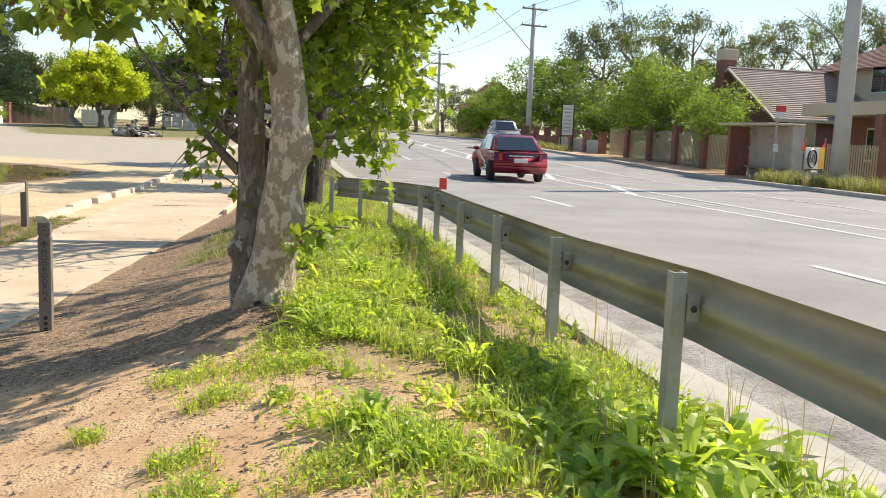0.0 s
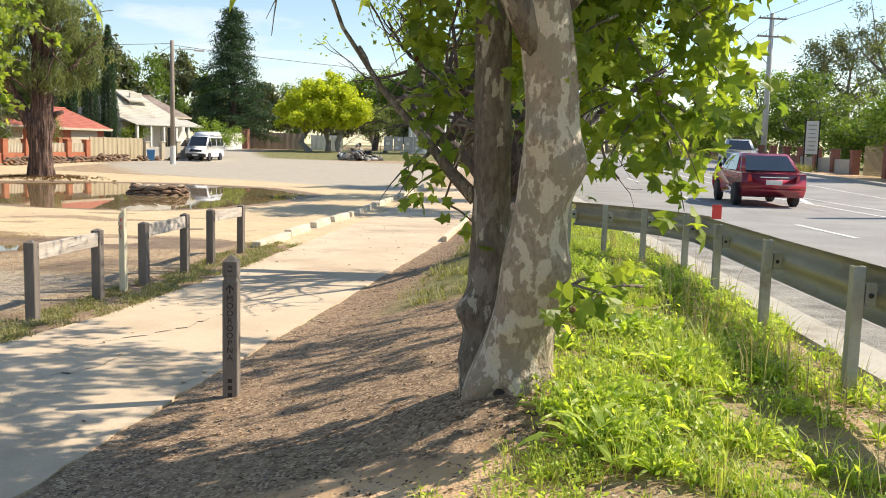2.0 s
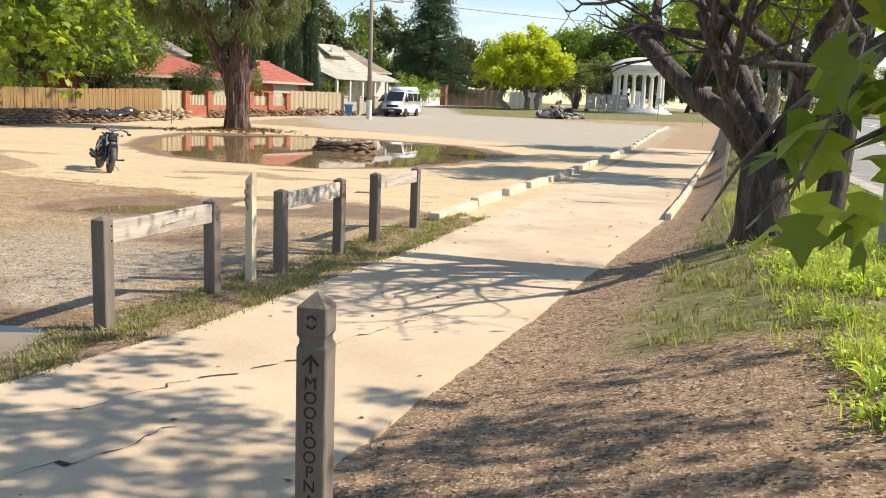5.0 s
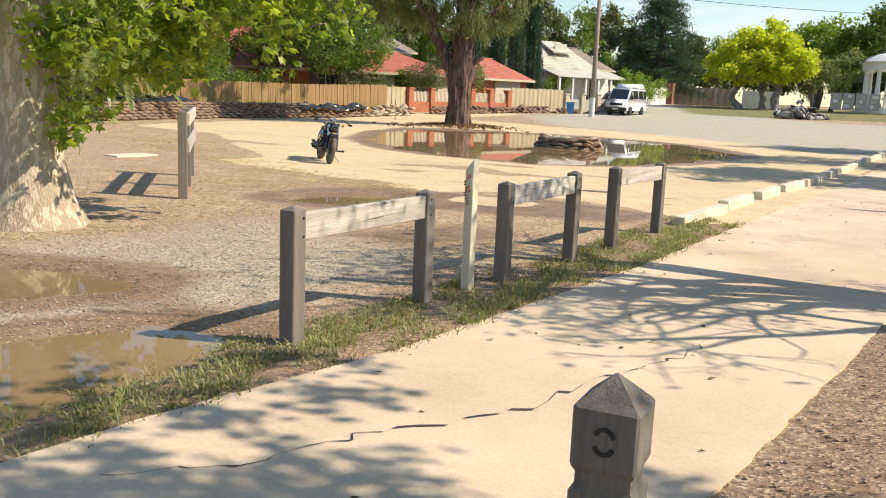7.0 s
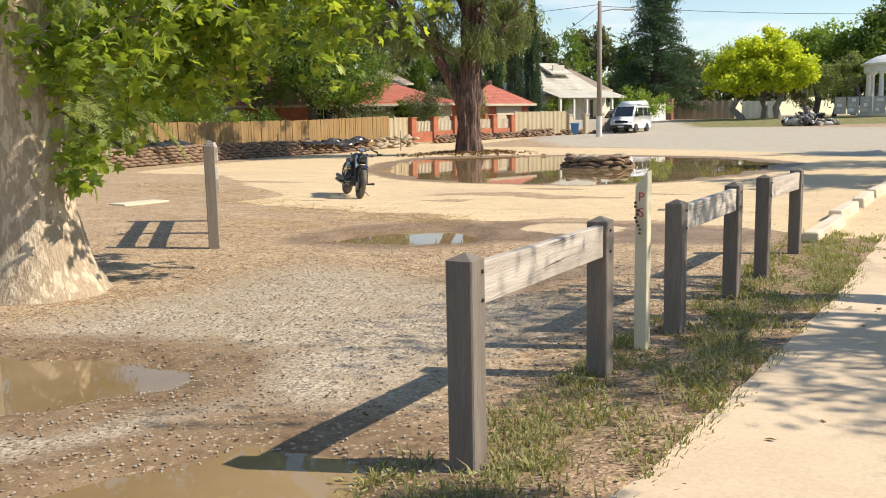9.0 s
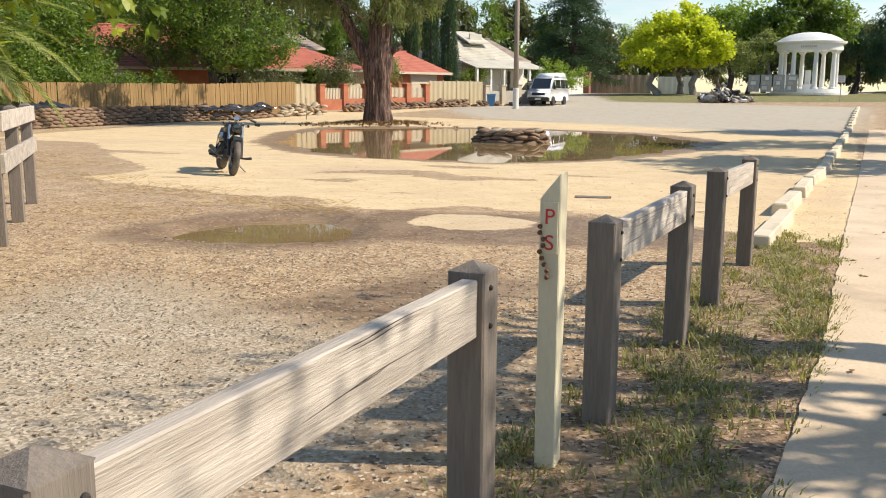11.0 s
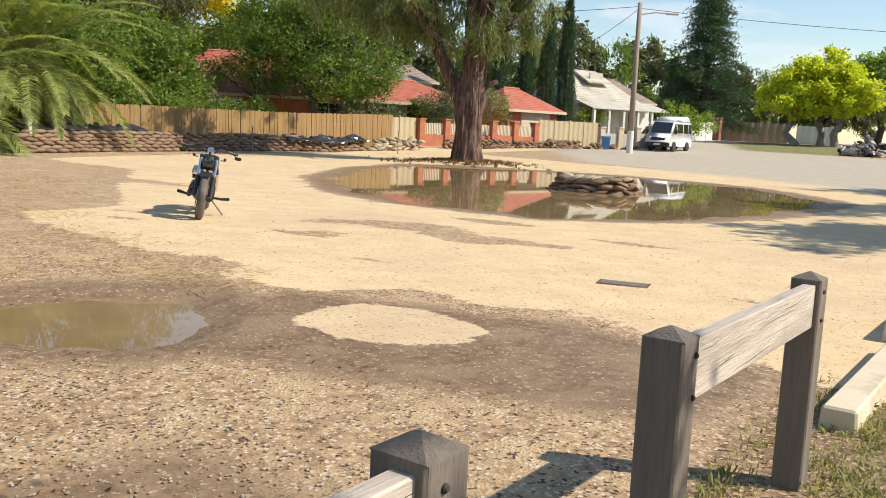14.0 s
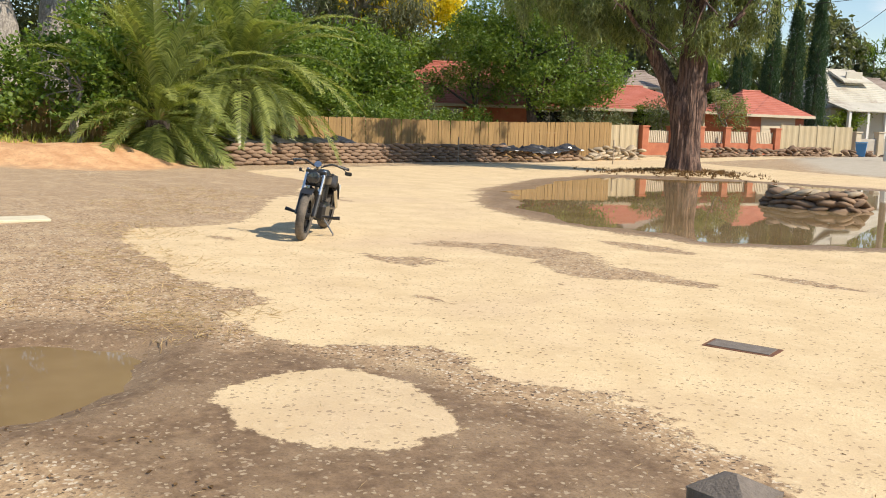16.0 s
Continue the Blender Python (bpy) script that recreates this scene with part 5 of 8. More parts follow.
# ---- gardens and far trees ----
for k, (x, y, h) in enumerate(((-44.2, 27.5, 17), (-44.6, 30.2, 18), (-48.0, 43.0, 17), (-52.0, 50.0, 15))):
    tree("tall_gum", "tall smooth grey-barked gum behind the palms", (x, y, gz(x, y)), h, 0.75 if k < 2 else 0.5, [((0, 0, h * 0.72), (4.2, 4.2, h * 0.16)), ((-3, -1, h * 0.55), (3.4, 3.2, h * 0.14)), ((3, 1.5, h * 0.6), (3.2, 3.2, h * 0.15)), ((0.5, 0, h * 0.9), (3, 3, h * 0.1))], 9000, 0.5, MAT["leaf_grey"], MAT["grey_bark"], 400 + k, SLIM, 0.2, 1.0, group="tall gums", fork=0.5)

L = lambda x, y, dz=0.0: (x, y, gz(x, y) + dz)
tree("garden_tree", "dense mid-green garden tree leaning over the paling fence", L(-37.2, 52.6), 9, 0.3, [((0, 0, 5.6), (3.8, 3.6, 2.8)), ((2.0, -0.6, 3.6), (2.2, 2.0, 1.4)), ((-2.3, -1.0, 4.0), (2.2, 2.2, 1.6)), ((1.0, 1.5, 8.2), (2.8, 2.8, 2)), ((2.6, 2.2, 4.2), (2.0, 2.0, 1.7)), ((-1.5, -1.5, 7.6), (2.6, 2.6, 2.0))], 26000, 0.2, MAT["leaf_green"], MAT["dark_bark"], 61, up=0.5)
tree("garden_tree", "rounded green garden tree behind the paling fence", L(-42.5, 44.0), 7, 0.25, [((0, 0, 4.4), (3.4, 3.2, 2.5)), ((-2.5, -2, 3.2), (2.4, 2.4, 1.8)), ((2.2, 1, 3.0), (2.0, 2, 1.5))], 15000, 0.26, MAT["leaf_green"], MAT["dark_bark"], 62)
for k, (x, y, h) in enumerate(((-36.2, 57.5, 2.4), (-34.3, 60.3, 2.6), (-38.6, 49.0, 2.6), (-40.5, 46.5, 3.0), (-37.2, 44.0, 2.6), (-36.6, 40.2, 2.8), (-34.4, 53.9, 2.3))):
    tree("shrub", "leafy garden shrub showing over the fence", L(x, y), h, 0.08, [((0, 0, h * 0.62), (1.3, 1.3, h * 0.36)), ((0.7, 0.5, h * 0.5), (0.9, 0.9, h * 0.32)), ((-0.6, -0.7, h * 0.75), (0.8, 0.8, h * 0.28))], 3200, 0.16, MAT["leaf_grey" if k % 3 == 0 else "leaf_green"], MAT["grey_bark"], 620 + k, category="shrub", group="garden shrubs", fork=0.3)
for k, (x, y, h) in enumerate(((-53.0, 27.0, 11), (-47.0, 36.5, 12), (-50.0, 33.0, 10))):
    tree("garden_tree", "dark leafy tree filling the space behind the palms", L(x, y), h, 0.3, [((0, 0, h * 0.6), (3.6, 3.4, h * 0.28)), ((-2.6, -2, h * 0.45), (2.8, 2.8, h * 0.24)), ((2.2, 2.4, h * 0.5), (2.8, 2.8, h * 0.25)), ((0.4, 0.4, h * 0.88), (2.4, 2.4, h * 0.16))], 12000, 0.26, MAT[("leaf_grey", "leaf_green", "leaf_gum")[k]], MAT["dark_bark"], 640 + k, group="trees behind the palms")
tree("garden_tree", "thin open-crowned tree before the long red roof", L(-39.6, 50.0), 7, 0.16, [((0, 0, 3.9), (2.2, 2.2, 1.5)), ((-1.8, -1.8, 3.4), (1.8, 1.8, 1.2)), ((0.4, 0.4, 6.2), (2.2, 2.2, 1.6))], 6500, 0.17, MAT["leaf_green"], MAT["dark_bark"], 651)
tree("wattle_tree", "tall wattle covered in yellow blossom", L(-54.5, 56.0), 11, 0.28, [((0, 0, 8.8), (3.0, 3.0, 2.4)), ((2.5, 2, 9.4), (2.4, 2.4, 2.0)), ((-2.6, -2, 8.4), (2.2, 2.2, 1.8))], 15000, 0.34, MAT["leaf_yellow"], MAT["dark_bark"], 63, fork=0.6)
tree("garden_tree", "dark green tree under the yellow wattle", L(-53.5, 54.5), 9, 0.3, [((0, 0, 5.5), (4.6, 4.4, 3.2)), ((4, 4, 6.0), (3.4, 3.2, 3.0)), ((-4, -3, 5.0), (3.5, 3.5, 3))], 16000, 0.34, MAT["leaf_green"], MAT["dark_bark"], 64)
tree("garden_tree", "leafy tree drooping over the fence corner", L(-37.4, 56.0), 6, 0.2, [((0, 0, 3.4), (1.9, 1.9, 1.6)), ((-1.5, -1.5, 4.8), (1.8, 1.8, 1.5))], 8000, 0.22, MAT["leaf_green"], MAT["dark_bark"], 96)
tree("garden_tree", "dark tree beside the palms", L(-40, 36.5), 8, 0.25, [((0, 0, 4.4), (3.2, 3.2, 2.5)), ((-2, -3, 4.0), (2.6, 2.6, 2.2)), ((0.5, 3, 3.4), (2.4, 2.4, 2.0))], 14000, 0.24, MAT["leaf_green"], MAT["dark_bark"], 98)
tree("shrub", "grey-green olive shrub beside the brick fence", L(-33.5, 59.5), 3.5, 0.12, [((0, 0, 2.2), (1.4, 1.4, 1.2)), ((0.8, 0.9, 2.9), (1.0, 1.0, 0.8))], 3600, 0.14, MAT["leaf_grey"], MAT["grey_bark"], 65, category="shrub", fork=0.3)
tree("shrub", "pale flowering shrub behind the brick fence", L(-31.6, 63.3), 3.5, 0.12, [((0, 0, 2.2), (1.2, 1.2, 1.2)), ((-0.5, -0.3, 3.1), (0.9, 0.9, 0.8))], 2600, 0.13, MAT["leaf_gum"], MAT["grey_bark"], 66, category="shrub", fork=0.3)
tree("shrub", "leafy green shrub on the dirt mound", L(-32.4, 26.2), 4, 0.15, [((0, 0, 2.0), (1.7, 1.6, 1.5)), ((-1.8, -2.0, 1.6), (1.8, 1.8, 1.4)), ((0.6, 1.6, 3.0), (1.2, 1.2, 1.1)), ((-2, 1, 3.2), (1.6, 1.6, 1.4))], 9000, 0.15, MAT["leaf_green"], MAT["grey_bark"], 67, ROUND, category="shrub", fork=0.25)
tree("shrub", "bright green shrub beside the white van", L(-24.6, 78.5), 3, 0.1, [((0, 0, 1.9), (1.6, 1.6, 1.3)), ((1.6, 0.2, 1.7), (1.3, 1.3, 1.0))], 3200, 0.17, MAT["leaf_bright"], MAT["grey_bark"], 68, category="shrub", fork=0.3)
tree("shrub", "bright green shrub in front of the white house", L(-30.0, 75.0), 3, 0.1, [((0, 0, 1.9), (1.3, 1.3, 1.0))], 1800, 0.17, MAT["leaf_bright"], MAT["grey_bark"], 69, category="shrub", fork=0.3)


def cypress(x, y, h, r, seed):
    """A slim spindle of upright sprays."""
    rng = np.random.default_rng(seed)
    root = thing("cypress", "tall narrow dark pencil cypress behind the houses", "tree", pose(*L(x, y)), "pencil cypresses")
    wood_mesh("trunk", [([Vector((0, 0, -0.2)), Vector((0, 0, h * 0.5)), Vector((0.05, 0, h * 0.95))], [0.16, 0.1, 0.02])], MAT["dark_bark"], root, 7)
    n = 11000
    u = rng.uniform(0.02, 1, n)
    a = rng.uniform(0, 2 * math.pi, n)
    prof = r * np.minimum(1, 0.45 + u * 3.0) * (1 - u ** 2.6) ** 0.8 + 0.04
    prof = prof * (1 + 0.16 * np.sin(3 * a + 17 * u + seed) + 0.10 * np.sin(7 * a - 41 * u))
    q = prof * rng.uniform(0.45, 1.0, n) ** 0.5
    c = np.stack([q * np.cos(a), q * np.sin(a), u * h], -1) + rng.normal(0, 0.03, (n, 3))
    v, f = leaf_mesh(rng, c, 0.24, SLIM, 0.0, -1.6)
    raw("crown", v, f, MAT["leaf_dark"], root)


for k, (x, y, h, r) in enumerate(((-31.45, 73.2, 10.3, 0.62), (-32.44, 72.1, 9.6, 0.64), (-35.5, 74.8, 10.5, 0.62), (-38.2, 75.6, 11.0, 0.66))):
    cypress(x, y, h, r, 70 + k)
for k, (x, y, h) in enumerate(((-36.5, 112, 9.5), (-34.6, 112, 9.0), (-33.0, 105.5, 7.0))):
    tree("conifer", "slim column-shaped green conifer", L(x, y), h, 0.18, [((0, 0, h * 0.3), (1.1, 1.1, h * 0.25)), ((0, 0, h * 0.6), (0.95, 0.95, h * 0.25)), ((0, 0, h * 0.87), (0.45, 0.45, h * 0.13))], 4000, 0.34, MAT["leaf_green"], MAT["dark_bark"], 76 + k, up=0.9, fork=0.6, group="column conifers", rough=0.15)


def cedar():
    rng = np.random.default_rng(80)
    x, y, h = -30.6, 105.0, 16.0
    root = thing("cedar", "huge dark blue-green cedar with layered drooping boughs", "tree", pose(*L(x, y)))
    limbs, pts = [([Vector((0, 0, -0.2)), Vector((0, 0, h * 0.5)), Vector((0.4, 0, h))], [0.55, 0.3, 0.04])], []
    for k in range(92):
        z = 1.5 + (h - 1.7) * (k / 92) ** 0.9
        r = (5.4 * (1 - (z / h) ** 1.25) + 0.6) * rng.uniform(0.7, 1.12)
        a = k * 2.4 + rng.uniform(-0.3, 0.3)
        e = Vector((math.cos(a) * r, math.sin(a) * r, z - 0.1 * r + 0.3))
        m = Vector((math.cos(a) * r * 0.5, math.sin(a) * r * 0.5, z + 0.35))
        limbs.append(([Vector((0, 0, z)), m, e], [0.1, 0.06, 0.02]))
        n = int(110 + 46 * r)
        t = rng.uniform(0.25, 1.05, n)
        b = np.array([list(Vector((0, 0, z)).lerp(m, q * 2) if q < 0.5 else m.lerp(e, q * 2 - 1)) for q in t])
        pts.append(b + rng.normal(size=(n, 3)) * np.array([0.42, 0.42, 0.17]) - np.array([0, 0, 0.18]))
    wood_mesh("trunk", limbs, MAT["dark_bark"], root, 7)
    v, f = leaf_mesh(rng, np.concatenate(pts), 0.46, SLIM, 0.5, 0.6)
    raw("crown", v, f, MAT["leaf_dark"], root)


cedar()
lime = [((0, 0, 5.0), (2.6, 2.5, 1.9)), ((-1.9, 0.4, 4.2), (2.0, 2.0, 1.5)), ((1.9, -0.2, 4.3), (2.0, 1.9, 1.5)), ((0.3, 0, 6.6), (1.6, 1.6, 1.2)), ((0, -1.4, 3.6), (2.2, 1.6, 1.2))]
for k, (x, y, s) in enumerate(((-19.8, 96.0, 0.98), (-16.7, 97.0, 0.98), (-18.2, 98.8, 1.08))):
    tree("elm_tree", "rounded lime-yellow spring elm on the park lawn", L(x, y), 8 * s, 0.32, [(tuple(q * s for q in c), tuple(q * s for q in r)) for c, r in lime], 16000, 0.25, MAT["leaf_lime"], MAT["grey_bark"], 84 + k, ROUND, group="lime-yellow elms", fork=0.26)
tree("park_tree", "tall mid-green park tree behind the rotunda", L(-9.5, 122), 13, 0.4, [((0, 0, 8), (4.6, 4, 3.6)), ((-4, 0, 7), (3.6, 3.4, 3)), ((4, 1, 8), (3.4, 3.2, 3)), ((0.5, 0, 11), (3, 3, 2.2))], 14000, 0.5, MAT["leaf_green"], MAT["dark_bark"], 88)
tree("park_tree", "green park tree behind the elms", L(-17, 128), 12, 0.4, [((0, 0, 8), (4.6, 4, 3.4)), ((-4.5, 0, 7), (3.4, 3.4, 3)), ((3, 1, 6), (3.4, 3.2, 3))], 12000, 0.5, MAT["leaf_bright"], MAT["dark_bark"], 89)
tree("park_tree", "reddish-brown round park tree", L(-12.2, 101), 6, 0.2, [((0, 0, 3.4), (2.2, 2.2, 1.9)), ((1.4, 0, 4.4), (1.6, 1.6, 1.4))], 3600, 0.24, MAT["leaf_gum"], MAT["dark_bark"], 90, fork=0.3)
for k, (x, y, h, m) in enumerate(((2.5, 140, 13, "leaf_dark"), (9, 146, 12, "leaf_dark"), (-2.5, 150, 12, "leaf_grey"))):
    tree("she_oak", "dark feathery she-oak at the far side of the park", L(x, y), h, 0.35, [((0, 0, h * 0.62), (4.2, 4, h * 0.3)), ((-3, 0, h * 0.45), (3.4, 3.2, h * 0.26)), ((3, 0, h * 0.5), (3.2, 3.2, h * 0.28))], 9000, 0.75, MAT[m], MAT["dark_bark"], 91 + k, SLIM, 0.2, 1.0, group="she-oaks")
woods = np.random.default_rng(95)
for k in range(30):
    a = -72 + k * 2.6
    d = woods.uniform(118, 150) if a < -20 else woods.uniform(160, 190)
    if a < -44:
        d = woods.uniform(78, 100)
    x, y = -4 + d * math.sin(radians(a)), 15 + d * math.cos(radians(a))
    h = woods.uniform(0.105, 0.14) * d * (1.0 if a < -18 else 0.62) * (1.5 if -44 < a < -34 else 1.0)
    tree("background_tree", "grey-green gum among the far trees", L(x, y), h, 0.4, [((0, 0, h * 0.7), (4.6, 4.6, h * 0.24)), ((-3.6, 0, h * 0.5), (4.0, 3.6, h * 0.22)), ((3.6, 1, h * 0.45), (4.0, 3.6, h * 0.24)), ((0, 0, h * 0.28), (4.4, 4.0, h * 0.2))], 6500, 0.95 if d > 110 else 0.7, MAT[("leaf_grey", "leaf_gum", "leaf_grey", "leaf_green")[k % 4]], MAT["grey_bark"], 100 + k, SLIM if k % 2 else SIMPLE, 0.3, 0.8, group="background gums", fork=0.45)

# street trees on the bank, whose shade lies across the lot
for k, (x, y, h) in enumerate(((1.6, 31.5, 8.0), (1.4, 38.5, 8.5), (1.5, 47.0, 9.0))):
    tree("street_tree", "leafy plane tree shading the edge of the lot", L(x, y), h, 0.24, [((0, 0, h * 0.62), (2.6, 2.6, h * 0.2)), ((-1.8, 0.3, h * 0.55), (2.0, 2.2, h * 0.17)), ((1.6, -0.4, h * 0.58), (2.0, 2.0, h * 0.17)), ((0.2, 0, h * 0.85), (1.8, 1.8, h * 0.12))], 5200, 0.2, MAT["leaf_plane"], MAT["plane_bark_dark"], 700 + k, LOBED, group="trees along the bank", fork=0.36)

# ---- fences, walls and houses on the far side ----
MAT.update(
    paling=surface("paling_timber", (0.24, 0.145, 0.055), (0.385, 0.245, 0.10), 1.5, 25, 0.8, 0.3, stretch=(8, 8, 0.6), vary=0.14),
    bag=surface("hessian_sandbag", (0.15, 0.092, 0.058), (0.27, 0.185, 0.12), 3, 60, 0.95, 0.5, third=(0.19, 0.125, 0.085), vary=0.2),
    bag_pale=surface("pale_sandbag", (0.30, 0.235, 0.16), (0.46, 0.375, 0.27), 3, 60, 0.95, 0.5, vary=0.2),
    plastic=plain("black_plastic", (0.022, 0.022, 0.026), 0.28),
    brick=surface("orange_brick", (0.36, 0.115, 0.06), (0.48, 0.175, 0.09), 3, 50, 0.85, 0.3),
    dark_brick=surface("red_brown_brick", (0.20, 0.085, 0.062), (0.30, 0.135, 0.10), 4, 60, 0.85, 0.4),
    colorbond=surface("cream_steel_sheet", (0.41, 0.33, 0.20), (0.49, 0.41, 0.27), 1.0, 40, 0.5, 0.05),
    red_tile=surface("terracotta_tile", (0.36, 0.105, 0.07), (0.47, 0.165, 0.115), 1.2, 25, 0.75, 0.3),
    grey_tile=surface("grey_brown_tile", (0.21, 0.165, 0.14), (0.33, 0.27, 0.23), 1.2, 25, 0.8, 0.3),
    brown_tile=surface("brown_tile", (0.32, 0.175, 0.13), (0.42, 0.25, 0.19), 1.2, 25, 0.8, 0.3),
    iron=surface("faded_cream_roof", (0.42, 0.39, 0.32), (0.56, 0.53, 0.45), 0.8, 20, 0.6, 0.1, third=(0.34, 0.29, 0.235)),
    wall_white=surface("white_render", (0.62, 0.61, 0.57), (0.72, 0.71, 0.67), 1, 40, 0.8, 0.1),
    wall_cream=surface("cream_render", (0.52, 0.44, 0.31), (0.60, 0.52, 0.39), 1, 40, 0.8, 0.1),
    marble=surface("white_stone", (0.70, 0.69, 0.65), (0.80, 0.79, 0.76), 1, 40, 0.6, 0.1),
    glass=glass_material("window_glass"), tyre=plain("tyre_rubber", (0.022, 0.022, 0.024), 0.75), black=plain("black_paint", (0.012, 0.012, 0.013), 0.35, coat=0.15),
    chrome=plain("chrome", (0.62, 0.60, 0.57), 0.2, 1.0), steel=plain("dull_steel", (0.30, 0.30, 0.31), 0.4, 0.8),
    van_white=plain("van_white_paint", (0.74, 0.75, 0.76), 0.25, coat=0.5), car_red=plain("car_red_paint", (0.30, 0.012, 0.03), 0.22, 0.2, 0.8), car_silver=plain("car_silver_paint", (0.55, 0.56, 0.57), 0.25, 0.4, 0.6), car_dark=plain("car_dark_paint", (0.03, 0.035, 0.045), 0.25, 0.2, 0.6),
    lamp_red=plain("tail_lamp", (0.45, 0.015, 0.015), 0.2, coat=0.5), lamp_clear=plain("clear_lamp", (0.72, 0.73, 0.75), 0.12, coat=0.6), blue=plain("blue_bin_plastic", (0.05, 0.20, 0.42), 0.5),
    dusty_tyre=surface("dusty_tyre", (0.05, 0.045, 0.04), (0.16, 0.135, 0.11), 6, 50, 0.9, 0.3),
    pole_wood=surface("grey_pole_timber", (0.22, 0.175, 0.135), (0.33, 0.275, 0.22), 2, 30, 0.9, 0.4, stretch=(4, 4, 0.3)), pole_conc=surface("concrete_pole", (0.42, 0.41, 0.38), (0.52, 0.51, 0.48), 1.5, 40, 0.85, 0.2),
    yellow=plain("yellow_sign", (0.72, 0.42, 0.02), 0.5), orange=plain("orange_flag", (0.85, 0.09, 0.03), 0.6),
)


def along(pts, step):
    """Points every step along a line of points, with its heading."""
    out = []
    for (x0, y0), (x1, y1) in zip(pts, pts[1:]):
        ln = math.hypot(x1 - x0, y1 - y0)
        n = max(1, round(ln / step))
        for k in range(n):
            t = (k + 0.5) / n
            out.append((x0 + (x1 - x0) * t, y0 + (y1 - y0) * t, math.degrees(math.atan2(y1 - y0, x1 - x0)), ln / n))
    return out


def paling_fence():
    pts = [(-36.0, 23.5), (-34.1, 36.5), (-32.2, 45.2), (-31.0, 51.4)]
    f = thing("paling_fence", "tall golden-brown timber paling fence", "fence", pose(*pts[0], 0))
    o = Vector((*pts[0], 0))
    bm = BM()
    box(bm, (0.142, 0.018, 1.78), (0, 0, 0.85), 0.003)
    me = None
    rng = np.random.default_rng(7)
    for x, y, a, ln in along(pts, 0.15):
        if me is None:
            ob = part("paling", bm, MAT["paling"], f)
            me = ob.data
        else:
            ob = new("paling", me)
            ob.parent = f
        ob.matrix_basis = pose(x - o.x + rng.normal(0, 0.006), y - o.y, gz(x, y) + rng.normal(0, 0.012) - 0.02, 0, rng.normal(0, 0.5), a)
    for i in range(3):
        a, b = Vector((*pts[i], gz(*pts[i]))) - o, Vector((*pts[i + 1], gz(*pts[i + 1]))) - o
        for h in (0.35, 1.4):
            bm = BM()
            tube(bm, [a + Vector((-0.05, 0, h)), b + Vector((-0.05, 0, h))], 0.04, 4)
            part("rail", bm, MAT["paling"], f)


paling_fence()


def bag_mesh(seed):
    rng = np.random.default_rng(seed)
    bm = BM()
    bmesh.ops.create_icosphere(bm, subdivisions=2, radius=1.0)
    for v in bm.verts:
        c = v.co
        k = 1.0 / max(abs(c.x) ** 3 + abs(c.y) ** 3 + abs(c.z) ** 3, 1e-6) ** (1 / 3)
        v.co = Vector((c.x * k * 0.27, c.y * k * 0.17, c.z * k * 0.075)) * (1 + rng.uniform(-0.05, 0.05))
        if abs(v.co.x) > 0.2:
            v.co.z *= 0.6
    me = bpy.data.meshes.new("sandbag")
    bm.to_mesh(me)
    bm.free()
    me.polygons.foreach_set("use_smooth", [True] * len(me.polygons))
    return me


def sandbag_wall(label, pts, rows, material, seed, loose=0.0, batter=0.05, fall=None):
    """Courses of sandbags, laid brick-wise and settled."""
    rng = np.random.default_rng(seed)
    w = thing("sandbag_wall", label, "sandbags", pose(*pts[0], 0), "flood sandbags")
    meshes = []
    for k in range(3):
        m = bag_mesh(seed * 10 + k)
        m.materials.append(material)
        meshes.append(m)
    spots = along(pts, 0.47)
    for r in range(rows):
        for i, (x, y, a, ln) in enumerate(spots):
            if fall and r >= fall(i / len(spots)):
                continue
            s = math.radians(a)
            off = (0.235 if r % 2 else 0) + rng.normal(0, 0.03)
            ob = new("sandbag", meshes[int(rng.integers(0, 3))])
            ob.parent = w
            side = -r * batter + rng.normal(0, 0.02 + loose * 0.15)
            ob.matrix_basis = pose(x + off * math.cos(s) - side * math.sin(s) * -1 - pts[0][0], y + off * math.sin(s) - side * math.cos(s) - pts[0][1], gz(x, y) + 0.07 + 0.118 * r + rng.normal(0, 0.008 + loose * 0.03), rng.normal(0, 4 + loose * 14), rng.normal(0, 5 + loose * 18), a + rng.normal(0, 5 + loose * 40))
    return w


sandbag_wall("brown hessian sandbag wall in front of the paling fence", [(-30.0, 30.2), (-31.3, 38.0), (-31.2, 44.3)], 6, MAT["bag"], 3)
sandbag_wall("low run of sandbags at the fence corner", [(-31.1, 44.4), (-30.3, 48.2)], 4, MAT["bag"], 4, 0.15)
sandbag_wall("loose heap of pale sandbags before the gate", [(-30.2, 48.4), (-29.6, 52.2)], 5, MAT["bag_pale"], 5, 0.6, 0.08, lambda u: 2 + 3 * math.sin(3.1 * u))
sandbag_wall("low row of sandbags along the brick fence", [(-29.7, 54.5), (-28.2, 61.6), (-27.0, 66.4)], 4, MAT["bag"], 6, 0.4, 0.06, lambda u: 3.2 + math.sin(9 * u))
sandbag_wall("scattered sandbags before the cream fence", [(-26.8, 67.0), (-25.4, 72.0)], 3, MAT["bag"], 8, 0.7, 0.08, lambda u: 1.6 + 1.4 * math.sin(7 * u))


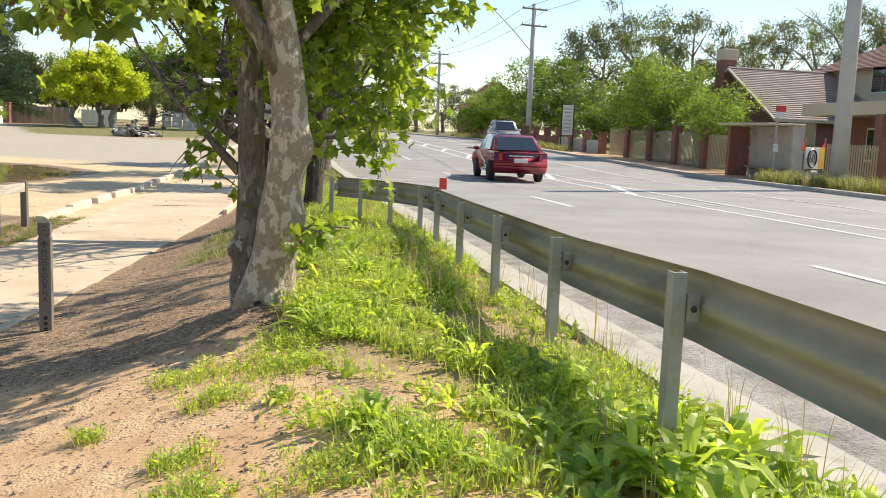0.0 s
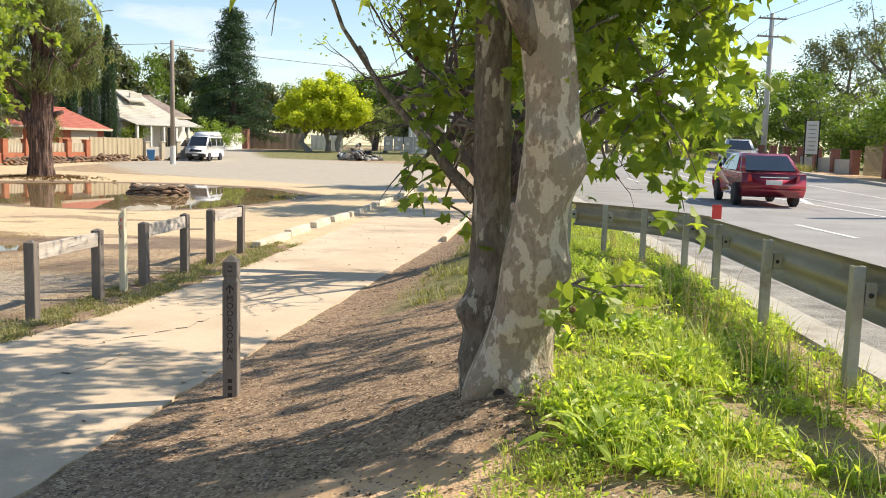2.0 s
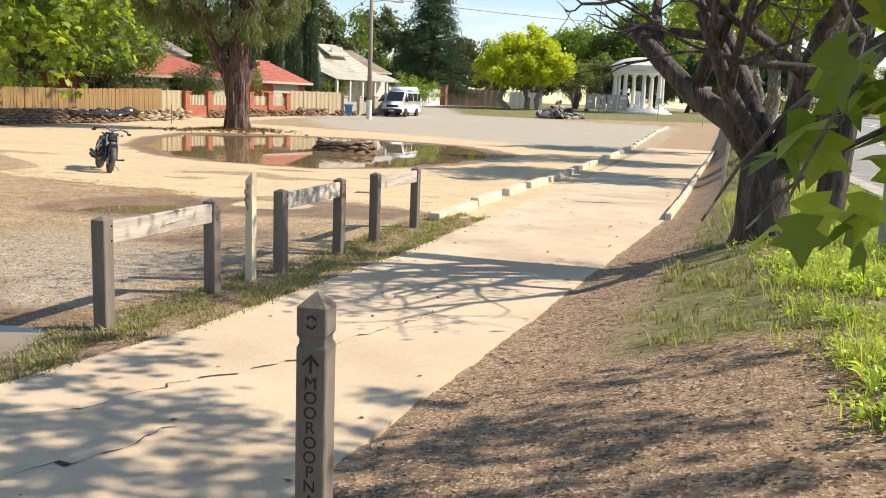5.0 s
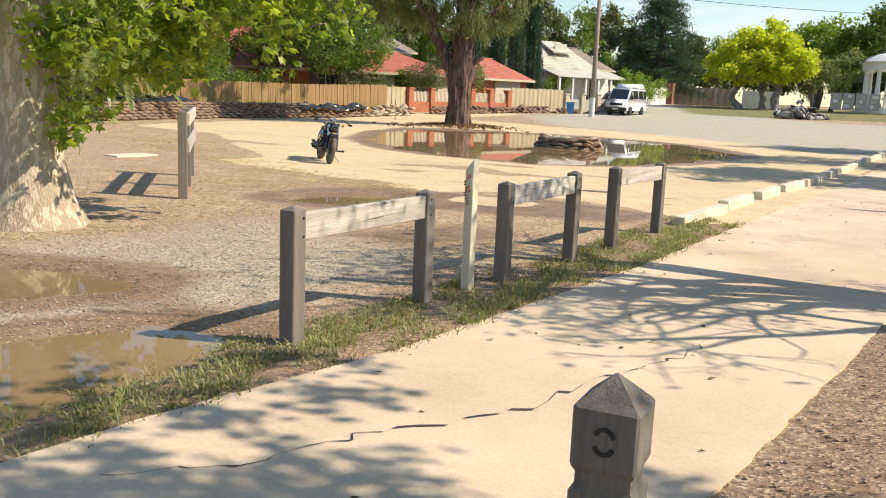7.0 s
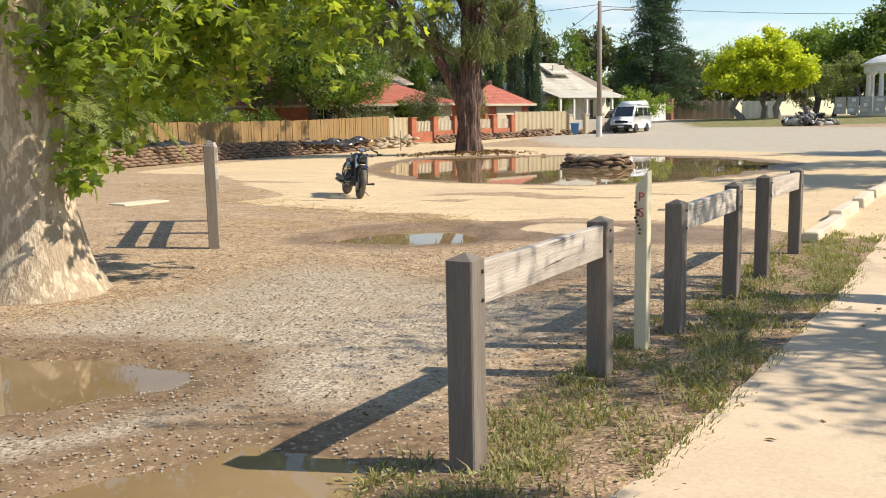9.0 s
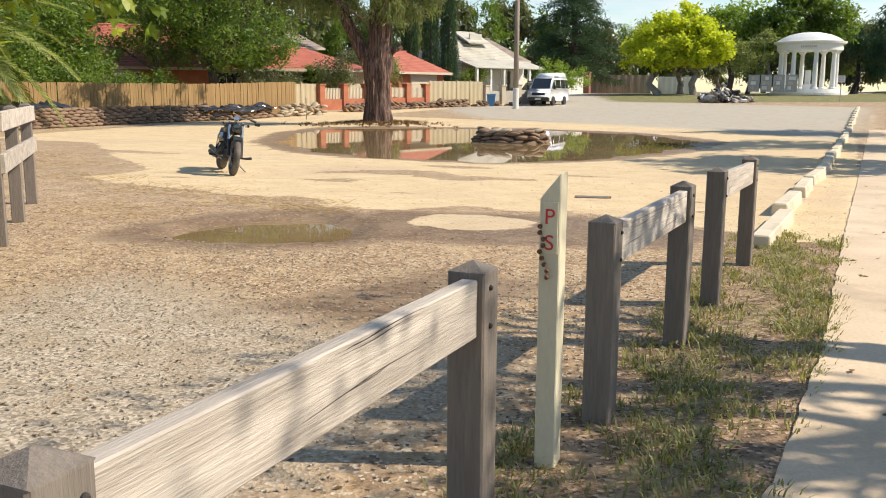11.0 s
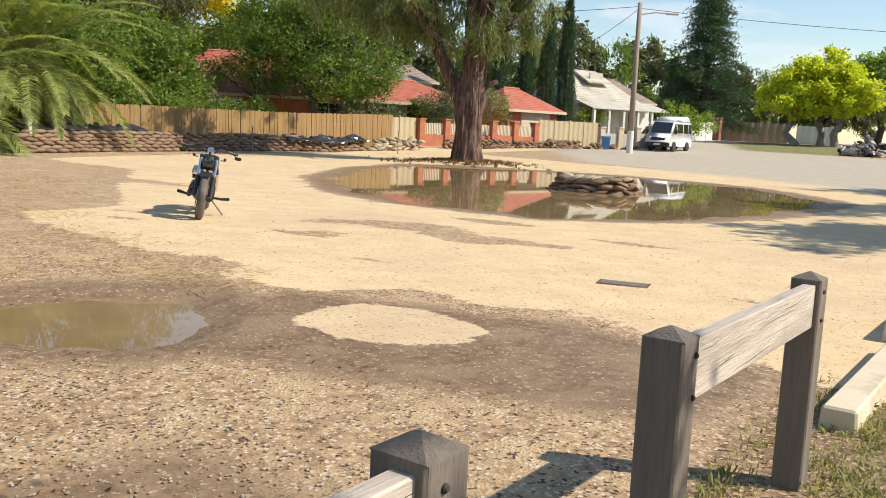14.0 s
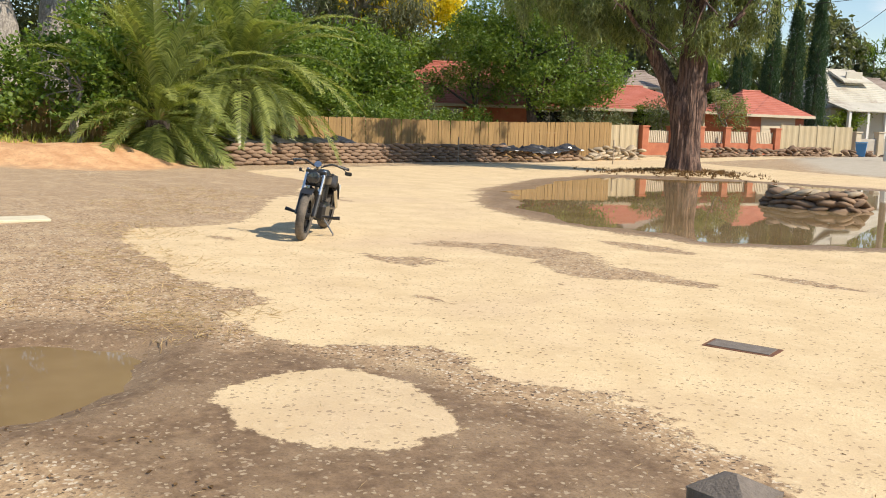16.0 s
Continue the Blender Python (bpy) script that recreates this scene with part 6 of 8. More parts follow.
def sandbag_ring():
    rng = np.random.default_rng(9)
    w = thing("sandbag_ring", "ring of wet sandbags stacked round a drain in the puddle", "sandbags", pose(-12.75, 34.9, -0.68))
    meshes = []
    for k in range(3):
        m = bag_mesh(90 + k)
        m.materials.append(MAT["bag_pale"] if k == 0 else MAT["bag"])
        meshes.append(m)
    for r in range(4):
        n = 17 - r
        for i in range(n):
            a = 2 * math.pi * (i + 0.5 * (r % 2)) / n + rng.normal(0, 0.04)
            q = 0.86 - 0.05 * r
            ob = new("sandbag", meshes[0 if r == 3 and rng.random() < 0.4 else 1 + int(rng.integers(0, 2))])
            ob.parent = w
            ob.matrix_basis = pose(math.cos(a) * q * 1.2, math.sin(a) * q * 0.85, 0.04 + 0.10 * r + rng.normal(0, 0.018), rng.normal(0, 9), rng.normal(0, 11), math.degrees(a) + 90 + rng.normal(0, 16)) @ Matrix.Diagonal((0.84, 0.95, 0.78, 1))


sandbag_ring()


def plastic_sheet(pts, label, seed, top, back, drop):
    """Sheeting laid over a sandbag wall: up behind it, over its top and down its face, creased all over."""
    rng = np.random.default_rng(seed)
    verts, n, rows = [], 0, 9
    for x, y, a, ln in along(pts, 0.16):
        c, q = math.cos(math.radians(a)), math.sin(math.radians(a))
        lift = 0.06 * math.sin(n * 0.55) + 0.04 * math.sin(n * 1.9 + 1)
        fall = drop * (1 + 0.7 * math.sin(n * 0.31 + seed))
        for k in range(rows):
            t = k / (rows - 1)
            off = back * (0.75 - t * 1.35) if t < 0.75 else -0.24 - 0.05 * (t - 0.75)
            up = top + 0.10 + lift * (1 - t) + 0.18 * (1 - t) ** 2 - (max(0, t - 0.6) / 0.4) * fall
            verts.append((x - q * off + rng.normal(0, 0.015), y + c * off + rng.normal(0, 0.015), gz(x, y) + up + rng.normal(0, 0.025)))
        n += 1
    faces = [(i * rows + k, i * rows + k + 1, (i + 1) * rows + k + 1, (i + 1) * rows + k) for i in range(n - 1) for k in range(rows - 1)]
    tagged(raw("plastic_sheet", verts, faces, MAT["plastic"]), label, "plastic sheet")


plastic_sheet([(-30.5, 30.4), (-31.0, 33.6), (-31.7, 36.4)], "crumpled black plastic sheet over the sandbags", 2, 0.66, 1.1, 0.03)
plastic_sheet([(-31.2, 43.6), (-31.0, 44.6), (-30.3, 48.4)], "torn black plastic sheet over the sandbags", 3, 0.42, 0.55, 0.10)


def gable_house(name, label, m, size, eave, ridge, wall, roof, over=0.45, hip=0.0, openings=(), fascia=None):
    """A house on a rectangle, ridge along its x; hip: how far the ridge stops short of each end. Openings: (side, along, sill, width, height, kind)."""
    h = thing(name, label, "house", m)
    lx, ly = size
    bm = BM()
    out = [(-ly / 2, -0.4), (ly / 2, -0.4), (ly / 2, eave), (0, ridge - 0.08) if not hip else (0, eave), (-ly / 2, eave)]
    loft(bm, [[Vector((s * lx / 2, y, z)) for y, z in out] for s in (-1, 1)])
    part("wall", bm, wall, h)
    X, Y = lx / 2 + over, ly / 2 + over
    drop = eave - over * (ridge - eave) / (ly / 2)
    rx = X - hip if hip else X
    courses = max(8, int(ly / 0.34))
    rf = None
    for sgn in (-1, 1):
        bm = BM()
        for k in range(courses):
            t0, t1 = k / courses, (k + 1) / courses
            f = lambda t, lift: [Vector((sx * (X + (rx - X) * t), sgn * Y * (1 - t), drop + (ridge - drop) * t + lift)) for sx in (-1, 1)]
            a, b, c = f(t0, 0.05), f(t1, 0.012), f(t0, -0.02)
            q = ([bm.verts.new(c[0]), bm.verts.new(c[1])] if k == 0 else [q[4], q[5]]) + [bm.verts.new(p) for p in (a[1], a[0], b[0], b[1])]
            bm.faces.new((q[0], q[1], q[2], q[3]))
            bm.faces.new((q[3], q[2], q[5], q[4]))
        rf = part("roof_slope", bm, roof, h)
    if hip:
        for sgn in (-1, 1):
            bm = BM()
            nc = courses
            for k in range(nc):
                t0, t1 = k / nc, (k + 1) / nc
                f = lambda t, lift: [Vector((sgn * (X + (rx - X) * t), sy * Y * (1 - t), drop + (ridge - drop) * t + lift)) for sy in (-1, 1)]
                a, b, c = f(t0, 0.05), f(t1, 0.012), f(t0, -0.02)
                q = ([bm.verts.new(c[0]), bm.verts.new(c[1])] if k == 0 else [q[4], q[5]]) + [bm.verts.new(p) for p in (a[1], a[0], b[0], b[1])]
                bm.faces.new((q[0], q[1], q[2], q[3]))
                bm.faces.new((q[3], q[2], q[5], q[4]))
            part("roof_slope", bm, roof, h)
    bm = BM()
    tube(bm, [(-rx, 0, ridge + 0.03), (rx, 0, ridge + 0.03)], 0.09, 6)
    part("ridge_cap", bm, roof, h)
    for sy in (-1, 1):
        bm = BM()
        box(bm, (2 * X, 0.05, 0.16), (0, sy * (Y + 0.02), drop - 0.04), 0.004)
        part("gutter", bm, fascia or MAT["wall_cream"], h)
    if not hip:
        for sx in (-1, 1):
            for sy in (-1, 1):
                bm = BM()
                tube(bm, [(sx * (X + 0.01), sy * Y, drop), (sx * (X + 0.01), 0, ridge)], 0.07, 4)
                part("barge_board", bm, fascia or MAT["wall_cream"], h)
    for side, u, sill, w, ht, kind in openings:
        base = {"s": pose(u, -ly / 2, 0), "n": pose(u, ly / 2, 0, 0, 0, 180), "e": pose(lx / 2, u, 0, 0, 0, 90), "w": pose(-lx / 2, u, 0, 0, 0, -90)}[side]
        bm = BM()
        box(bm, (w + 0.12, 0.06, ht + 0.12), (0, -0.01, sill + ht / 2), 0.01, base)
        fr = part("window" if kind != "door" else "door", bm, MAT["wall_white"] if kind != "roller" else MAT["wall_cream"], h)
        if kind == "roller":
            for k in range(int(ht / 0.25)):
                bm = BM()
                box(bm, (w, 0.02, 0.23), (0, -0.05, sill + 0.125 + 0.25 * k), 0.006, base)
                part("panel", bm, MAT["wall_cream"], fr)
        else:
            for s in (-1, 1):
                bm = BM()
                box(bm, (w / 2 - 0.04, 0.012, ht - 0.04), (s * w / 4, -0.046, sill + ht / 2), 0, base)
                part("pane", bm, MAT["glass"], fr)
    return h


gable_house("house", "low brick house with a red tiled roof behind the trees", pose(-44.0, 56.0, gz(-44, 56), 0, 0, 50), (15, 9), 2.6, 5.0, MAT["brick"], MAT["red_tile"], 0.5, 4.2, [("s", -3, 0.9, 1.8, 1.2, "win"), ("s", 3, 0.9, 1.8, 1.2, "win")])
gable_house("house", "small red-roofed house behind the brick fence", pose(-38.6, 62.0, gz(-38, 62), 0, 0, 62), (8, 7), 2.4, 3.7, MAT["wall_cream"], MAT["red_tile"], 0.5, 3.0, [("s", 0, 0.8, 1.6, 1.2, "win")])
gable_house("house", "orange brick garage wing with a cream roller door and red tiles", pose(-33.4, 68.6, gz(-33.4, 68.6), 0, 0, 72), (4.6, 4.6), 2.35, 3.6, MAT["brick"], MAT["red_tile"], 0.45, 2.0, [("s", 0.2, 0.0, 2.6, 2.0, "roller")])


def white_house():
    m = pose(-33.2, 80.0, gz(-33.2, 80.0), 0, 0, 66)
    h = gable_house("house", "white house with a faded cream iron roof and shady verandah", m, (7, 7.4), 2.7, 5.3, MAT["wall_white"], MAT["iron"], 0.3, 2.4, [("s", -2.0, 0.5, 1.5, 1.7, "win"), ("s", 1.6, 0.5, 1.5, 1.7, "win"), ("e", 0, 0.6, 1.6, 1.6, "win")])
    bm = BM()
    loft(bm, [[Vector((s * 4.0, -3.8, 2.95)), Vector((s * 4.0, -5.8, 2.35)), Vector((s * 4.0, -5.8, 2.28)), Vector((s * 4.0, -3.8, 2.85))] for s in (-1, 1)])
    part("verandah_roof", bm, MAT["iron"], h)
    for k in range(6):
        bm = BM()
        box(bm, (0.22, 0.22, 2.5), (-3.7 + 1.48 * k, -5.6, 1.08), 0.02)
        part("verandah_post", bm, MAT["wall_white"], h)
    bm = BM()
    box(bm, (1.4, 0.1, 0.9), (0, -1.6, 4.7), 0.02)
    loft(bm, [[Vector((s, -0.4, 5.3)), Vector((s * 1.05, -2.1, 4.45)), Vector((s * 1.05, -2.1, 4.35)), Vector((s, -0.4, 5.1))] for s in (-1.2, 1.2)])
    part("dormer", bm, MAT["iron"], h)


white_house()
gable_house("house", "tall white house glimpsed between the trees", pose(-46, 74, gz(-46, 74), 0, 0, 60), (3.2, 3.2), 4.4, 5.4, MAT["wall_white"], MAT["grey_tile"], 0.4, 1.5, [("s", 0, 2.6, 1.4, 1.4, "win")])
gable_house("house", "grey-roofed house behind the white house", pose(-38.0, 97, gz(-38.0, 97), 0, 0, 60), (6, 6), 3.4, 5.3, MAT["wall_white"], MAT["grey_tile"], 0.5, 2.6, [("s", 0, 0.8, 1.6, 1.2, "win")])


def brick_fence():
    pts = [(-31.4, 54.6), (-29.1, 64.0)]
    f = thing("brick_fence", "orange brick fence with piers and cream infill panels", "fence", pose(*pts[0], 0))
    o = Vector((*pts[0], 0))
    d = (Vector(pts[1]) - Vector(pts[0]))
    a = math.degrees(math.atan2(d.y, d.x))
    n = 5
    for k in range(n + 1):
        p = Vector(pts[0]) + d * k / n
        z = gz(*p)
        bm = BM()
        box(bm, (0.42, 0.42, 1.65), (0, 0, 0.62), 0.01)
        box(bm, (0.5, 0.5, 0.08), (0, 0, 1.48), 0.01)
        pier = part("pier", bm, MAT["brick"], f)
        pier.matrix_basis = pose(p.x - o.x, p.y - o.y, z, 0, 0, a)
        if k < n:
            q = Vector(pts[0]) + d * (k + 0.5) / n
            ln = d.length / n - 0.42
            bm = BM()
            box(bm, (ln, 0.22, 0.85), (0, 0, 0.2), 0.008)
            w = part("low_wall", bm, MAT["brick"], f)
            w.matrix_basis = pose(q.x - o.x, q.y - o.y, gz(*q), 0, 0, a)
            for j in range(12):
                bm = BM()
                box(bm, (ln / 18, 0.03, 0.62), (ln * ((j + 0.5) / 12 - 0.5), 0, 0.95), 0.004)
                part("slat", bm, MAT["wall_cream"], w)


brick_fence()


def sheet_fence(name, label, pts, height, material, step=0.8, posts=True):
    """Ribbed steel sheets between posts."""
    f = thing(name, label, "fence", pose(*pts[0], 0))
    o = Vector((*pts[0], 0))
    for x, y, a, ln in along(pts, step):
        bm = BM()
        n = 12
        top = [Vector((ln * (k / n - 0.5), 0.018 * (1 if (k // 2) % 2 else -1), 0)) for k in range(n + 1)]
        loft(bm, [[p + Vector((0, 0, -0.1)) for p in top] + [p + Vector((0, 0.008, -0.1)) for p in reversed(top)], [p + Vector((0, 0, height)) for p in top] + [p + Vector((0, 0.008, height)) for p in reversed(top)]])
        s = part("sheet", bm, material, f)
        s.matrix_basis = pose(x - o.x, y - o.y, gz(x, y), 0, 0, a)
        if posts:
            bm = BM()
            box(bm, (0.07, 0.07, height + 0.15), (-ln / 2, 0, height / 2), 0.006)
            p = part("fence_post", bm, material, f)
            p.matrix_basis = pose(x - o.x, y - o.y, gz(x, y), 0, 0, a)


sheet_fence("steel_gate_fence", "olive-cream steel sheet fence beside the palings", [(-31.9, 51.8), (-31.5, 54.3)], 1.55, MAT["colorbond"], 1.25)
sheet_fence("steel_fence", "cream steel sheet fence by the garage", [(-29.0, 64.4), (-27.4, 70.0)], 1.7, MAT["colorbond"], 1.4)


def pier_fence():
    pts = [(-27.3, 70.4), (-25.9, 73.4), (-24.6, 76.4)]
    f = thing("pier_fence", "cream masonry pier fence with grey panels", "fence", pose(*pts[0], 0))
    o = Vector((*pts[0], 0))
    for x, y, a, ln in along(pts, 1.65):
        bm = BM()
        box(bm, (0.4, 0.4, 1.5), (-ln / 2, 0, 0.62), 0.015)
        box(bm, (0.5, 0.5, 0.09), (-ln / 2, 0, 1.4), 0.01)
        p = part("pier", bm, MAT["wall_cream"], f)
        p.matrix_basis = pose(x - o.x, y - o.y, gz(x, y), 0, 0, a)
        bm = BM()
        box(bm, (ln - 0.4, 0.1, 1.05), (0, 0, 0.5), 0.01)
        q = part("panel", bm, MAT["concrete"], f)
        q.matrix_basis = pose(x - o.x, y - o.y, gz(x, y), 0, 0, a)


pier_fence()
sheet_fence("white_fence", "pale picket-like fence past the van", [(-28.6, 93.0), (-28.0, 99.5)], 1.7, MAT["wall_white"], 1.6)
sheet_fence("grey_fence", "long weathered grey fence behind the elms", [(-28.6, 104), (-22.5, 106.5)], 1.9, MAT["pole_wood"], 2.0)
sheet_fence("white_fence", "low white park fence behind the elms", [(-22.2, 109), (-18.5, 110)], 1.8, MAT["wall_white"], 2.4)
bm = BM()
box(bm, (0.8, 0.8, 2.3), (0, 0, 0.9), 0.03)
box(bm, (0.95, 0.95, 0.15), (0, 0, 2.1), 0.03)
gp = thing("gate_pier", "red brick gate pier at the end of the white fence", "pier", pose(-28.2, 101.5, gz(-28.2, 101.5)))
part("pier", bm, MAT["dark_brick"], gp)


def rotunda():
    x, y = -6.9, 100.0
    r = thing("rotunda", "round white columned memorial rotunda with a domed roof", "rotunda", pose(x, y, gz(x, y) - 0.05))
    for k, (rad, z) in enumerate(((3.5, 0.18), (3.2, 0.36), (2.95, 0.54))):
        bm = BM()
        lathe(bm, [(rad, z - 0.18), (rad, z)], 40)
        part("step", bm, MAT["marble"], r)
    for k in range(8):
        a = 2 * math.pi * (k + 0.35) / 8
        bm = BM()
        lathe(bm, [(0.32, 0.54), (0.32, 0.68), (0.23, 0.72), (0.21, 2.2), (0.18, 3.75), (0.26, 3.8), (0.36, 3.92), (0.36, 4.0)], 16, pose(2.45 * math.cos(a), 2.45 * math.sin(a), 0))
        part("column", bm, MAT["marble"], r, smooth=False)
    bm = BM()
    lathe(bm, [(2.05, 4.0), (2.85, 4.0), (2.85, 4.5), (3.1, 4.6), (3.15, 4.78), (2.9, 4.82), (2.5, 5.1), (1.8, 5.42), (0.9, 5.62), (0.05, 5.68)], 48)
    part("roof", bm, MAT["marble"], r, smooth=False)
    bm = BM()
    box(bm, (0.8, 0.8, 0.5), (0, 0, 0.75), 0.03)
    box(bm, (0.5, 0.5, 1.3), (0, 0, 1.6), 0.05)
    part("monument", bm, MAT["marble"], r)
    bm = BM()
    for k in range(9):
        box(bm, (0.09, 0.02, 0.16), (-0.6 + 0.15 * k, -2.86, 4.27), 0)
    part("inscription", bm, MAT["concrete"], r)


rotunda()


def rubble():
    rng = np.random.default_rng(12)
    x, y = -11.9, 79.5
    r = thing("rubbish_heap", "heap of flood-ruined rubbish in grey, white and black", "rubbish heap", pose(x, y, gz(x, y)))
    mats = [MAT["wall_white"], MAT["concrete"], MAT["plastic"], MAT["pole_wood"], MAT["galv"], MAT["cut"]]
    for k in range(120):
        a, q = rng.uniform(0, 6.28), rng.uniform(0, 1) ** 0.6
        hx, hy = 1.9 * q * math.cos(a), 1.1 * q * math.sin(a)
        top = 1.35 * (1 - q) ** 0.8 + 0.12
        bm = BM()
        s = (rng.uniform(0.15, 0.7), rng.uniform(0.1, 0.5), rng.uniform(0.03, 0.3))
        box(bm, s, (0, 0, 0), min(s) * 0.2)
        o = part("scrap", bm, mats[int(rng.integers(0, 6))], r)
        o.matrix_basis = pose(hx, hy, rng.uniform(0.05, top), rng.uniform(-50, 50), rng.uniform(-50, 50), rng.uniform(0, 180))


rubble()
bm = BM()
info = thing("display_boards", "row of dark picture boards on the park lawn", "display board", pose(-9.6, 95.5, gz(-9.6, 95.5)))
for k in range(4):
    bm = BM()
    box(bm, (0.95, 0.06, 1.5), (-1.6 + 1.05 * k, 0, 1.1), 0.01)
    pn = part("board", bm, MAT["steel"], info)
    for j in range(3):
        bm = BM()
        box(bm, (0.3 + 0.12 * ((j + k) % 3), 0.01, 0.3), (-1.65 + 1.05 * k + 0.1 * (j - 1), -0.036, 0.7 + 0.42 * j), 0)
        part("picture", bm, MAT["wall_white"] if (j + k) % 2 else MAT["concrete"], pn)


def street_pole(name, label, x, y, h, r, material, arms=(), lamp=None, z=None):
    p = thing(name, label, "pole", pose(x, y, gz(x, y) if z is None else z))
    bm = BM()
    tube(bm, [(0, 0, -0.3), (0, 0, h * 0.5), (0, 0, h)], [r * 1.15, r, r * 0.8], 12)
    part("pole", bm, material, p, smooth=True)
    for zz, w, a in arms:
        bm = BM()
        box(bm, (w, 0.1, 0.12), (0, -0.12, zz), 0.01, pose(0, 0, 0, 0, 0, a))
        c = part("crossarm", bm, MAT["pole_wood"], p)
        for s in (-0.45, -0.2, 0.2, 0.45):
            bm = BM()
            lathe(bm, [(0.04, 0.06), (0.05, 0.1), (0.03, 0.2)], 8, pose(0, 0, 0, 0, 0, a) @ pose(s * w, -0.12, zz))
            part("insulator", bm, MAT["wall_white"], c)
    if lamp:
        (dx, dy), z0, z1 = lamp
        bm = BM()
        tube(bm, [(0, 0, z0), (dx * 0.5, dy * 0.5, (z0 + z1) / 2 + 0.1), (dx, dy, z1)], 0.035, 8)
        part("lamp_arm", bm, MAT["galv"], p)
        bm = BM()
        box(bm, (0.7, 0.22, 0.12), (0, 0, 0), 0.04, pose(dx, dy, z1, 0, 0, math.degrees(math.atan2(dy, dx))))
        part("lamp_head", bm, MAT["pole_conc"], p)
    return p


street_pole("power_pole", "leaning-free grey timber power pole with a street lamp", -22.3, 62.6, 8.4, 0.15, MAT["pole_wood"], (), ((1.6, 0.9), 7.75, 7.85))
bm = BM()
band = thing("pole_sign", "white plastic guard wrapped round the foot of the pole", "pole guard", pose(-22.3, 62.6, gz(-22.3, 62.6)))
lathe(bm, [(0.19, 0.0), (0.19, 1.25), (0.17, 1.27)], 12)
part("guard", bm, MAT["wall_white"], band)


def wire(a, b, sag, name="wire"):
    bm = BM()
    a, b = Vector(a), Vector(b)
    tube(bm, [a.lerp(b, t) + Vector((0, 0, -sag * 4 * t * (1 - t))) for t in np.linspace(0, 1, 13)], 0.016, 5)
    tagged(part(name, bm, MAT["tyre"]), "black overhead power wire", "wire", "overhead wires")


wz = gz(-22.3, 62.6)
wire((-22.3, 62.6, wz + 8.1), (-34, 76, 6.0), 0.3)
wire((-22.3, 62.6, wz + 8.2), (-46, 60, 8.4), 0.5)
wire((-22.3, 62.6, wz + 8.1), (10, 85, 8.0), 0.7)

# ---- across the road ----
def iron_fence(pts, label, pier_step=3.2, h=1.45):
    """Brick piers with steel pickets between."""
    f = thing("picket_fence", label, "fence", pose(*pts[0], 0), "brick and steel fences across the road")
    o = Vector((*pts[0], 0))
    for x, y, a, ln in along(pts, pier_step):
        z = gz(x, y)
        bm = BM()
        box(bm, (0.4, 0.4, h + 0.55), (-ln / 2, 0, h / 2), 0.01)
        box(bm, (0.48, 0.48, 0.08), (-ln / 2, 0, h + 0.3), 0.01)
        p = part("pier", bm, MAT["dark_brick"], f)
        p.matrix_basis = pose(x - o.x, y - o.y, z, 0, 0, a)
        bm = BM()
        for zz in (0.2, h - 0.1):
            box(bm, (ln - 0.4, 0.04, 0.04), (0, 0, zz), 0)
        fr = part("rail", bm, MAT["colorbond"], f)
        fr.matrix_basis = pose(x - o.x, y - o.y, z, 0, 0, a)
        n = int((ln - 0.4) / 0.13)
        for k in range(n):
            bm = BM()
            box(bm, (0.045, 0.03, h), ((ln - 0.4) * ((k + 0.5) / n - 0.5), 0, h / 2 + 0.05), 0)
            part("picket", bm, MAT["colorbond"], fr)


iron_fence([(20.4, 16.0), (20.3, 30.5)], "brick piers with pale steel pickets by the bus stop", 3.4)
iron_fence([(20.2, 36.5), (20.0, 52.0)], "brick and grey picket fence behind the shrubs", 3.1, 1.6)


def low_brick_fence():
    pts = [(20.0, 53.0), (19.6, 84.0)]
    f = thing("brick_fence", "low dark brick fence with piers along the footpath", "fence", pose(*pts[0], 0))
    for x, y, a, ln in along(pts, 2.8):
        z = gz(x, y)
        bm = BM()
        box(bm, (0.42, 0.42, 1.6), (-ln / 2, 0, 0.5), 0.01)
        box(bm, (0.5, 0.5, 0.08), (-ln / 2, 0, 1.3), 0.01)
        p = part("pier", bm, MAT["dark_brick"], f)
        p.matrix_basis = pose(x - pts[0][0], y - pts[0][1], z, 0, 0, a)
        bm = BM()
        box(bm, (ln - 0.42, 0.22, 0.9), (0, 0, 0.35), 0.01)
        q = part("low_wall", bm, MAT["dark_brick"] if int(y) % 3 else MAT["concrete"], f)
        q.matrix_basis = pose(x - pts[0][0], y - pts[0][1], z, 0, 0, a)


low_brick_fence()


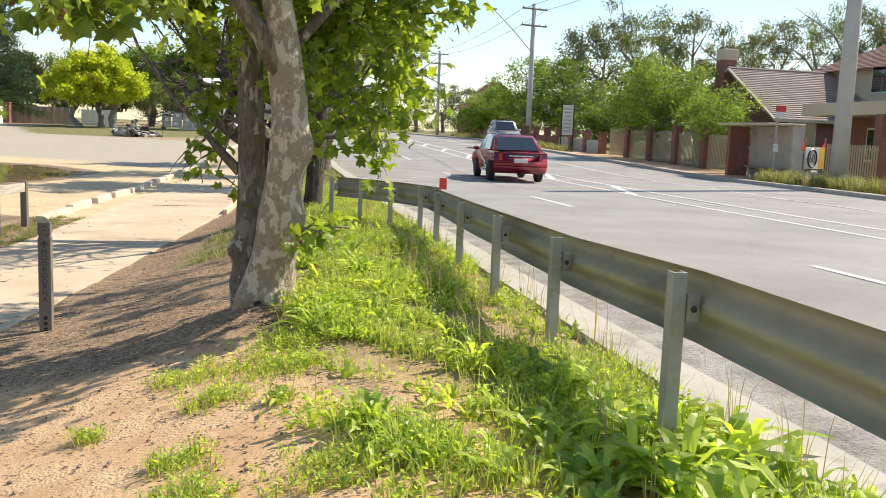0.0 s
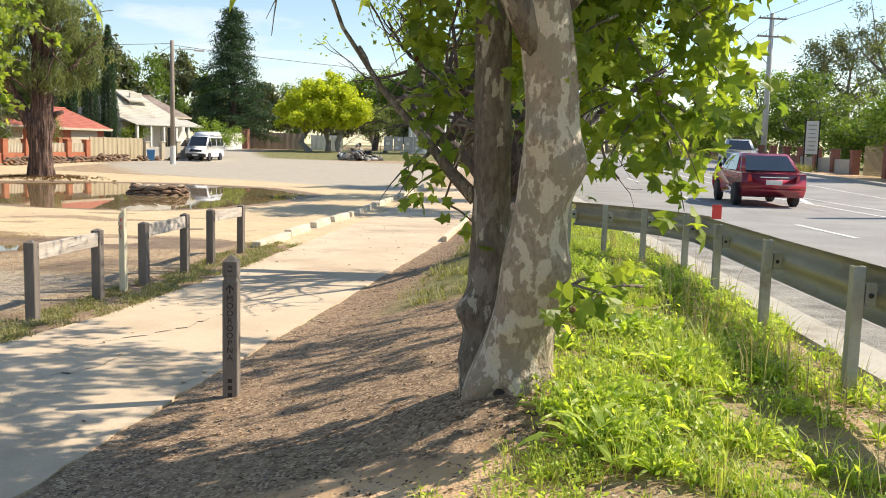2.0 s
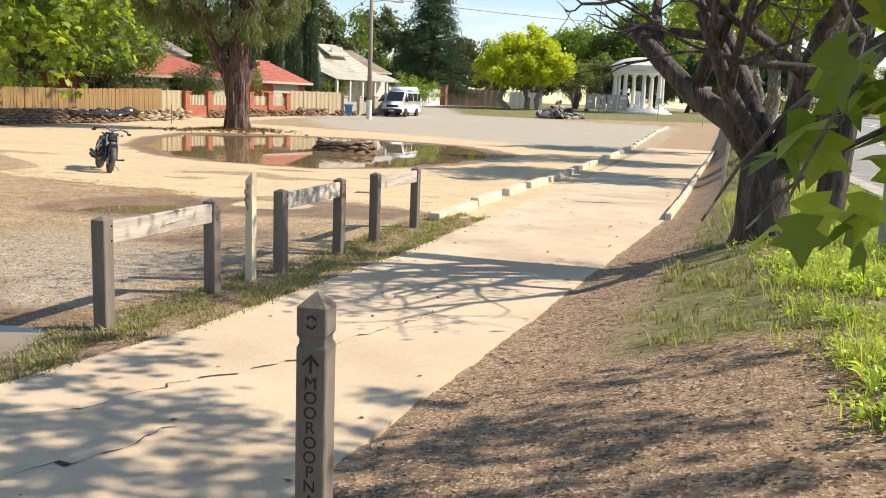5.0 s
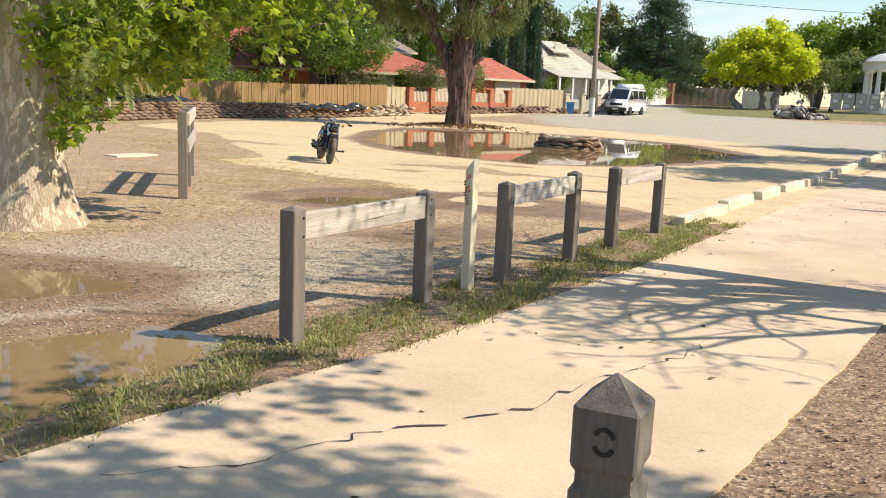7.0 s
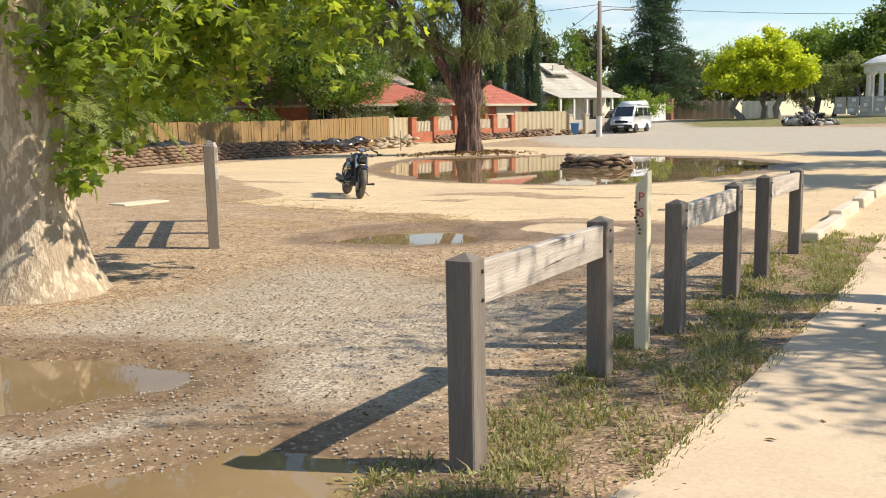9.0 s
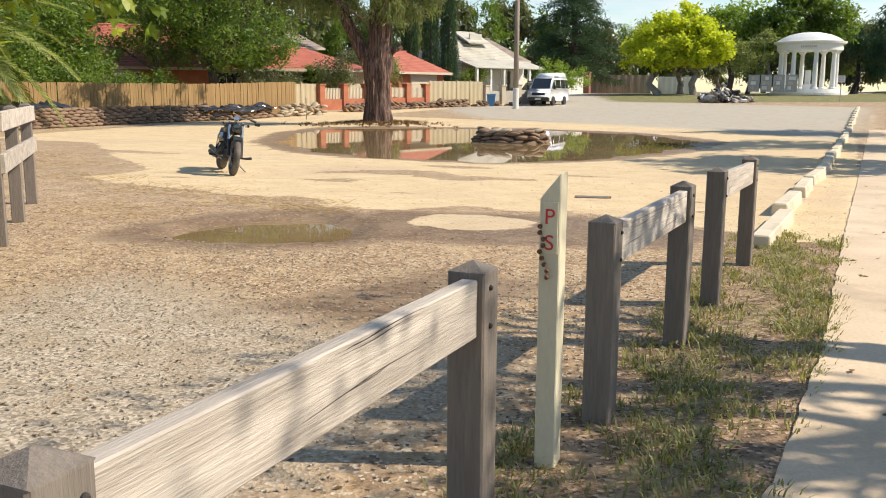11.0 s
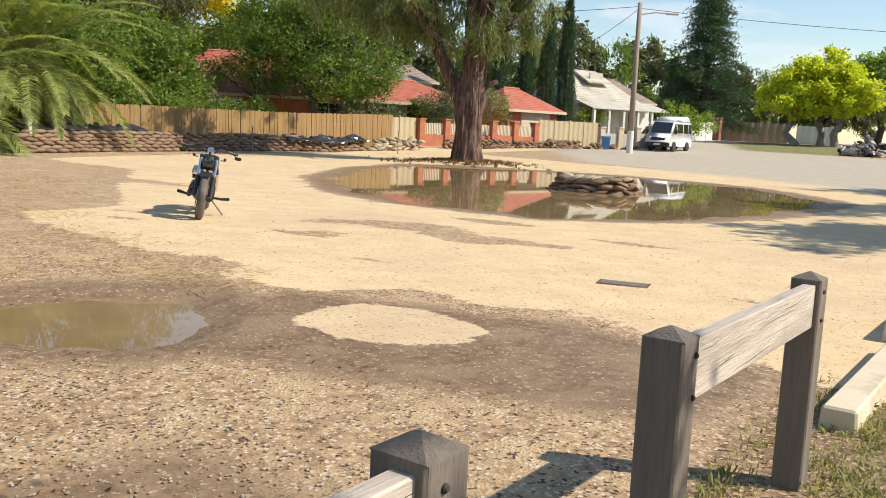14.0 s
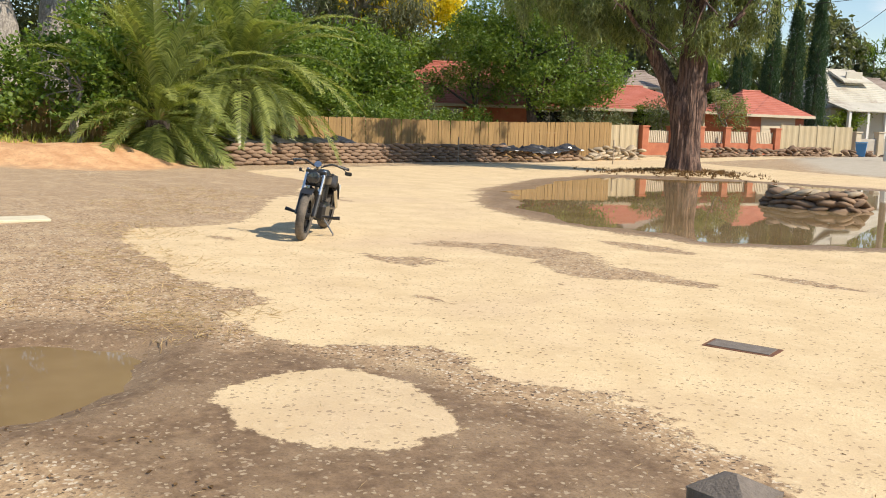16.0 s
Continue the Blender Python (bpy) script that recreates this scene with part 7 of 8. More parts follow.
def bus_shelter():
    x, y = 19.2, 33.6
    s = thing("bus_shelter", "small brick bus shelter with a flat roof and bench", "bus shelter", pose(x, y, gz(x, y)))
    bm = BM()
    box(bm, (1.6, 4.0, 0.09), (0.2, 0, 2.2), 0.02)
    part("roof", bm, MAT["wall_cream"], s)
    bm = BM()
    box(bm, (0.2, 3.6, 2.15), (0.95, 0, 1.05), 0.01)
    part("back_wall", bm, MAT["concrete"], s)
    for k in (-1.8, 1.8):
        bm = BM()
        box(bm, (0.9 if k > 0 else 0.5, 0.22, 2.15), (0.3 if k > 0 else 0.8, k, 1.05), 0.01)
        part("side_wall", bm, MAT["dark_brick"] if k > 0 else MAT["concrete"], s)
    bm = BM()
    box(bm, (0.4, 2.6, 0.08), (0.6, 0, 0.45), 0.01)
    part("seat", bm, MAT["pole_wood"], s)
    for k in (-1.1, 1.1):
        bm = BM()
        box(bm, (0.3, 0.08, 0.45), (0.6, k, 0.2), 0.005)
        part("seat_leg", bm, MAT["concrete"], s)
    m = thing("bus_stop_sign", "slim bus stop pole with a red and white flag", "sign", pose(18.6, 31.0, gz(18.6, 31.0)))
    bm = BM()
    tube(bm, [(0, 0, -0.2), (0, 0, 2.9)], 0.04, 8)
    part("pole", bm, MAT["galv"], m)
    bm = BM()
    box(bm, (0.42, 0.03, 0.24), (0.1, -0.05, 2.78), 0.01)
    part("flag", bm, MAT["red_sign"], m)
    bm = BM()
    box(bm, (0.42, 0.03, 0.2), (0.1, -0.05, 2.54), 0.01)
    part("plate", bm, MAT["wall_white"], m)
    bm = BM()
    box(bm, (0.2, 0.03, 0.3), (0, -0.05, 1.3), 0.01)
    part("timetable", bm, MAT["wall_white"], m)


bus_shelter()


def speed_sign():
    m = thing("speed_sign", "temporary sixty speed sign with orange flags", "sign", pose(18.1, 27.8, gz(18.1, 27.8), 0, 0, 30))
    bm = BM()
    box(bm, (0.95, 0.03, 0.75), (0, 0, 1.0), 0.01)
    b = part("board", bm, MAT["wall_white"], m)
    bm = BM()
    box(bm, (0.4, 0.03, 0.75), (0.68, 0, 1.0), 0.01)
    part("side_board", bm, MAT["yellow"], m, "yellow side board")
    bm = BM()
    tube(bm, [(0.3 * math.cos(a), -0.02, 1.0 + 0.3 * math.sin(a)) for a in np.linspace(0, 2 * math.pi, 25)], 0.035, 6)
    part("ring", bm, MAT["black"], b, "black ring")
    cu = bpy.data.curves.new("numeral", "FONT")
    cu.body, cu.size, cu.extrude, cu.align_x = "60", 0.42, 0.003, "CENTER"
    o = new("numeral", cu)
    o.parent, o.matrix_basis = b, pose(0, -0.022, 0.86, 90, 0, 0)
    cu.materials.append(MAT["black"])
    bm = BM()
    box(bm, (0.95, 0.03, 0.3), (0, 0, 0.42), 0.01)
    part("lower_board", bm, MAT["steel"], m)
    for s in (-0.5, 0.9):
        bm = BM()
        tube(bm, [(s, 0, 0), (s, 0, 1.7)], 0.02, 6)
        st = part("stake", bm, MAT["galv"], m)
        bm = BM()
        prism(bm, [(s, 1.65), (s + 0.05, 1.25), (s - 0.3, 1.3)], 0.01)
        part("flag", bm, MAT["orange"], st, "orange flag")


speed_sign()
street_pole("power_pole", "thick grey concrete power pole by the bus stop", 18.55, 26.9, 11.0, 0.25, MAT["pole_conc"])
street_pole("power_pole", "concrete power pole with two crossarms and a street lamp", 20.0, 70.0, 11.0, 0.2, MAT["pole_conc"], ((10.6, 2.3, 15), (9.3, 2.4, 15)), ((-3.6, -1.0), 7.2, 10.3))
street_pole("power_pole", "distant concrete power pole with crossarms", 20.0, 112.0, 10.5, 0.2, MAT["pole_conc"], ((10.1, 2.3, 15), (8.9, 2.4, 15)))
for dx in (-1.0, 1.0):
    wire((20.0 + dx, 70.0, 11.4), (20.0 + dx, 112, 11.2), 0.6)
    wire((20.0 + dx, 70.0, 11.4), (18.6 + dx, 26.9, 11.2), 0.6)
gable_house("house", "brick cottage with a steep grey-brown tiled roof and tall chimney", pose(27.0, 45.0, gz(27.0, 45.0)), (5.3, 9), 2.6, 5.05, MAT["dark_brick"], MAT["grey_tile"], 0.5, 0, [("s", -1.3, 0.8, 1.4, 1.4, "win"), ("s", 1.3, 0.8, 1.4, 1.4, "win"), ("w", -2, 0.9, 1.4, 1.2, "win")])
gable_house("house", "two-storey cream house with a brown tiled roof", pose(35.3, 41.2, gz(35.3, 41.2)), (10, 10.4), 5.45, 7.9, MAT["wall_cream"], MAT["brown_tile"], 0.6, 5.0, [("s", -3, 4.0, 1.6, 1.3, "win"), ("w", -0.2, 3.95, 1.6, 1.3, "win"), ("w", -3.4, 3.95, 1.6, 1.3, "win")])
ch = thing("chimney_stack", "tall brick chimney with a cream top beside the tiled roof", "chimney", pose(24.1, 45.7, gz(24.1, 45.7)))
bm = BM()
box(bm, (0.75, 0.9, 5.9), (0, 0, 2.65), 0.02)
part("stack", bm, MAT["dark_brick"], ch)
bm = BM()
box(bm, (0.8, 0.95, 0.6), (0, 0, 5.85), 0.03)
part("cap", bm, MAT["wall_cream"], ch)
po = thing("porch", "flat cream porch roof on brick piers", "porch", pose(24.2, 33.5, gz(24.2, 33.5)))
bm = BM()
box(bm, (6.0, 7.0, 0.55), (2, -0.3, 2.95), 0.02)
part("porch_roof", bm, MAT["wall_cream"], po)
for px in (-0.8, 2.2):
    bm = BM()
    box(bm, (0.5, 0.5, 2.8), (px, -2.2, 1.3), 0.01)
    part("pier", bm, MAT["dark_brick"], po)
bm = BM()
box(bm, (0.3, 6.8, 2.8), (1.6, -0.3, 1.3), 0.01)
part("wall", bm, MAT["dark_brick"], po)
for py in (1.2, -1.4):
    bm = BM()
    box(bm, (0.08, 1.3, 1.5), (1.42, py, 1.5), 0.01)
    wn1 = part("window", bm, MAT["wall_white"], po)
    bm = BM()
    box(bm, (0.02, 1.1, 1.3), (1.37, py, 1.5), 0)
    part("pane", bm, MAT["glass"], wn1)
gable_house("house", "red-roofed brick building far along the road", pose(27.0, 112.0, gz(27, 112), 0, 0, 90), (8, 7), 3.6, 6.6, MAT["dark_brick"], MAT["red_tile"], 0.3, 0, [("s", 0, 1, 1.4, 2.0, "win"), ("w", 0, 1, 1.4, 2.0, "win")])
sb = thing("sign_board", "tall white notice board on dark posts", "sign", pose(19.3, 58.0, gz(19.3, 58.0)))
bm = BM()
box(bm, (0.75, 0.06, 2.0), (0, 0, 2.0), 0.01)
nb = part("board", bm, MAT["wall_white"], sb)
for k in range(7):
    bm = BM()
    box(bm, (0.5 - 0.06 * (k % 3), 0.01, 0.06), (0, -0.037, 2.75 - 0.25 * k), 0)
    part("text_bar", bm, MAT["steel"], nb)
for k in (-0.42, 0.42):
    bm = BM()
    box(bm, (0.08, 0.08, 3.3), (k, 0, 1.5), 0.01)
    part("post", bm, MAT["black"], sb)
tree("street_tree", "round bright green tree behind the picket fence", L(21.2, 47.6), 6, 0.25, [((0, 0, 3.9), (2.9, 2.7, 2.1)), ((-1.2, 0, 3.0), (2.2, 2.2, 1.7)), ((1.4, 0, 3.2), (2.2, 2.2, 1.7))], 12000, 0.19, MAT["leaf_bright"], MAT["grey_bark"], 201)
tree("shrub", "dense flowering climber spilling over the fence", L(21.6, 41.4), 4, 0.15, [((0, 0, 2.5), (2.0, 2.0, 1.4)), ((-0.6, -1.6, 1.9), (1.5, 1.5, 1.1))], 7000, 0.15, MAT["leaf_bright"], MAT["grey_bark"], 202, category="shrub")
tree("shrub", "dark ivy bush hanging over the fence", L(20.7, 45.4), 2.4, 0.1, [((0, 0, 1.2), (1.0, 1.4, 1.1))], 2600, 0.14, MAT["leaf_green"], MAT["grey_bark"], 203, category="shrub")
for k, (x, y, h, mt) in enumerate(((22.5, 80, 8, "leaf_bright"), (24.0, 72, 7.2, "leaf_green"), (22.3, 93, 5.5, "leaf_bright"), (28.5, 84, 12, "leaf_grey"), (25, 62, 4.2, "leaf_green"))):
    tree("street_tree", "leafy green tree behind the low brick fence", L(x, y), h, 0.28, [((0, 0, h * 0.6), (3.4, 3.2, h * 0.26)), ((-2, 0.5, h * 0.42), (2.6, 2.6, h * 0.22)), ((2, -0.5, h * 0.36), (2.6, 2.6, h * 0.22)), ((0.5, 0, h * 0.84), (2.2, 2.2, h * 0.15)), ((-0.8, 0, h * 0.24), (2.6, 2.4, h * 0.16))], 8500, 0.27, MAT[mt], MAT["grey_bark"], 204 + k, group="street trees", fork=0.3)
rr = np.random.default_rng(77)
for k in range(30):
    a = 2.0 + k * 1.7
    d = rr.uniform(85, 125) if a > 19 else rr.uniform(140, 190)
    x, y = d * math.sin(radians(a)), d * math.cos(radians(a))
    h = d * rr.uniform(0.13, 0.185) if a > 19 else d * rr.uniform(0.05, 0.07)
    tree("background_tree", "open-crowned gum behind the roadside houses", L(x, y), h, 0.35, [((0, 0, h * 0.78), (3.6, 3.6, h * 0.16)), ((-3.0, 0, h * 0.62), (2.8, 2.8, h * 0.15)), ((3.0, 1, h * 0.58), (2.8, 2.8, h * 0.16)), ((0.5, 0, h * 0.4), (3.6, 3.2, h * 0.12)), ((-0.5, 0, h * 0.2), (4.2, 3.8, h * 0.2))], 4000, 0.5, MAT[("leaf_grey", "leaf_gum", "leaf_grey")[k % 3]], MAT["grey_bark"], 220 + k, SLIM, 0.3, 0.8, group="roadside gums", fork=0.5)


# ---- vehicles ----
def wheel(parent, x, y, r, w, m=None):
    """A wheel whose axle lies along x."""
    bm = BM()
    turn = pose(x, y, r, 0, 90, 0)
    lathe(bm, [(r * 0.62, -w / 2), (r * 0.92, -w / 2), (r, -w * 0.36), (r, w * 0.36), (r * 0.92, w / 2), (r * 0.62, w / 2)], 28, turn)
    t = part("wheel", bm, MAT["tyre"], parent, smooth=False)
    bm = BM()
    lathe(bm, [(r * 0.2, -w * 0.42), (r * 0.63, -w * 0.46), (r * 0.63, w * 0.46), (r * 0.2, w * 0.42)], 20, turn)
    part("rim", bm, MAT["steel"], t)


def car_shell(parent, half, belt, lower, upper, paint, roof_in=0.14, upper_mat=None):
    """Body from two side outlines (y ahead, z): lower at full width with a tuck, upper drawn in towards the roof."""
    bm = BM()
    zs = [z for _, z in lower]
    z0, z1 = min(zs), max(zs)
    ring = lambda s, k: [Vector((s * half * k * (1 - 0.07 * ((z - 0.55 * (z0 + z1)) / (z1 - z0)) ** 2 * 2), y * (1 - (1 - k) * 0.10), z)) for y, z in lower]
    loft(bm, [ring(-1, 0.93), ring(-1, 1.0), ring(1, 1.0), ring(1, 0.93)])
    bmesh.ops.bevel(bm, geom=list(bm.edges), offset=0.03, segments=2, affect="EDGES", clamp_overlap=True)
    body = part("body", bm, paint, parent, smooth=True)
    bm = BM()
    zu0, zu1 = min(z for _, z in upper), max(z for _, z in upper)
    ring = lambda s, e: [Vector((s * (half * 0.95 - roof_in * (z - zu0) / (zu1 - zu0) - e), y, z)) for y, z in upper]
    loft(bm, [ring(-1, 0), ring(1, 0)])
    bmesh.ops.bevel(bm, geom=list(bm.edges), offset=0.035, segments=2, affect="EDGES", clamp_overlap=True)
    part("cabin", bm, upper_mat or paint, parent, smooth=True)
    return body


def panel(parent, name, pts, material, label=""):
    """A thin raised panel from its corners."""
    bm = BM()
    P = [Vector(p) for p in pts]
    n = (P[1] - P[0]).cross(P[2] - P[0]).normalized() * 0.012
    loft(bm, [[p - n for p in P], [p + n for p in P]])
    return part(name, bm, material, parent, label)


def hi_top_van(m):
    v = thing("van", "white high-roof van parked at the lot's edge", "van", m)
    half = 0.85
    lower = [(-2.35, 0.35), (2.1, 0.35), (2.38, 0.45), (2.40, 0.75), (2.25, 1.05), (2.0, 1.18), (-2.38, 1.18), (-2.40, 0.5)]
    upper = [(-2.36, 1.12), (2.03, 1.12), (1.25, 1.95), (-2.25, 1.95)]
    car_shell(v, half, 1.1, lower, upper, MAT["van_white"], 0.10)
    bm = BM()
    loft(bm, [[Vector((s * w, y, z)) for y, z, w in ((-2.2, 1.9, 0.72), (1.15, 1.9, 0.72), (0.55, 2.28, 0.6), (-2.0, 2.36, 0.6))] for s in (-1, 1)])
    bmesh.ops.bevel(bm, geom=list(bm.edges), offset=0.06, segments=2, affect="EDGES")
    part("raised_roof", bm, MAT["van_white"], v, smooth=True)
    wx = lambda z: half * 0.95 - 0.10 * (z - 1.12) / 0.83 + 0.005
    panel(v, "windscreen", [(-0.68, 1.97, 1.2), (0.68, 1.97, 1.2), (0.64, 1.31, 1.9), (-0.64, 1.31, 1.9)], MAT["glass"])
    for s in (-1, 1):
        for y0, y1, sl in ((1.0, 1.75, 0.55), (-0.35, 0.85, 0), (-1.5, -0.5, 0), (-2.2, -1.62, 0)):
            panel(v, "side_window", [(s * wx(1.22), y0, 1.22), (s * wx(1.22), y1, 1.22), (s * wx(1.82), y1 - sl, 1.82), (s * wx(1.82), y0, 1.82)], MAT["glass"])
        for y in (1.45, -1.35):
            wheel(v, s * 0.76, y, 0.33, 0.2)
        panel(v, "headlight", [(s * 0.5, 2.385, 0.78), (s * 0.8, 2.32, 0.78), (s * 0.78, 2.24, 0.98), (s * 0.52, 2.30, 0.96)], MAT["lamp_clear"])
        bm = BM()
        box(bm, (0.16, 0.1, 0.26), (s * 0.98, 1.75, 1.28), 0.03)
        part("mirror", bm, MAT["black"], v)
    panel(v, "grille", [(-0.48, 2.40, 0.72), (0.48, 2.40, 0.72), (0.48, 2.33, 0.9), (-0.48, 2.33, 0.9)], MAT["black"])
    bm = BM()
    box(bm, (1.62, 0.16, 0.26), (0, 2.38, 0.45), 0.05)
    part("bumper", bm, MAT["black"], v)
    bm = BM()
    box(bm, (0.42, 0.02, 0.12), (0, 2.47, 0.47), 0.004)
    part("number_plate", bm, MAT["wall_white"], v)


hi_top_van(pose(-23.3, 72.6, gz(-23.3, 72.6), 0, 0, 180))


def sedan(m, paint, label, tall=0.0, name="car"):
    v = thing(name, label, "car", m)
    half, up = 0.87 + tall * 0.12, tall
    lower = [(-2.2, 0.28 + up * 0.3), (2.1, 0.28 + up * 0.3), (2.28, 0.5 + up * 0.4), (2.2, 0.78 + up * 0.6), (1.2, 0.94 + up * 0.7), (-1.75, 0.98 + up * 0.7), (-2.25, 0.92 + up * 0.7), (-2.3, 0.5 + up * 0.4)]
    zb, zr = 0.92 + up * 0.7, 1.45 + up
    upper = [(-1.85, zb), (1.15, zb), (0.35, zr), (-1.05 - up, zr)]
    car_shell(v, half, zb, lower, upper, paint, 0.2)
    wx = lambda z: half * 0.95 - 0.2 * (z - zb) / (zr - zb) + 0.006
    za, zc = zb + 0.06, zr - 0.07
    panel(v, "windscreen", [(-0.66, 1.12, za), (0.66, 1.12, za), (0.56, 0.46, zc), (-0.56, 0.46, zc)], MAT["glass"])
    panel(v, "rear_window", [(0.66, -1.83, za), (-0.66, -1.83, za), (-0.56, -1.2 - up, zc), (0.56, -1.2 - up, zc)], MAT["glass"])
    for s in (-1, 1):
        panel(v, "side_window", [(s * wx(za), 0.05, za), (s * wx(za), 0.9, za), (s * wx(zc), 0.3, zc), (s * wx(zc), 0.05, zc)], MAT["glass"])
        panel(v, "side_window", [(s * wx(za), -1.35, za), (s * wx(za), -0.02, za), (s * wx(zc), -0.02, zc), (s * wx(zc), -0.95, zc)], MAT["glass"])
        for y in (1.38, -1.32):
            wheel(v, s * (half - 0.1), y, 0.32 + up * 0.2, 0.2)
        panel(v, "tail_light", [(s * 0.56, -2.29, 0.7 + up * 0.6), (s * 0.82, -2.24, 0.68 + up * 0.6), (s * 0.82, -2.2, 0.9 + up * 0.6), (s * 0.6, -2.26, 0.88 + up * 0.6)], MAT["lamp_red"])
        panel(v, "headlight", [(s * 0.5, 2.26, 0.66 + up * 0.55), (s * 0.82, 2.2, 0.66 + up * 0.55), (s * 0.8, 2.14, 0.82 + up * 0.55), (s * 0.54, 2.2, 0.8 + up * 0.55)], MAT["lamp_clear"])
        bm = BM()
        box(bm, (0.18, 0.1, 0.13), (s * (half + 0.05), 0.85, zb + 0.06), 0.03)
        part("mirror", bm, paint, v)
    for y in (-2.32, 2.31):
        bm = BM()
        box(bm, (0.42, 0.02, 0.12), (0, y, 0.68 if y < 0 else 0.45 + up * 0.3), 0.004)
        part("number_plate", bm, MAT["wall_white"], v)
    bm = BM()
    box(bm, (0.75, 0.02, 0.03), (0, -2.325, 0.82 + up * 0.55), 0.004)
    part("boot_trim", bm, MAT["chrome"], v)
    bm = BM()
    box(bm, (1.5, 0.06, 0.16), (0, 2.27, 0.42 + up * 0.35), 0.03)
    part("grille", bm, MAT["black"], v)
    if tall:
        bm = BM()
        box(bm, (1.7, 0.12, 0.3), (0, 2.4, 0.62), 0.04)
        tube(bm, [(-0.6, 2.45, 0.7), (-0.6, 2.45, 1.0), (0.6, 2.45, 1.0), (0.6, 2.45, 0.7)], 0.035, 6)
        part("bull_bar", bm, MAT["steel"], v)
        for s in (-0.55, 0.55):
            bm = BM()
            box(bm, (0.05, 1.3, 0.06), (s, -0.4, zr + 0.06), 0.01)
            part("roof_rack", bm, MAT["black"], v)
    return v


sedan(pose(-24.9, 75.2, gz(-24.9, 75.2), 0, 0, 215), MAT["car_dark"], "dark parked car half hidden behind the van", 0.12)
sedan(pose(7.5, 28.6, float(road_z(28.6)), 0, 0, -4), MAT["car_red"], "dark red sedan driving away on the road")
sedan(pose(14.6, 57.0, float(road_z(57.0)), 0, 0, 172), MAT["car_silver"], "silver-white four-wheel drive coming along the road", 0.38)


def motorbike(m):
    b = thing("motorbike", "black cruiser motorbike with chrome forks leaning on its side stand", "motorbike", m)
    # ahead is +y
    def whl(y, r, w, z):
        bm = BM()
        turn = pose(0, y, z, 0, 90, 0)
        prof = [(r - 0.10, -w * 0.38), (r - 0.05, -w / 2), (r - 0.015, -w * 0.36), (r, -w * 0.12), (r, w * 0.12), (r - 0.015, w * 0.36), (r - 0.05, w / 2), (r - 0.10, w * 0.38)]
        lathe(bm, prof, 36, turn)
        bmesh.ops.delete(bm, geom=[f for f in bm.faces if len(f.verts) > 8], context="FACES_ONLY")
        t = part("wheel", bm, MAT["dusty_tyre"], b, "dusty tyre", smooth=True)
        bm = BM()
        lathe(bm, [(r - 0.125, -0.03), (r - 0.095, -0.045), (r - 0.095, 0.045), (r - 0.125, 0.03)], 30, turn)
        bmesh.ops.delete(bm, geom=[f for f in bm.faces if len(f.verts) > 8], context="FACES_ONLY")
        for k in range(10):
            a = 2 * math.pi * k / 10
            tube(bm, [turn @ Vector((0.03 * math.cos(a), 0.03 * math.sin(a), 0)), turn @ Vector(((r - 0.11) * math.cos(a), (r - 0.11) * math.sin(a), 0))], 0.009, 5)
        lathe(bm, [(0.045, -0.07), (0.045, 0.07)], 12, turn)
        part("rim", bm, MAT["black"], t, "black spoked rim")
        bm = BM()
        lathe(bm, [(0.145, 0.075), (0.145, 0.082)], 24, turn)
        part("brake_disc", bm, MAT["steel"], t)
    whl(0.80, 0.335, 0.115, 0.335)
    whl(-0.74, 0.325, 0.16, 0.325)
    for s in (-1, 1):
        bm = BM()
        tube(bm, [(s * 0.11, 0.80, 0.34), (s * 0.11, 0.66, 0.62)], 0.032, 12)
        f = part("fork_leg", bm, MAT["black"], b)
        bm = BM()
        tube(bm, [(s * 0.11, 0.66, 0.60), (s * 0.11, 0.50, 0.93)], 0.028, 12)
        part("fork_tube", bm, MAT["chrome"], f, "chrome fork tube")
        bm = BM()
        tube(bm, [(s * 0.02, 0.45, 0.96), (s * 0.10, 0.46, 1.0), (s * 0.18, 0.43, 1.03), (s * 0.33, 0.30, 1.0)], 0.014, 8)
        h = part("handlebar", bm, MAT["black"], b)
        bm = BM()
        tube(bm, [(s * 0.27, 0.35, 1.012), (s * 0.38, 0.26, 0.99)], 0.02, 10)
        part("grip", bm, MAT["tyre"], h)
        bm = BM()
        tube(bm, [(s * 0.25, 0.40, 1.025), (s * 0.37, 0.33, 1.0)], 0.006, 6)
        part("lever", bm, MAT["steel"], h)
        bm = BM()
        tube(bm, [(s * 0.30, 0.33, 1.0), (s * 0.38, 0.35, 0.95)], 0.006, 6)
        box(bm, (0.10, 0.02, 0.05), (s * 0.40, 0.35, 0.94), 0.015)
        part("mirror", bm, MAT["black"], h)
        bm = BM()
        tube(bm, [(s * 0.16, 0.52, 0.88), (s * 0.23, 0.52, 0.88)], 0.008, 6)
        bmesh.ops.create_uvsphere(bm, u_segments=12, v_segments=8, radius=0.022, matrix=Matrix.Translation((s * 0.22, 0.50, 0.90)))
        part("indicator", bm, MAT["black"], b)
        bm = BM()
        tube(bm, [(s * 0.14, 0.28, 0.3), (s * 0.26, 0.30, 0.3), (s * 0.38, 0.30, 0.32)], [0.018, 0.02, 0.026], 8)
        part("foot_peg", bm, MAT["black"], b)
        bm = BM()
        tube(bm, [(s * 0.12, -0.45, 0.62), (s * 0.13, -0.72, 0.34)], 0.035, 10)
        part("rear_shock", bm, MAT["chrome"], b)
    bm = BM()
    box(bm, (0.28, 0.07, 0.05), (0, 0.52, 0.90), 0.015)
    box(bm, (0.28, 0.07, 0.05), (0, 0.575, 0.74), 0.015)
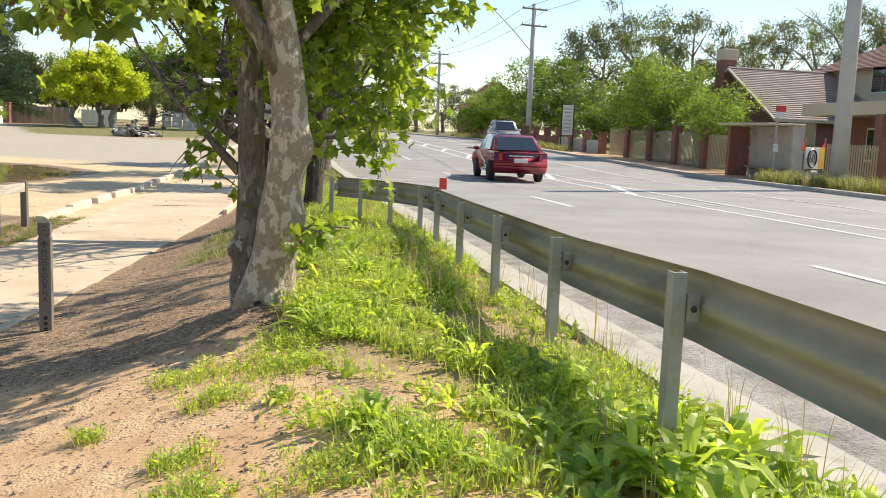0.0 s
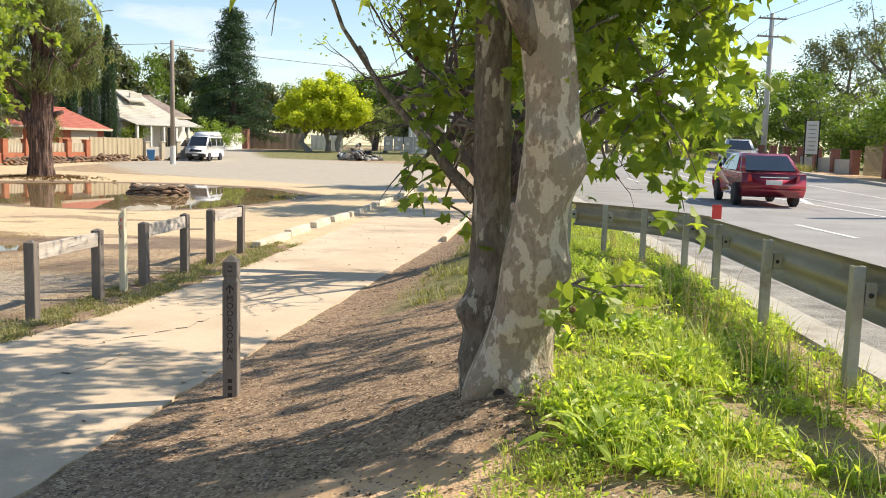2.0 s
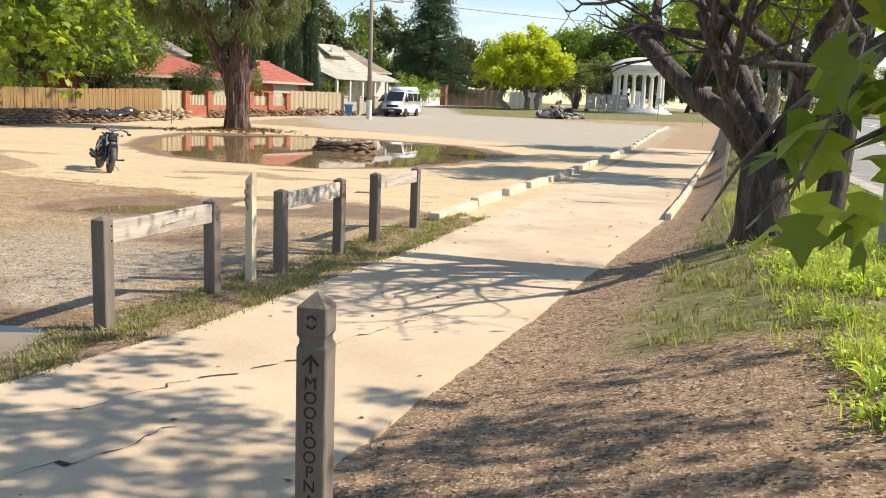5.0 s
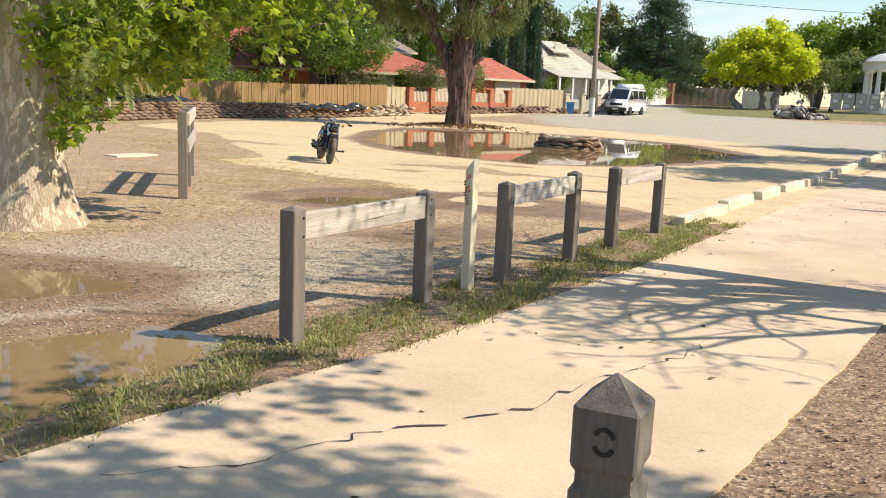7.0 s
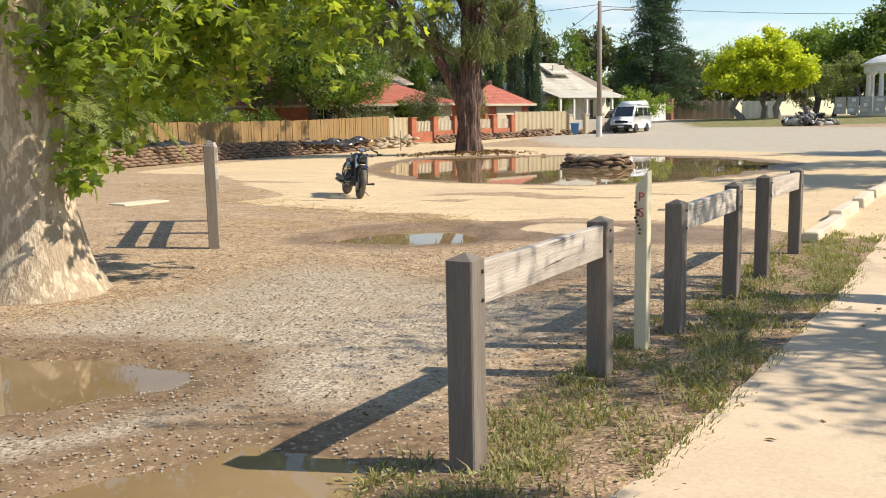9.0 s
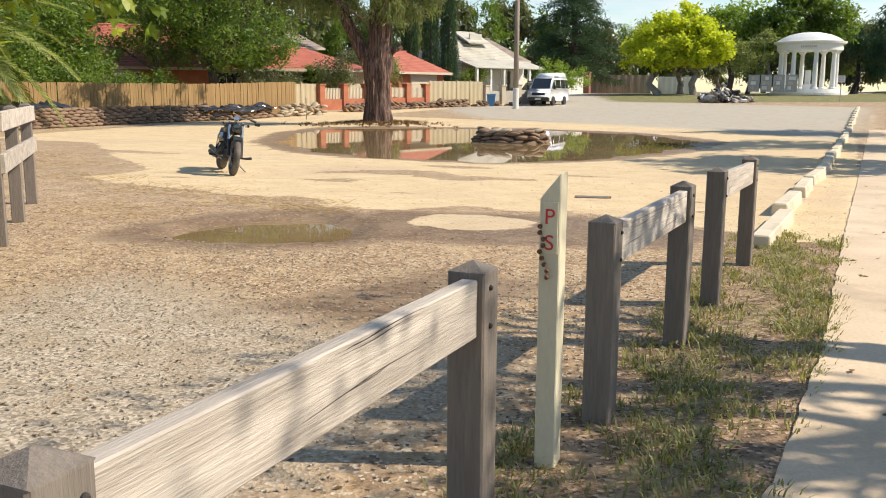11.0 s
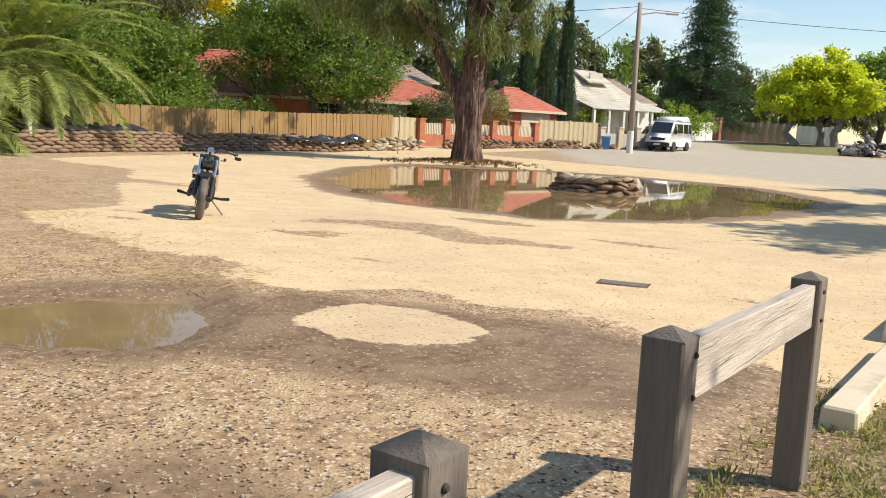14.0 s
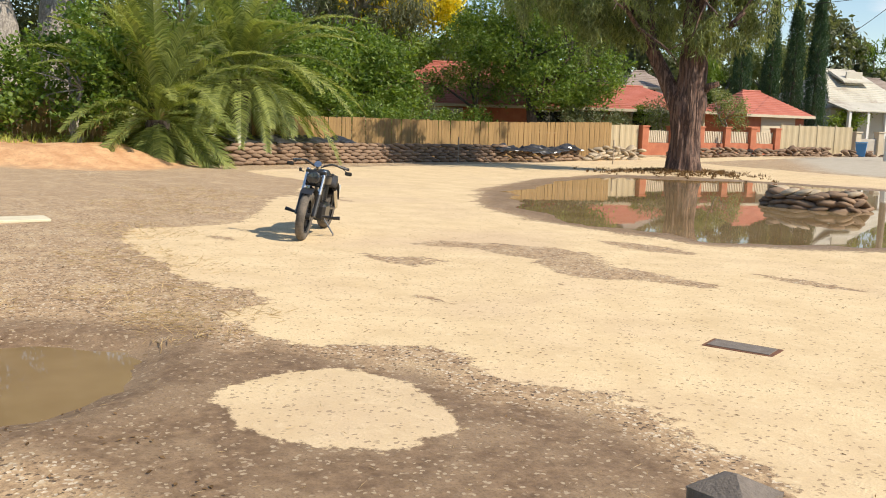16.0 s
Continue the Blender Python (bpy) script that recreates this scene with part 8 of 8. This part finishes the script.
    part("fork_clamp", bm, MAT["black"], b)
    bm = BM()
    lathe(bm, [(0.03, -0.1), (0.075, -0.06), (0.092, 0.03), (0.095, 0.05)], 24, pose(0, 0.60, 0.83, -90, 0, 0))
    hl = part("headlight", bm, MAT["black"], b, smooth=True)
    bm = BM()
    lathe(bm, [(0.084, 0.052), (0.07, 0.062), (0.02, 0.066)], 24, pose(0, 0.60, 0.83, -90, 0, 0))
    part("lens", bm, MAT["glass"], hl, "dark headlight lens")
    bm = BM()
    lathe(bm, [(0.045, -0.03), (0.05, 0.03)], 16, pose(0, 0.48, 0.99, -50, 0, 0))
    part("speedometer", bm, MAT["chrome"], b)
    bm = BM()
    loft(bm, [[Vector((x * w, y, z0 + zz * hh)) for x, zz in ((-1, 0), (-1, 0.6), (-0.55, 1), (0.55, 1), (1, 0.6), (1, 0))] for y, w, z0, hh in ((0.40, 0.07, 0.80, 0.10), (0.30, 0.13, 0.74, 0.19), (0.05, 0.14, 0.73, 0.19), (-0.18, 0.08, 0.74, 0.10))])
    part("fuel_tank", bm, MAT["black"], b, "glossy black fuel tank", smooth=True)
    bm = BM()
    loft(bm, [[Vector((x * w, y, z0 + zz * hh)) for x, zz in ((-1, 0), (-0.9, 0.8), (0, 1), (0.9, 0.8), (1, 0))] for y, w, z0, hh in ((-0.14, 0.08, 0.70, 0.09), (-0.35, 0.15, 0.65, 0.09), (-0.58, 0.13, 0.68, 0.10), (-0.80, 0.09, 0.72, 0.08))])
    part("seat", bm, MAT["tyre"], b, "black leather seat", smooth=True)
    arc = [(y, z) for y, z in ((-0.74 + 0.37 * math.cos(a), 0.325 + 0.37 * math.sin(a)) for a in np.linspace(0.6, 2.9, 12))]
    bm = BM()
    loft(bm, [[Vector((x, y, z)) for x in (-0.10, -0.07, 0.07, 0.10)] for y, z in arc], close=False, caps=False)
    part("rear_mudguard", bm, MAT["black"], b, smooth=True)
    arc = [(0.80 + 0.365 * math.cos(a), 0.335 + 0.365 * math.sin(a)) for a in np.linspace(1.0, 2.4, 9)]
    bm = BM()
    loft(bm, [[Vector((x, y, z)) for x in (-0.08, -0.05, 0.05, 0.08)] for y, z in arc], close=False, caps=False)
    part("front_mudguard", bm, MAT["black"], b, smooth=True)
    bm = BM()
    box(bm, (0.30, 0.42, 0.24), (0, 0.02, 0.34), 0.04)
    part("crankcase", bm, MAT["black"], b)
    for y, rx in ((0.13, -25), (-0.10, 22)):
        mm = pose(0, y, 0.46, rx, 0, 0)
        bm = BM()
        for k in range(8):
            lathe(bm, [(0.085, 0.03 * k), (0.085, 0.03 * k + 0.014)], 14, mm)
            lathe(bm, [(0.065, 0.03 * k + 0.012), (0.065, 0.03 * k + 0.032)], 14, mm)
        part("cylinder", bm, MAT["black"], b, "finned engine cylinder")
        bm = BM()
        lathe(bm, [(0.08, 0.25), (0.075, 0.30), (0.04, 0.32)], 14, mm)
        part("rocker_cover", bm, MAT["chrome"], b)
    for dy in (0.0, 0.09):
        bm = BM()
        tube(bm, [(0.12, 0.22 - dy * 2, 0.55), (0.20, 0.26 - dy * 2, 0.40), (0.22, 0.1, 0.27 + dy * 0.5), (0.21, -0.35, 0.27 + dy), (0.21, -0.95, 0.30 + dy)], [0.025, 0.028, 0.03, 0.045, 0.045], 12)
        part("exhaust", bm, MAT["black"], b)
    bm = BM()
    lathe(bm, [(0.1, 0), (0.1, 0.08), (0.03, 0.1)], 20, pose(0.13, 0.03, 0.62, 0, 90, 0))
    part("air_cleaner", bm, MAT["chrome"], b)
    bm = BM()
    tube(bm, [(0, 0.46, 0.95), (0, 0.35, 0.70), (0, 0.30, 0.24), (0, -0.35, 0.24), (0, -0.45, 0.62), (0, 0.35, 0.72)], 0.022, 8)
    for s in (-1, 1):
        tube(bm, [(s * 0.1, -0.30, 0.36), (s * 0.12, -0.74, 0.325)], 0.022, 8)
    part("frame", bm, MAT["black"], b)
    bm = BM()
    tube(bm, [(-0.12, 0.05, 0.24), (-0.30, 0.16, 0.07), (-0.31, 0.23, 0.065)], 0.012, 8)
    part("side_stand", bm, MAT["steel"], b)
    bm = BM()
    box(bm, (0.20, 0.012, 0.12), (0, -1.1, 0.58), 0.004)
    part("number_plate", bm, MAT["wall_white"], b)


BX, BY = -13.52, 22.52
motorbike(pose(BX, BY, gz(BX, BY), 0, 0, 0) @ pose(0, 0, 0, 0, 0, -135) @ pose(0, 0, 0, 0, -9, 0) @ Matrix.Scale(0.93, 4))
bn = thing("wheelie_bin", "blue plastic bin beside the cream fence", "bin", pose(-26.2, 68.6, gz(-26.2, 68.6), 0, 0, 20))
bm = BM()
loft(bm, [[Vector((sx * w, sy * w, z)) for sx, sy in ((-1, -1), (1, -1), (1, 1), (-1, 1))] for z, w in ((0.02, 0.22), (0.75, 0.30), (0.78, 0.32))])
part("bin_body", bm, MAT["blue"], bn)
bm = BM()
box(bm, (0.66, 0.68, 0.06), (0, 0, 0.82), 0.02)
part("lid", bm, MAT["blue"], bn)

# ---- plants on the verge ----
def blade_tufts(rng, spots, n, height, width, lean=0.5, size_var=0.4):
    """Grass blades: bent triangles in tufts."""
    verts, faces = [], []
    for x, y, s in spots:
        z = gz_fast(x, y)
        k = max(3, int(n * rng.uniform(0.6, 1.3)))
        a = rng.uniform(0, 2 * math.pi, k)
        r = rng.uniform(0, 0.09, k) * s
        hh = height * s * rng.uniform(1 - size_var, 1 + size_var, k)
        ln = rng.uniform(0.1, lean, k)
        for i in range(k):
            c, q = math.cos(a[i]), math.sin(a[i])
            bx, by = x + c * r[i], y + q * r[i]
            w = width * rng.uniform(0.7, 1.3)
            b = len(verts)
            mx, my, mz = bx + c * hh[i] * ln[i] * 0.35, by + q * hh[i] * ln[i] * 0.35, z + hh[i] * 0.62
            verts += [(bx - q * w, by + c * w, z - 0.01), (bx + q * w, by - c * w, z - 0.01), (mx + q * w * 0.8, my - c * w * 0.8, mz), (mx - q * w * 0.8, my + c * w * 0.8, mz), (bx + c * hh[i] * ln[i], by + q * hh[i] * ln[i], z + hh[i])]
            faces += [(b, b + 1, b + 2, b + 3), (b + 3, b + 2, b + 4)]
    return verts, faces


def gz_fast(x, y):
    """Height read off the grid."""
    i = min(max(int(np.searchsorted(gx, x)) - 1, 0), nx - 2)
    j = min(max(int(np.searchsorted(gy, y)) - 1, 0), ny - 2)
    u, v = (x - gx[i]) / (gx[i + 1] - gx[i]), (y - gy[j]) / (gy[j + 1] - gy[j])
    return float((GZ[j, i] * (1 - u) + GZ[j, i + 1] * u) * (1 - v) + (GZ[j + 1, i] * (1 - u) + GZ[j + 1, i + 1] * u) * v)


def rosettes(rng, spots, n, length, width):
    """Broad-leaved weeds: each leaf a bent strip that rises from the heart and falls outward."""
    verts, faces = [], []
    for x, y, s in spots:
        z = gz_fast(x, y)
        k = max(4, int(n * rng.uniform(0.7, 1.3)))
        for i in range(k):
            a = rng.uniform(0, 2 * math.pi)
            c, q = math.cos(a), math.sin(a)
            ln, w = length * s * rng.uniform(0.6, 1.25), width * s * rng.uniform(0.7, 1.3)
            rise = rng.uniform(0.5, 1.35)
            b = len(verts)
            for t, ww in ((0, 0.25), (0.3, 0.7), (0.65, 1.0), (0.88, 0.7), (1.0, 0.1)):
                out = ln * (t * math.cos(rise) + 0.15 * t * t)
                up = ln * (t * math.sin(rise) - 0.38 * t * t * t)
                wob = rng.normal(0, 0.006)
                for sd in (-1, 1):
                    verts.append((x + c * out - q * w * ww * sd, y + q * out + c * w * ww * sd, z + up + wob + (0.25 * w * ww)))
                verts.append((x + c * out, y + q * out, z + up))
            for t in range(4):
                o = b + t * 3
                faces += [(o, o + 2, o + 5, o + 3), (o + 2, o + 1, o + 4, o + 5)]
    return verts, faces


wr = np.random.default_rng(301)


def scatter(n, xr, yr, keep):
    out = []
    while len(out) < n:
        x, y = wr.uniform(*xr), wr.uniform(*yr)
        if keep(x, y) > wr.random():
            out.append((x, y, wr.uniform(0.6, 1.35)))
    return out


def verge(x, y):
    """How thickly the verge is overgrown."""
    lo = 0.12 + 0.25 * max(0, 4.2 - y) - 0.02 * (y - 6)
    edge = 1 / (1 + math.exp(-(x - lo) * 13))
    patch = 0.5 + 0.55 * math.sin(x * 3.1 + 0.6 + 0.8 * math.sin(y)) * math.cos(y * 1.9 + x) + 0.4 * math.sin(x * 9 + y * 6.2)
    return edge * min(1, max(0.0, patch - 0.22)) * (1 if x < 1.95 else 0.0)


def stuff(name, label, data, material, category):
    v, f = data
    return tagged(raw(name, v, f, material), label, category, kind="stuff")


stuff("weeds", "lush broad-leaved green weeds on the verge", rosettes(wr, scatter(950, (-0.6, 2.0), (1.2, 14), verge), 7, 0.125, 0.013), MAT["weed"], "weeds")
clumps = scatter(120, (0.1, 1.95), (2.2, 13), lambda x, y: verge(x, y) ** 2)
tufty = [(cx + wr.normal(0, 0.07), cy + wr.normal(0, 0.07), s * wr.uniform(0.8, 1.3)) for cx, cy, s in clumps for _ in range(3)]
stuff("leafy_weeds", "taller clumps of long-leaved weeds on the verge", rosettes(wr, tufty, 10, 0.18, 0.014), MAT["weed"], "weeds")
big = [(x, y, s * 1.2) for x, y, s in scatter(60, (1.0, 1.95), (1.9, 3.7), lambda x, y: 1 if x > 1.4 or y > 2.9 else 0.25)]
stuff("dock_weeds", "large upright dock leaves by the guard rail", rosettes(wr, big, 9, 0.21, 0.021), MAT["weed"], "weeds")
stuff("small_weeds", "low tangled clover-like weeds on the verge", (lambda c: leaf_mesh(wr, c, 0.032, SIMPLE, 0.4, 0.0))(np.array([(x + wr.normal(0, 0.07), y + wr.normal(0, 0.07), gz_fast(x, y) + 0.005 + 0.11 * wr.random() ** 1.6) for x, y, s in scatter(1500, (-0.5, 2.0), (1.2, 17), verge) for _ in range(26)])), MAT["weed"], "weeds")
stuff("verge_grass", "tall thin grass among the weeds", blade_tufts(wr, scatter(2600, (-0.5, 2.05), (1.2, 22), verge), 13, 0.13, 0.0026, 1.1), MAT["grass"], "grass")
stuff("dry_stalks", "dry seed stalks by the guard rail", blade_tufts(wr, scatter(110, (1.2, 2.0), (2, 14), lambda x, y: 1), 6, 0.30, 0.0025, 0.5), MAT["dry"], "grass")
patches = [(-0.36, 3.71, 0.14), (-0.26, 3.25, 0.2), (0.02, 5.1, 0.3), (-0.27, 4.6, 0.18), (0.1, 5.6, 0.25), (-0.9, 4.4, 0.06), (0.25, 3.3, 0.25), (-0.5, 5.18, 0.22), (0.04, 4.34, 0.06)]
pt = [(cx + wr.normal(0, r * 0.5), cy + wr.normal(0, r * 0.5), wr.uniform(0.5, 1.1)) for cx, cy, r in patches for _ in range(int(170 * r))]
stuff("grass_tufts", "small grass tufts on bare tan soil", blade_tufts(wr, pt, 12, 0.06, 0.003, 1.5), MAT["grass"], "grass")
stuff("patch_weeds", "small round-leaved weeds on the bare soil", (lambda c: leaf_mesh(wr, c, 0.024, SIMPLE, 0.8, 0.0))(np.array([(x + wr.normal(0, 0.03), y + wr.normal(0, 0.03), gz_fast(x, y) + wr.uniform(0.01, 0.06)) for x, y, s in pt for _ in range(14)])), MAT["weed"], "weeds")
near_strip = lambda x, y: (1 if edge_l(y) - 0.95 < x < edge_l(y) + 0.03 else 0) * (0.45 + 0.55 * math.sin(x * 9 + y * 4.3) * math.cos(y * 3.1))
stuff("strip_grass", "trampled grey-green grass between the fence posts", blade_tufts(wr, scatter(2300, (-5.7, -3.7), (7.0, 19.2), near_strip), 9, 0.034, 0.004, 1.9), MAT["dull_grass"], "grass")
stuff("strip_weeds", "small trampled weeds between the fence posts", (lambda c: leaf_mesh(wr, c, 0.03, SIMPLE, 0.9, 0.0))(np.array([(x + wr.normal(0, 0.05), y + wr.normal(0, 0.05), gz_fast(x, y) + wr.uniform(0.0, 0.04)) for x, y, s in scatter(520, (-5.7, -3.7), (7.0, 19.2), near_strip) for _ in range(7)])), MAT["dull_grass"], "weeds")
bank = lambda x, y: (1 if edge_r(y) + 0.8 < x < 2.0 else 0.0) * (0.3 + 0.7 * max(0, math.sin(x * 4 + y * 1.7) * math.cos(y * 0.9)))
stuff("bank_grass", "patchy yellow-green grass on the bank", blade_tufts(wr, scatter(1900, (-1.2, 2.0), (11, 46), bank), 12, 0.065, 0.005, 1.5), MAT["dull_grass"], "grass")
isle_pts = [(-22 + wr.normal(0, 1.3), 44.0 + wr.normal(0, 1.3), wr.uniform(0.6, 1.2)) for _ in range(500)]
stuff("island_litter", "dry bark and grass litter round the gum tree", blade_tufts(wr, isle_pts, 8, 0.10, 0.012, 1.8), MAT["litter"], "litter")
kerb_pts = [(wr.uniform(17.5, 19.0), wr.uniform(24, 31), wr.uniform(0.8, 1.5)) for _ in range(420)] + [(wr.uniform(17.5, 18.8), wr.uniform(55, 90), wr.uniform(0.8, 1.5)) for _ in range(500)]
stuff("roadside_grass", "straggly yellow-green roadside grass across the road", blade_tufts(wr, kerb_pts, 14, 0.32, 0.012, 0.9), MAT["dull_grass"], "grass")
mound_pts = [(wr.uniform(-40, -28.5), wr.uniform(17, 30), wr.uniform(0.6, 1.3)) for _ in range(500)]
stuff("mound_grass", "thin grass behind the dirt mound", blade_tufts(wr, [p for p in mound_pts if p[0] < -31.5], 12, 0.2, 0.012, 0.9), MAT["grass"], "grass")


# ---- litter and stones ----
def litter_spots(n, xr, yr):
    return np.array([(x, y, gz_fast(x, y) + 0.006) for x, y in zip(wr.uniform(*xr, n), wr.uniform(*yr, n)) if not (edge_l(y) < x < edge_r(y))])


stuff("leaf_litter", "scattered brown leaves and bark flakes on the dirt", leaf_mesh(wr, np.concatenate([litter_spots(3600, (-2.6, 0.6), (2.0, 20)), litter_spots(3600, (-13, -4.6), (8, 17.7)), litter_spots(900, (-24, -10), (14, 19))]), 0.026, SIMPLE, 2.5, 0.0, 0.6), MAT["litter"], "litter")
stuff("clay_litter", "tiny dark leaf flecks scattered on the clay", leaf_mesh(wr, litter_spots(2400, (-16, -3.6), (19, 34)), 0.026, SLIM, 2.5, 0.0, 0.7), MAT["litter"], "litter")
STRAW = (np.array([(0, 0, 0), (0.5, 0.022, 0.03), (1, 0, 0.01), (0.5, -0.022, 0.03)]), [(0, 1, 2), (0, 2, 3)])
heaps = np.concatenate([litter_spots(int(800 * r), (x - r, x + r), (y - r * 0.6, y + r * 0.6)) for x, y, r in ((-10.2, 19.0, 0.9), (-12.2, 19.6, 1.0), (-11.2, 17.6, 0.8), (-14.6, 20.6, 1.0), (-9.4, 18.7, 0.5), (-17.5, 22.2, 1.4), (-20.0, 24.0, 1.6))])
stuff("straw_heaps", "matted pale straw left by the flood", leaf_mesh(wr, heaps, 0.10, STRAW, 1.6, 0.0, 0.6), MAT["dry"], "litter")
stuff("straw_litter", "pale straw and dead grass flecks on the dirt", leaf_mesh(wr, np.concatenate([litter_spots(2200, (-13, -4.6), (8, 19.5)), litter_spots(2000, (-24, -9), (14, 22)), litter_spots(1300, (-2.6, 0.6), (2.0, 18)), litter_spots(160, (-12, -4.6), (19, 27))]), 0.055, STRAW, 2.5, 0.0, 0.6), MAT["dry"], "litter")
on_path = np.array([(wr.uniform(edge_l(y) + 0.1, edge_r(y) - 0.1), y, lot_z(y) + 0.016) for y in wr.uniform(5, 26, 150)])
stuff("path_litter", "a few dark leaves lying on the path", leaf_mesh(wr, on_path, 0.045, SIMPLE, 2.5, 0.0, 0.6), MAT["litter"], "litter")


def stones(n, xr, yr, size, material, label):
    base = BM()
    bmesh.ops.create_icosphere(base, subdivisions=1, radius=1.0)
    bv = np.array([list(v.co) for v in base.verts])
    bf = [[v.index for v in f.verts] for f in base.faces]
    base.free()
    p = litter_spots(n, xr, yr)
    n = len(p)
    s = size * wr.uniform(0.5, 1.6, (n, 1, 1)) * wr.uniform(0.6, 1.2, (n, 1, 3)) * np.array([1, 1, 0.6])
    v = p[:, None] + bv[None] * s * wr.uniform(0.8, 1.2, (n, len(bv), 1))
    f = [[i + k * len(bv) for i in q] for k in range(n) for q in bf]
    stuff("stones", label, (v.reshape(-1, 3), f), material, "stones")


stones(700, (-2.5, 0.4), (2.2, 14), 0.010, surface("brown_stone", (0.22, 0.16, 0.115), (0.34, 0.265, 0.20), 3, 40, 0.9, 0.2), "small brown stones and clods on the bank")
stones(11000, (-9.5, -4.9), (8.5, 16.5), 0.0062, surface("grey_stone", (0.24, 0.20, 0.15), (0.46, 0.39, 0.31), 3, 40, 0.9, 0.2), "loose grey and buff gravel")


# ---- cracks, drain cover, kerb edging, planks, signs ----
def crack(pts, label):
    rng = np.random.default_rng(len(pts))
    line = []
    for (x0, y0), (x1, y1) in zip(pts, pts[1:]):
        for k in range(7):
            t = k / 7
            line.append((x0 + (x1 - x0) * t + rng.normal(0, 0.028), y0 + (y1 - y0) * t + rng.normal(0, 0.028)))
    verts, faces = [], []
    for i, (x, y) in enumerate(line):
        w = 0.011 * rng.uniform(0.15, 1.9) * math.sin(math.pi * (i + 0.5) / len(line)) + 0.002
        z = float(lot_z(y)) + 0.0145
        verts += [(x, y - w, z), (x + 0.3 * w, y + w, z)]
    faces = [(2 * i, 2 * i + 1, 2 * i + 3, 2 * i + 2) for i in range(len(line) - 1)]
    tagged(raw("path_crack", verts, faces, MAT["cut"]), label, "crack", "cracks in the path", "structure")


crack([(-4.15, 8.9), (-3.75, 9.35), (-3.55, 9.9), (-3.2, 10.5), (-3.05, 11.3), (-2.8, 12.0), (-2.75, 12.8)], "long jagged crack across the concrete path")
crack([(-3.6, 8.2), (-3.3, 8.8), (-3.25, 9.3)], "short crack in the concrete path")
dc = thing("drain_cover", "rusty square drain cover set in the clay", "drain cover", pose(-6.85, 21.55, gz(-6.85, 21.55) - 0.004, 0, 0, 12))
bm = BM()
box(bm, (0.48, 0.26, 0.02), (0, 0, 0), 0.005)
part("cover", bm, MAT["rust"], dc)
bm = BM()
box(bm, (0.42, 0.20, 0.006), (0, 0, 0.012), 0.002)
part("inset", bm, MAT["wood"], dc)
y = 20.4
while y < 46:
    x, x2 = float(edge_r(y)) + 0.06, float(edge_r(y + 2.4)) + 0.06
    ke = thing("timber_edging", "long sun-bleached timber sleeper edging the path", "edging", pose(x, y, float(lot_z(y)) + 0.02, 0, 0, math.degrees(math.atan2(x - x2, 2.4))), "path edging")
    bm = BM()
    box(bm, (0.10, 2.36, 0.16), (0, 1.2, 0.02), 0.012)
    part("sleeper", bm, MAT["cream_block"], ke)
    y += 2.4
pk = thing("loose_board", "pale board lying on the dirt", "board", pose(-16.27, 19.75, gz(-16.27, 19.75) + 0.02, 0, 0, 82))
bm = BM()
box(bm, (0.95, 0.5, 0.04), (-0.15, 0, 0), 0.006)
part("board", bm, MAT["cream"], pk)


def sign_post(x, y, h, w, ht, label, plate, lean=0.0, bars=3):
    s = thing("street_sign", label, "sign", pose(x, y, gz(x, y), 0, lean, 0))
    bm = BM()
    tube(bm, [(0, 0, -0.2), (0, 0, h)], 0.03, 8)
    part("pole", bm, MAT["galv"], s)
    bm = BM()
    box(bm, (w, 0.02, ht), (0, -0.04, h - ht / 2), 0.006)
    b = part("plate", bm, plate, s)
    for k in range(bars):
        bm = BM()
        box(bm, (w * 0.7, 0.006, ht * 0.1), (0, -0.053, h - ht * (k + 0.7) / (bars + 0.5)), 0)
        part("text_bar", bm, MAT["steel"], b)


sign_post(-0.25, 23.6, 2.35, 0.45, 0.45, "grey-backed road sign on a leaning steel post", MAT["galv"], 4, 2)
sign_post(-0.4, 78, 3.0, 0.9, 1.1, "white park sign on a steel pole", MAT["wall_white"])
sign_post(-4.0, 82, 1.9, 0.5, 0.5, "small white notice on the park lawn", MAT["wall_white"])
for x, y in ((-31.2, 40.5), (-28.9, 47.6)):
    sk = thing("stake", "slim star picket standing in the sandbags", "stake", pose(x + 1.0, y, gz(x + 1.0, y)), "stakes by the sandbags")
    bm = BM()
    box(bm, (0.04, 0.04, 1.1), (0, 0, 0.5), 0.004)
    part("stake", bm, MAT["pole_wood"], sk)
pp = thing("steel_post", "thin leaning steel post beside the plane tree", "post", pose(-8.81, 11.58, gz(-8.81, 11.58), 0, -0.3, 0))
bm = BM()
tube(bm, [(0, 0, -0.1), (0, 0, 1.1)], 0.024, 8)
part("post", bm, MAT["galv"], pp)
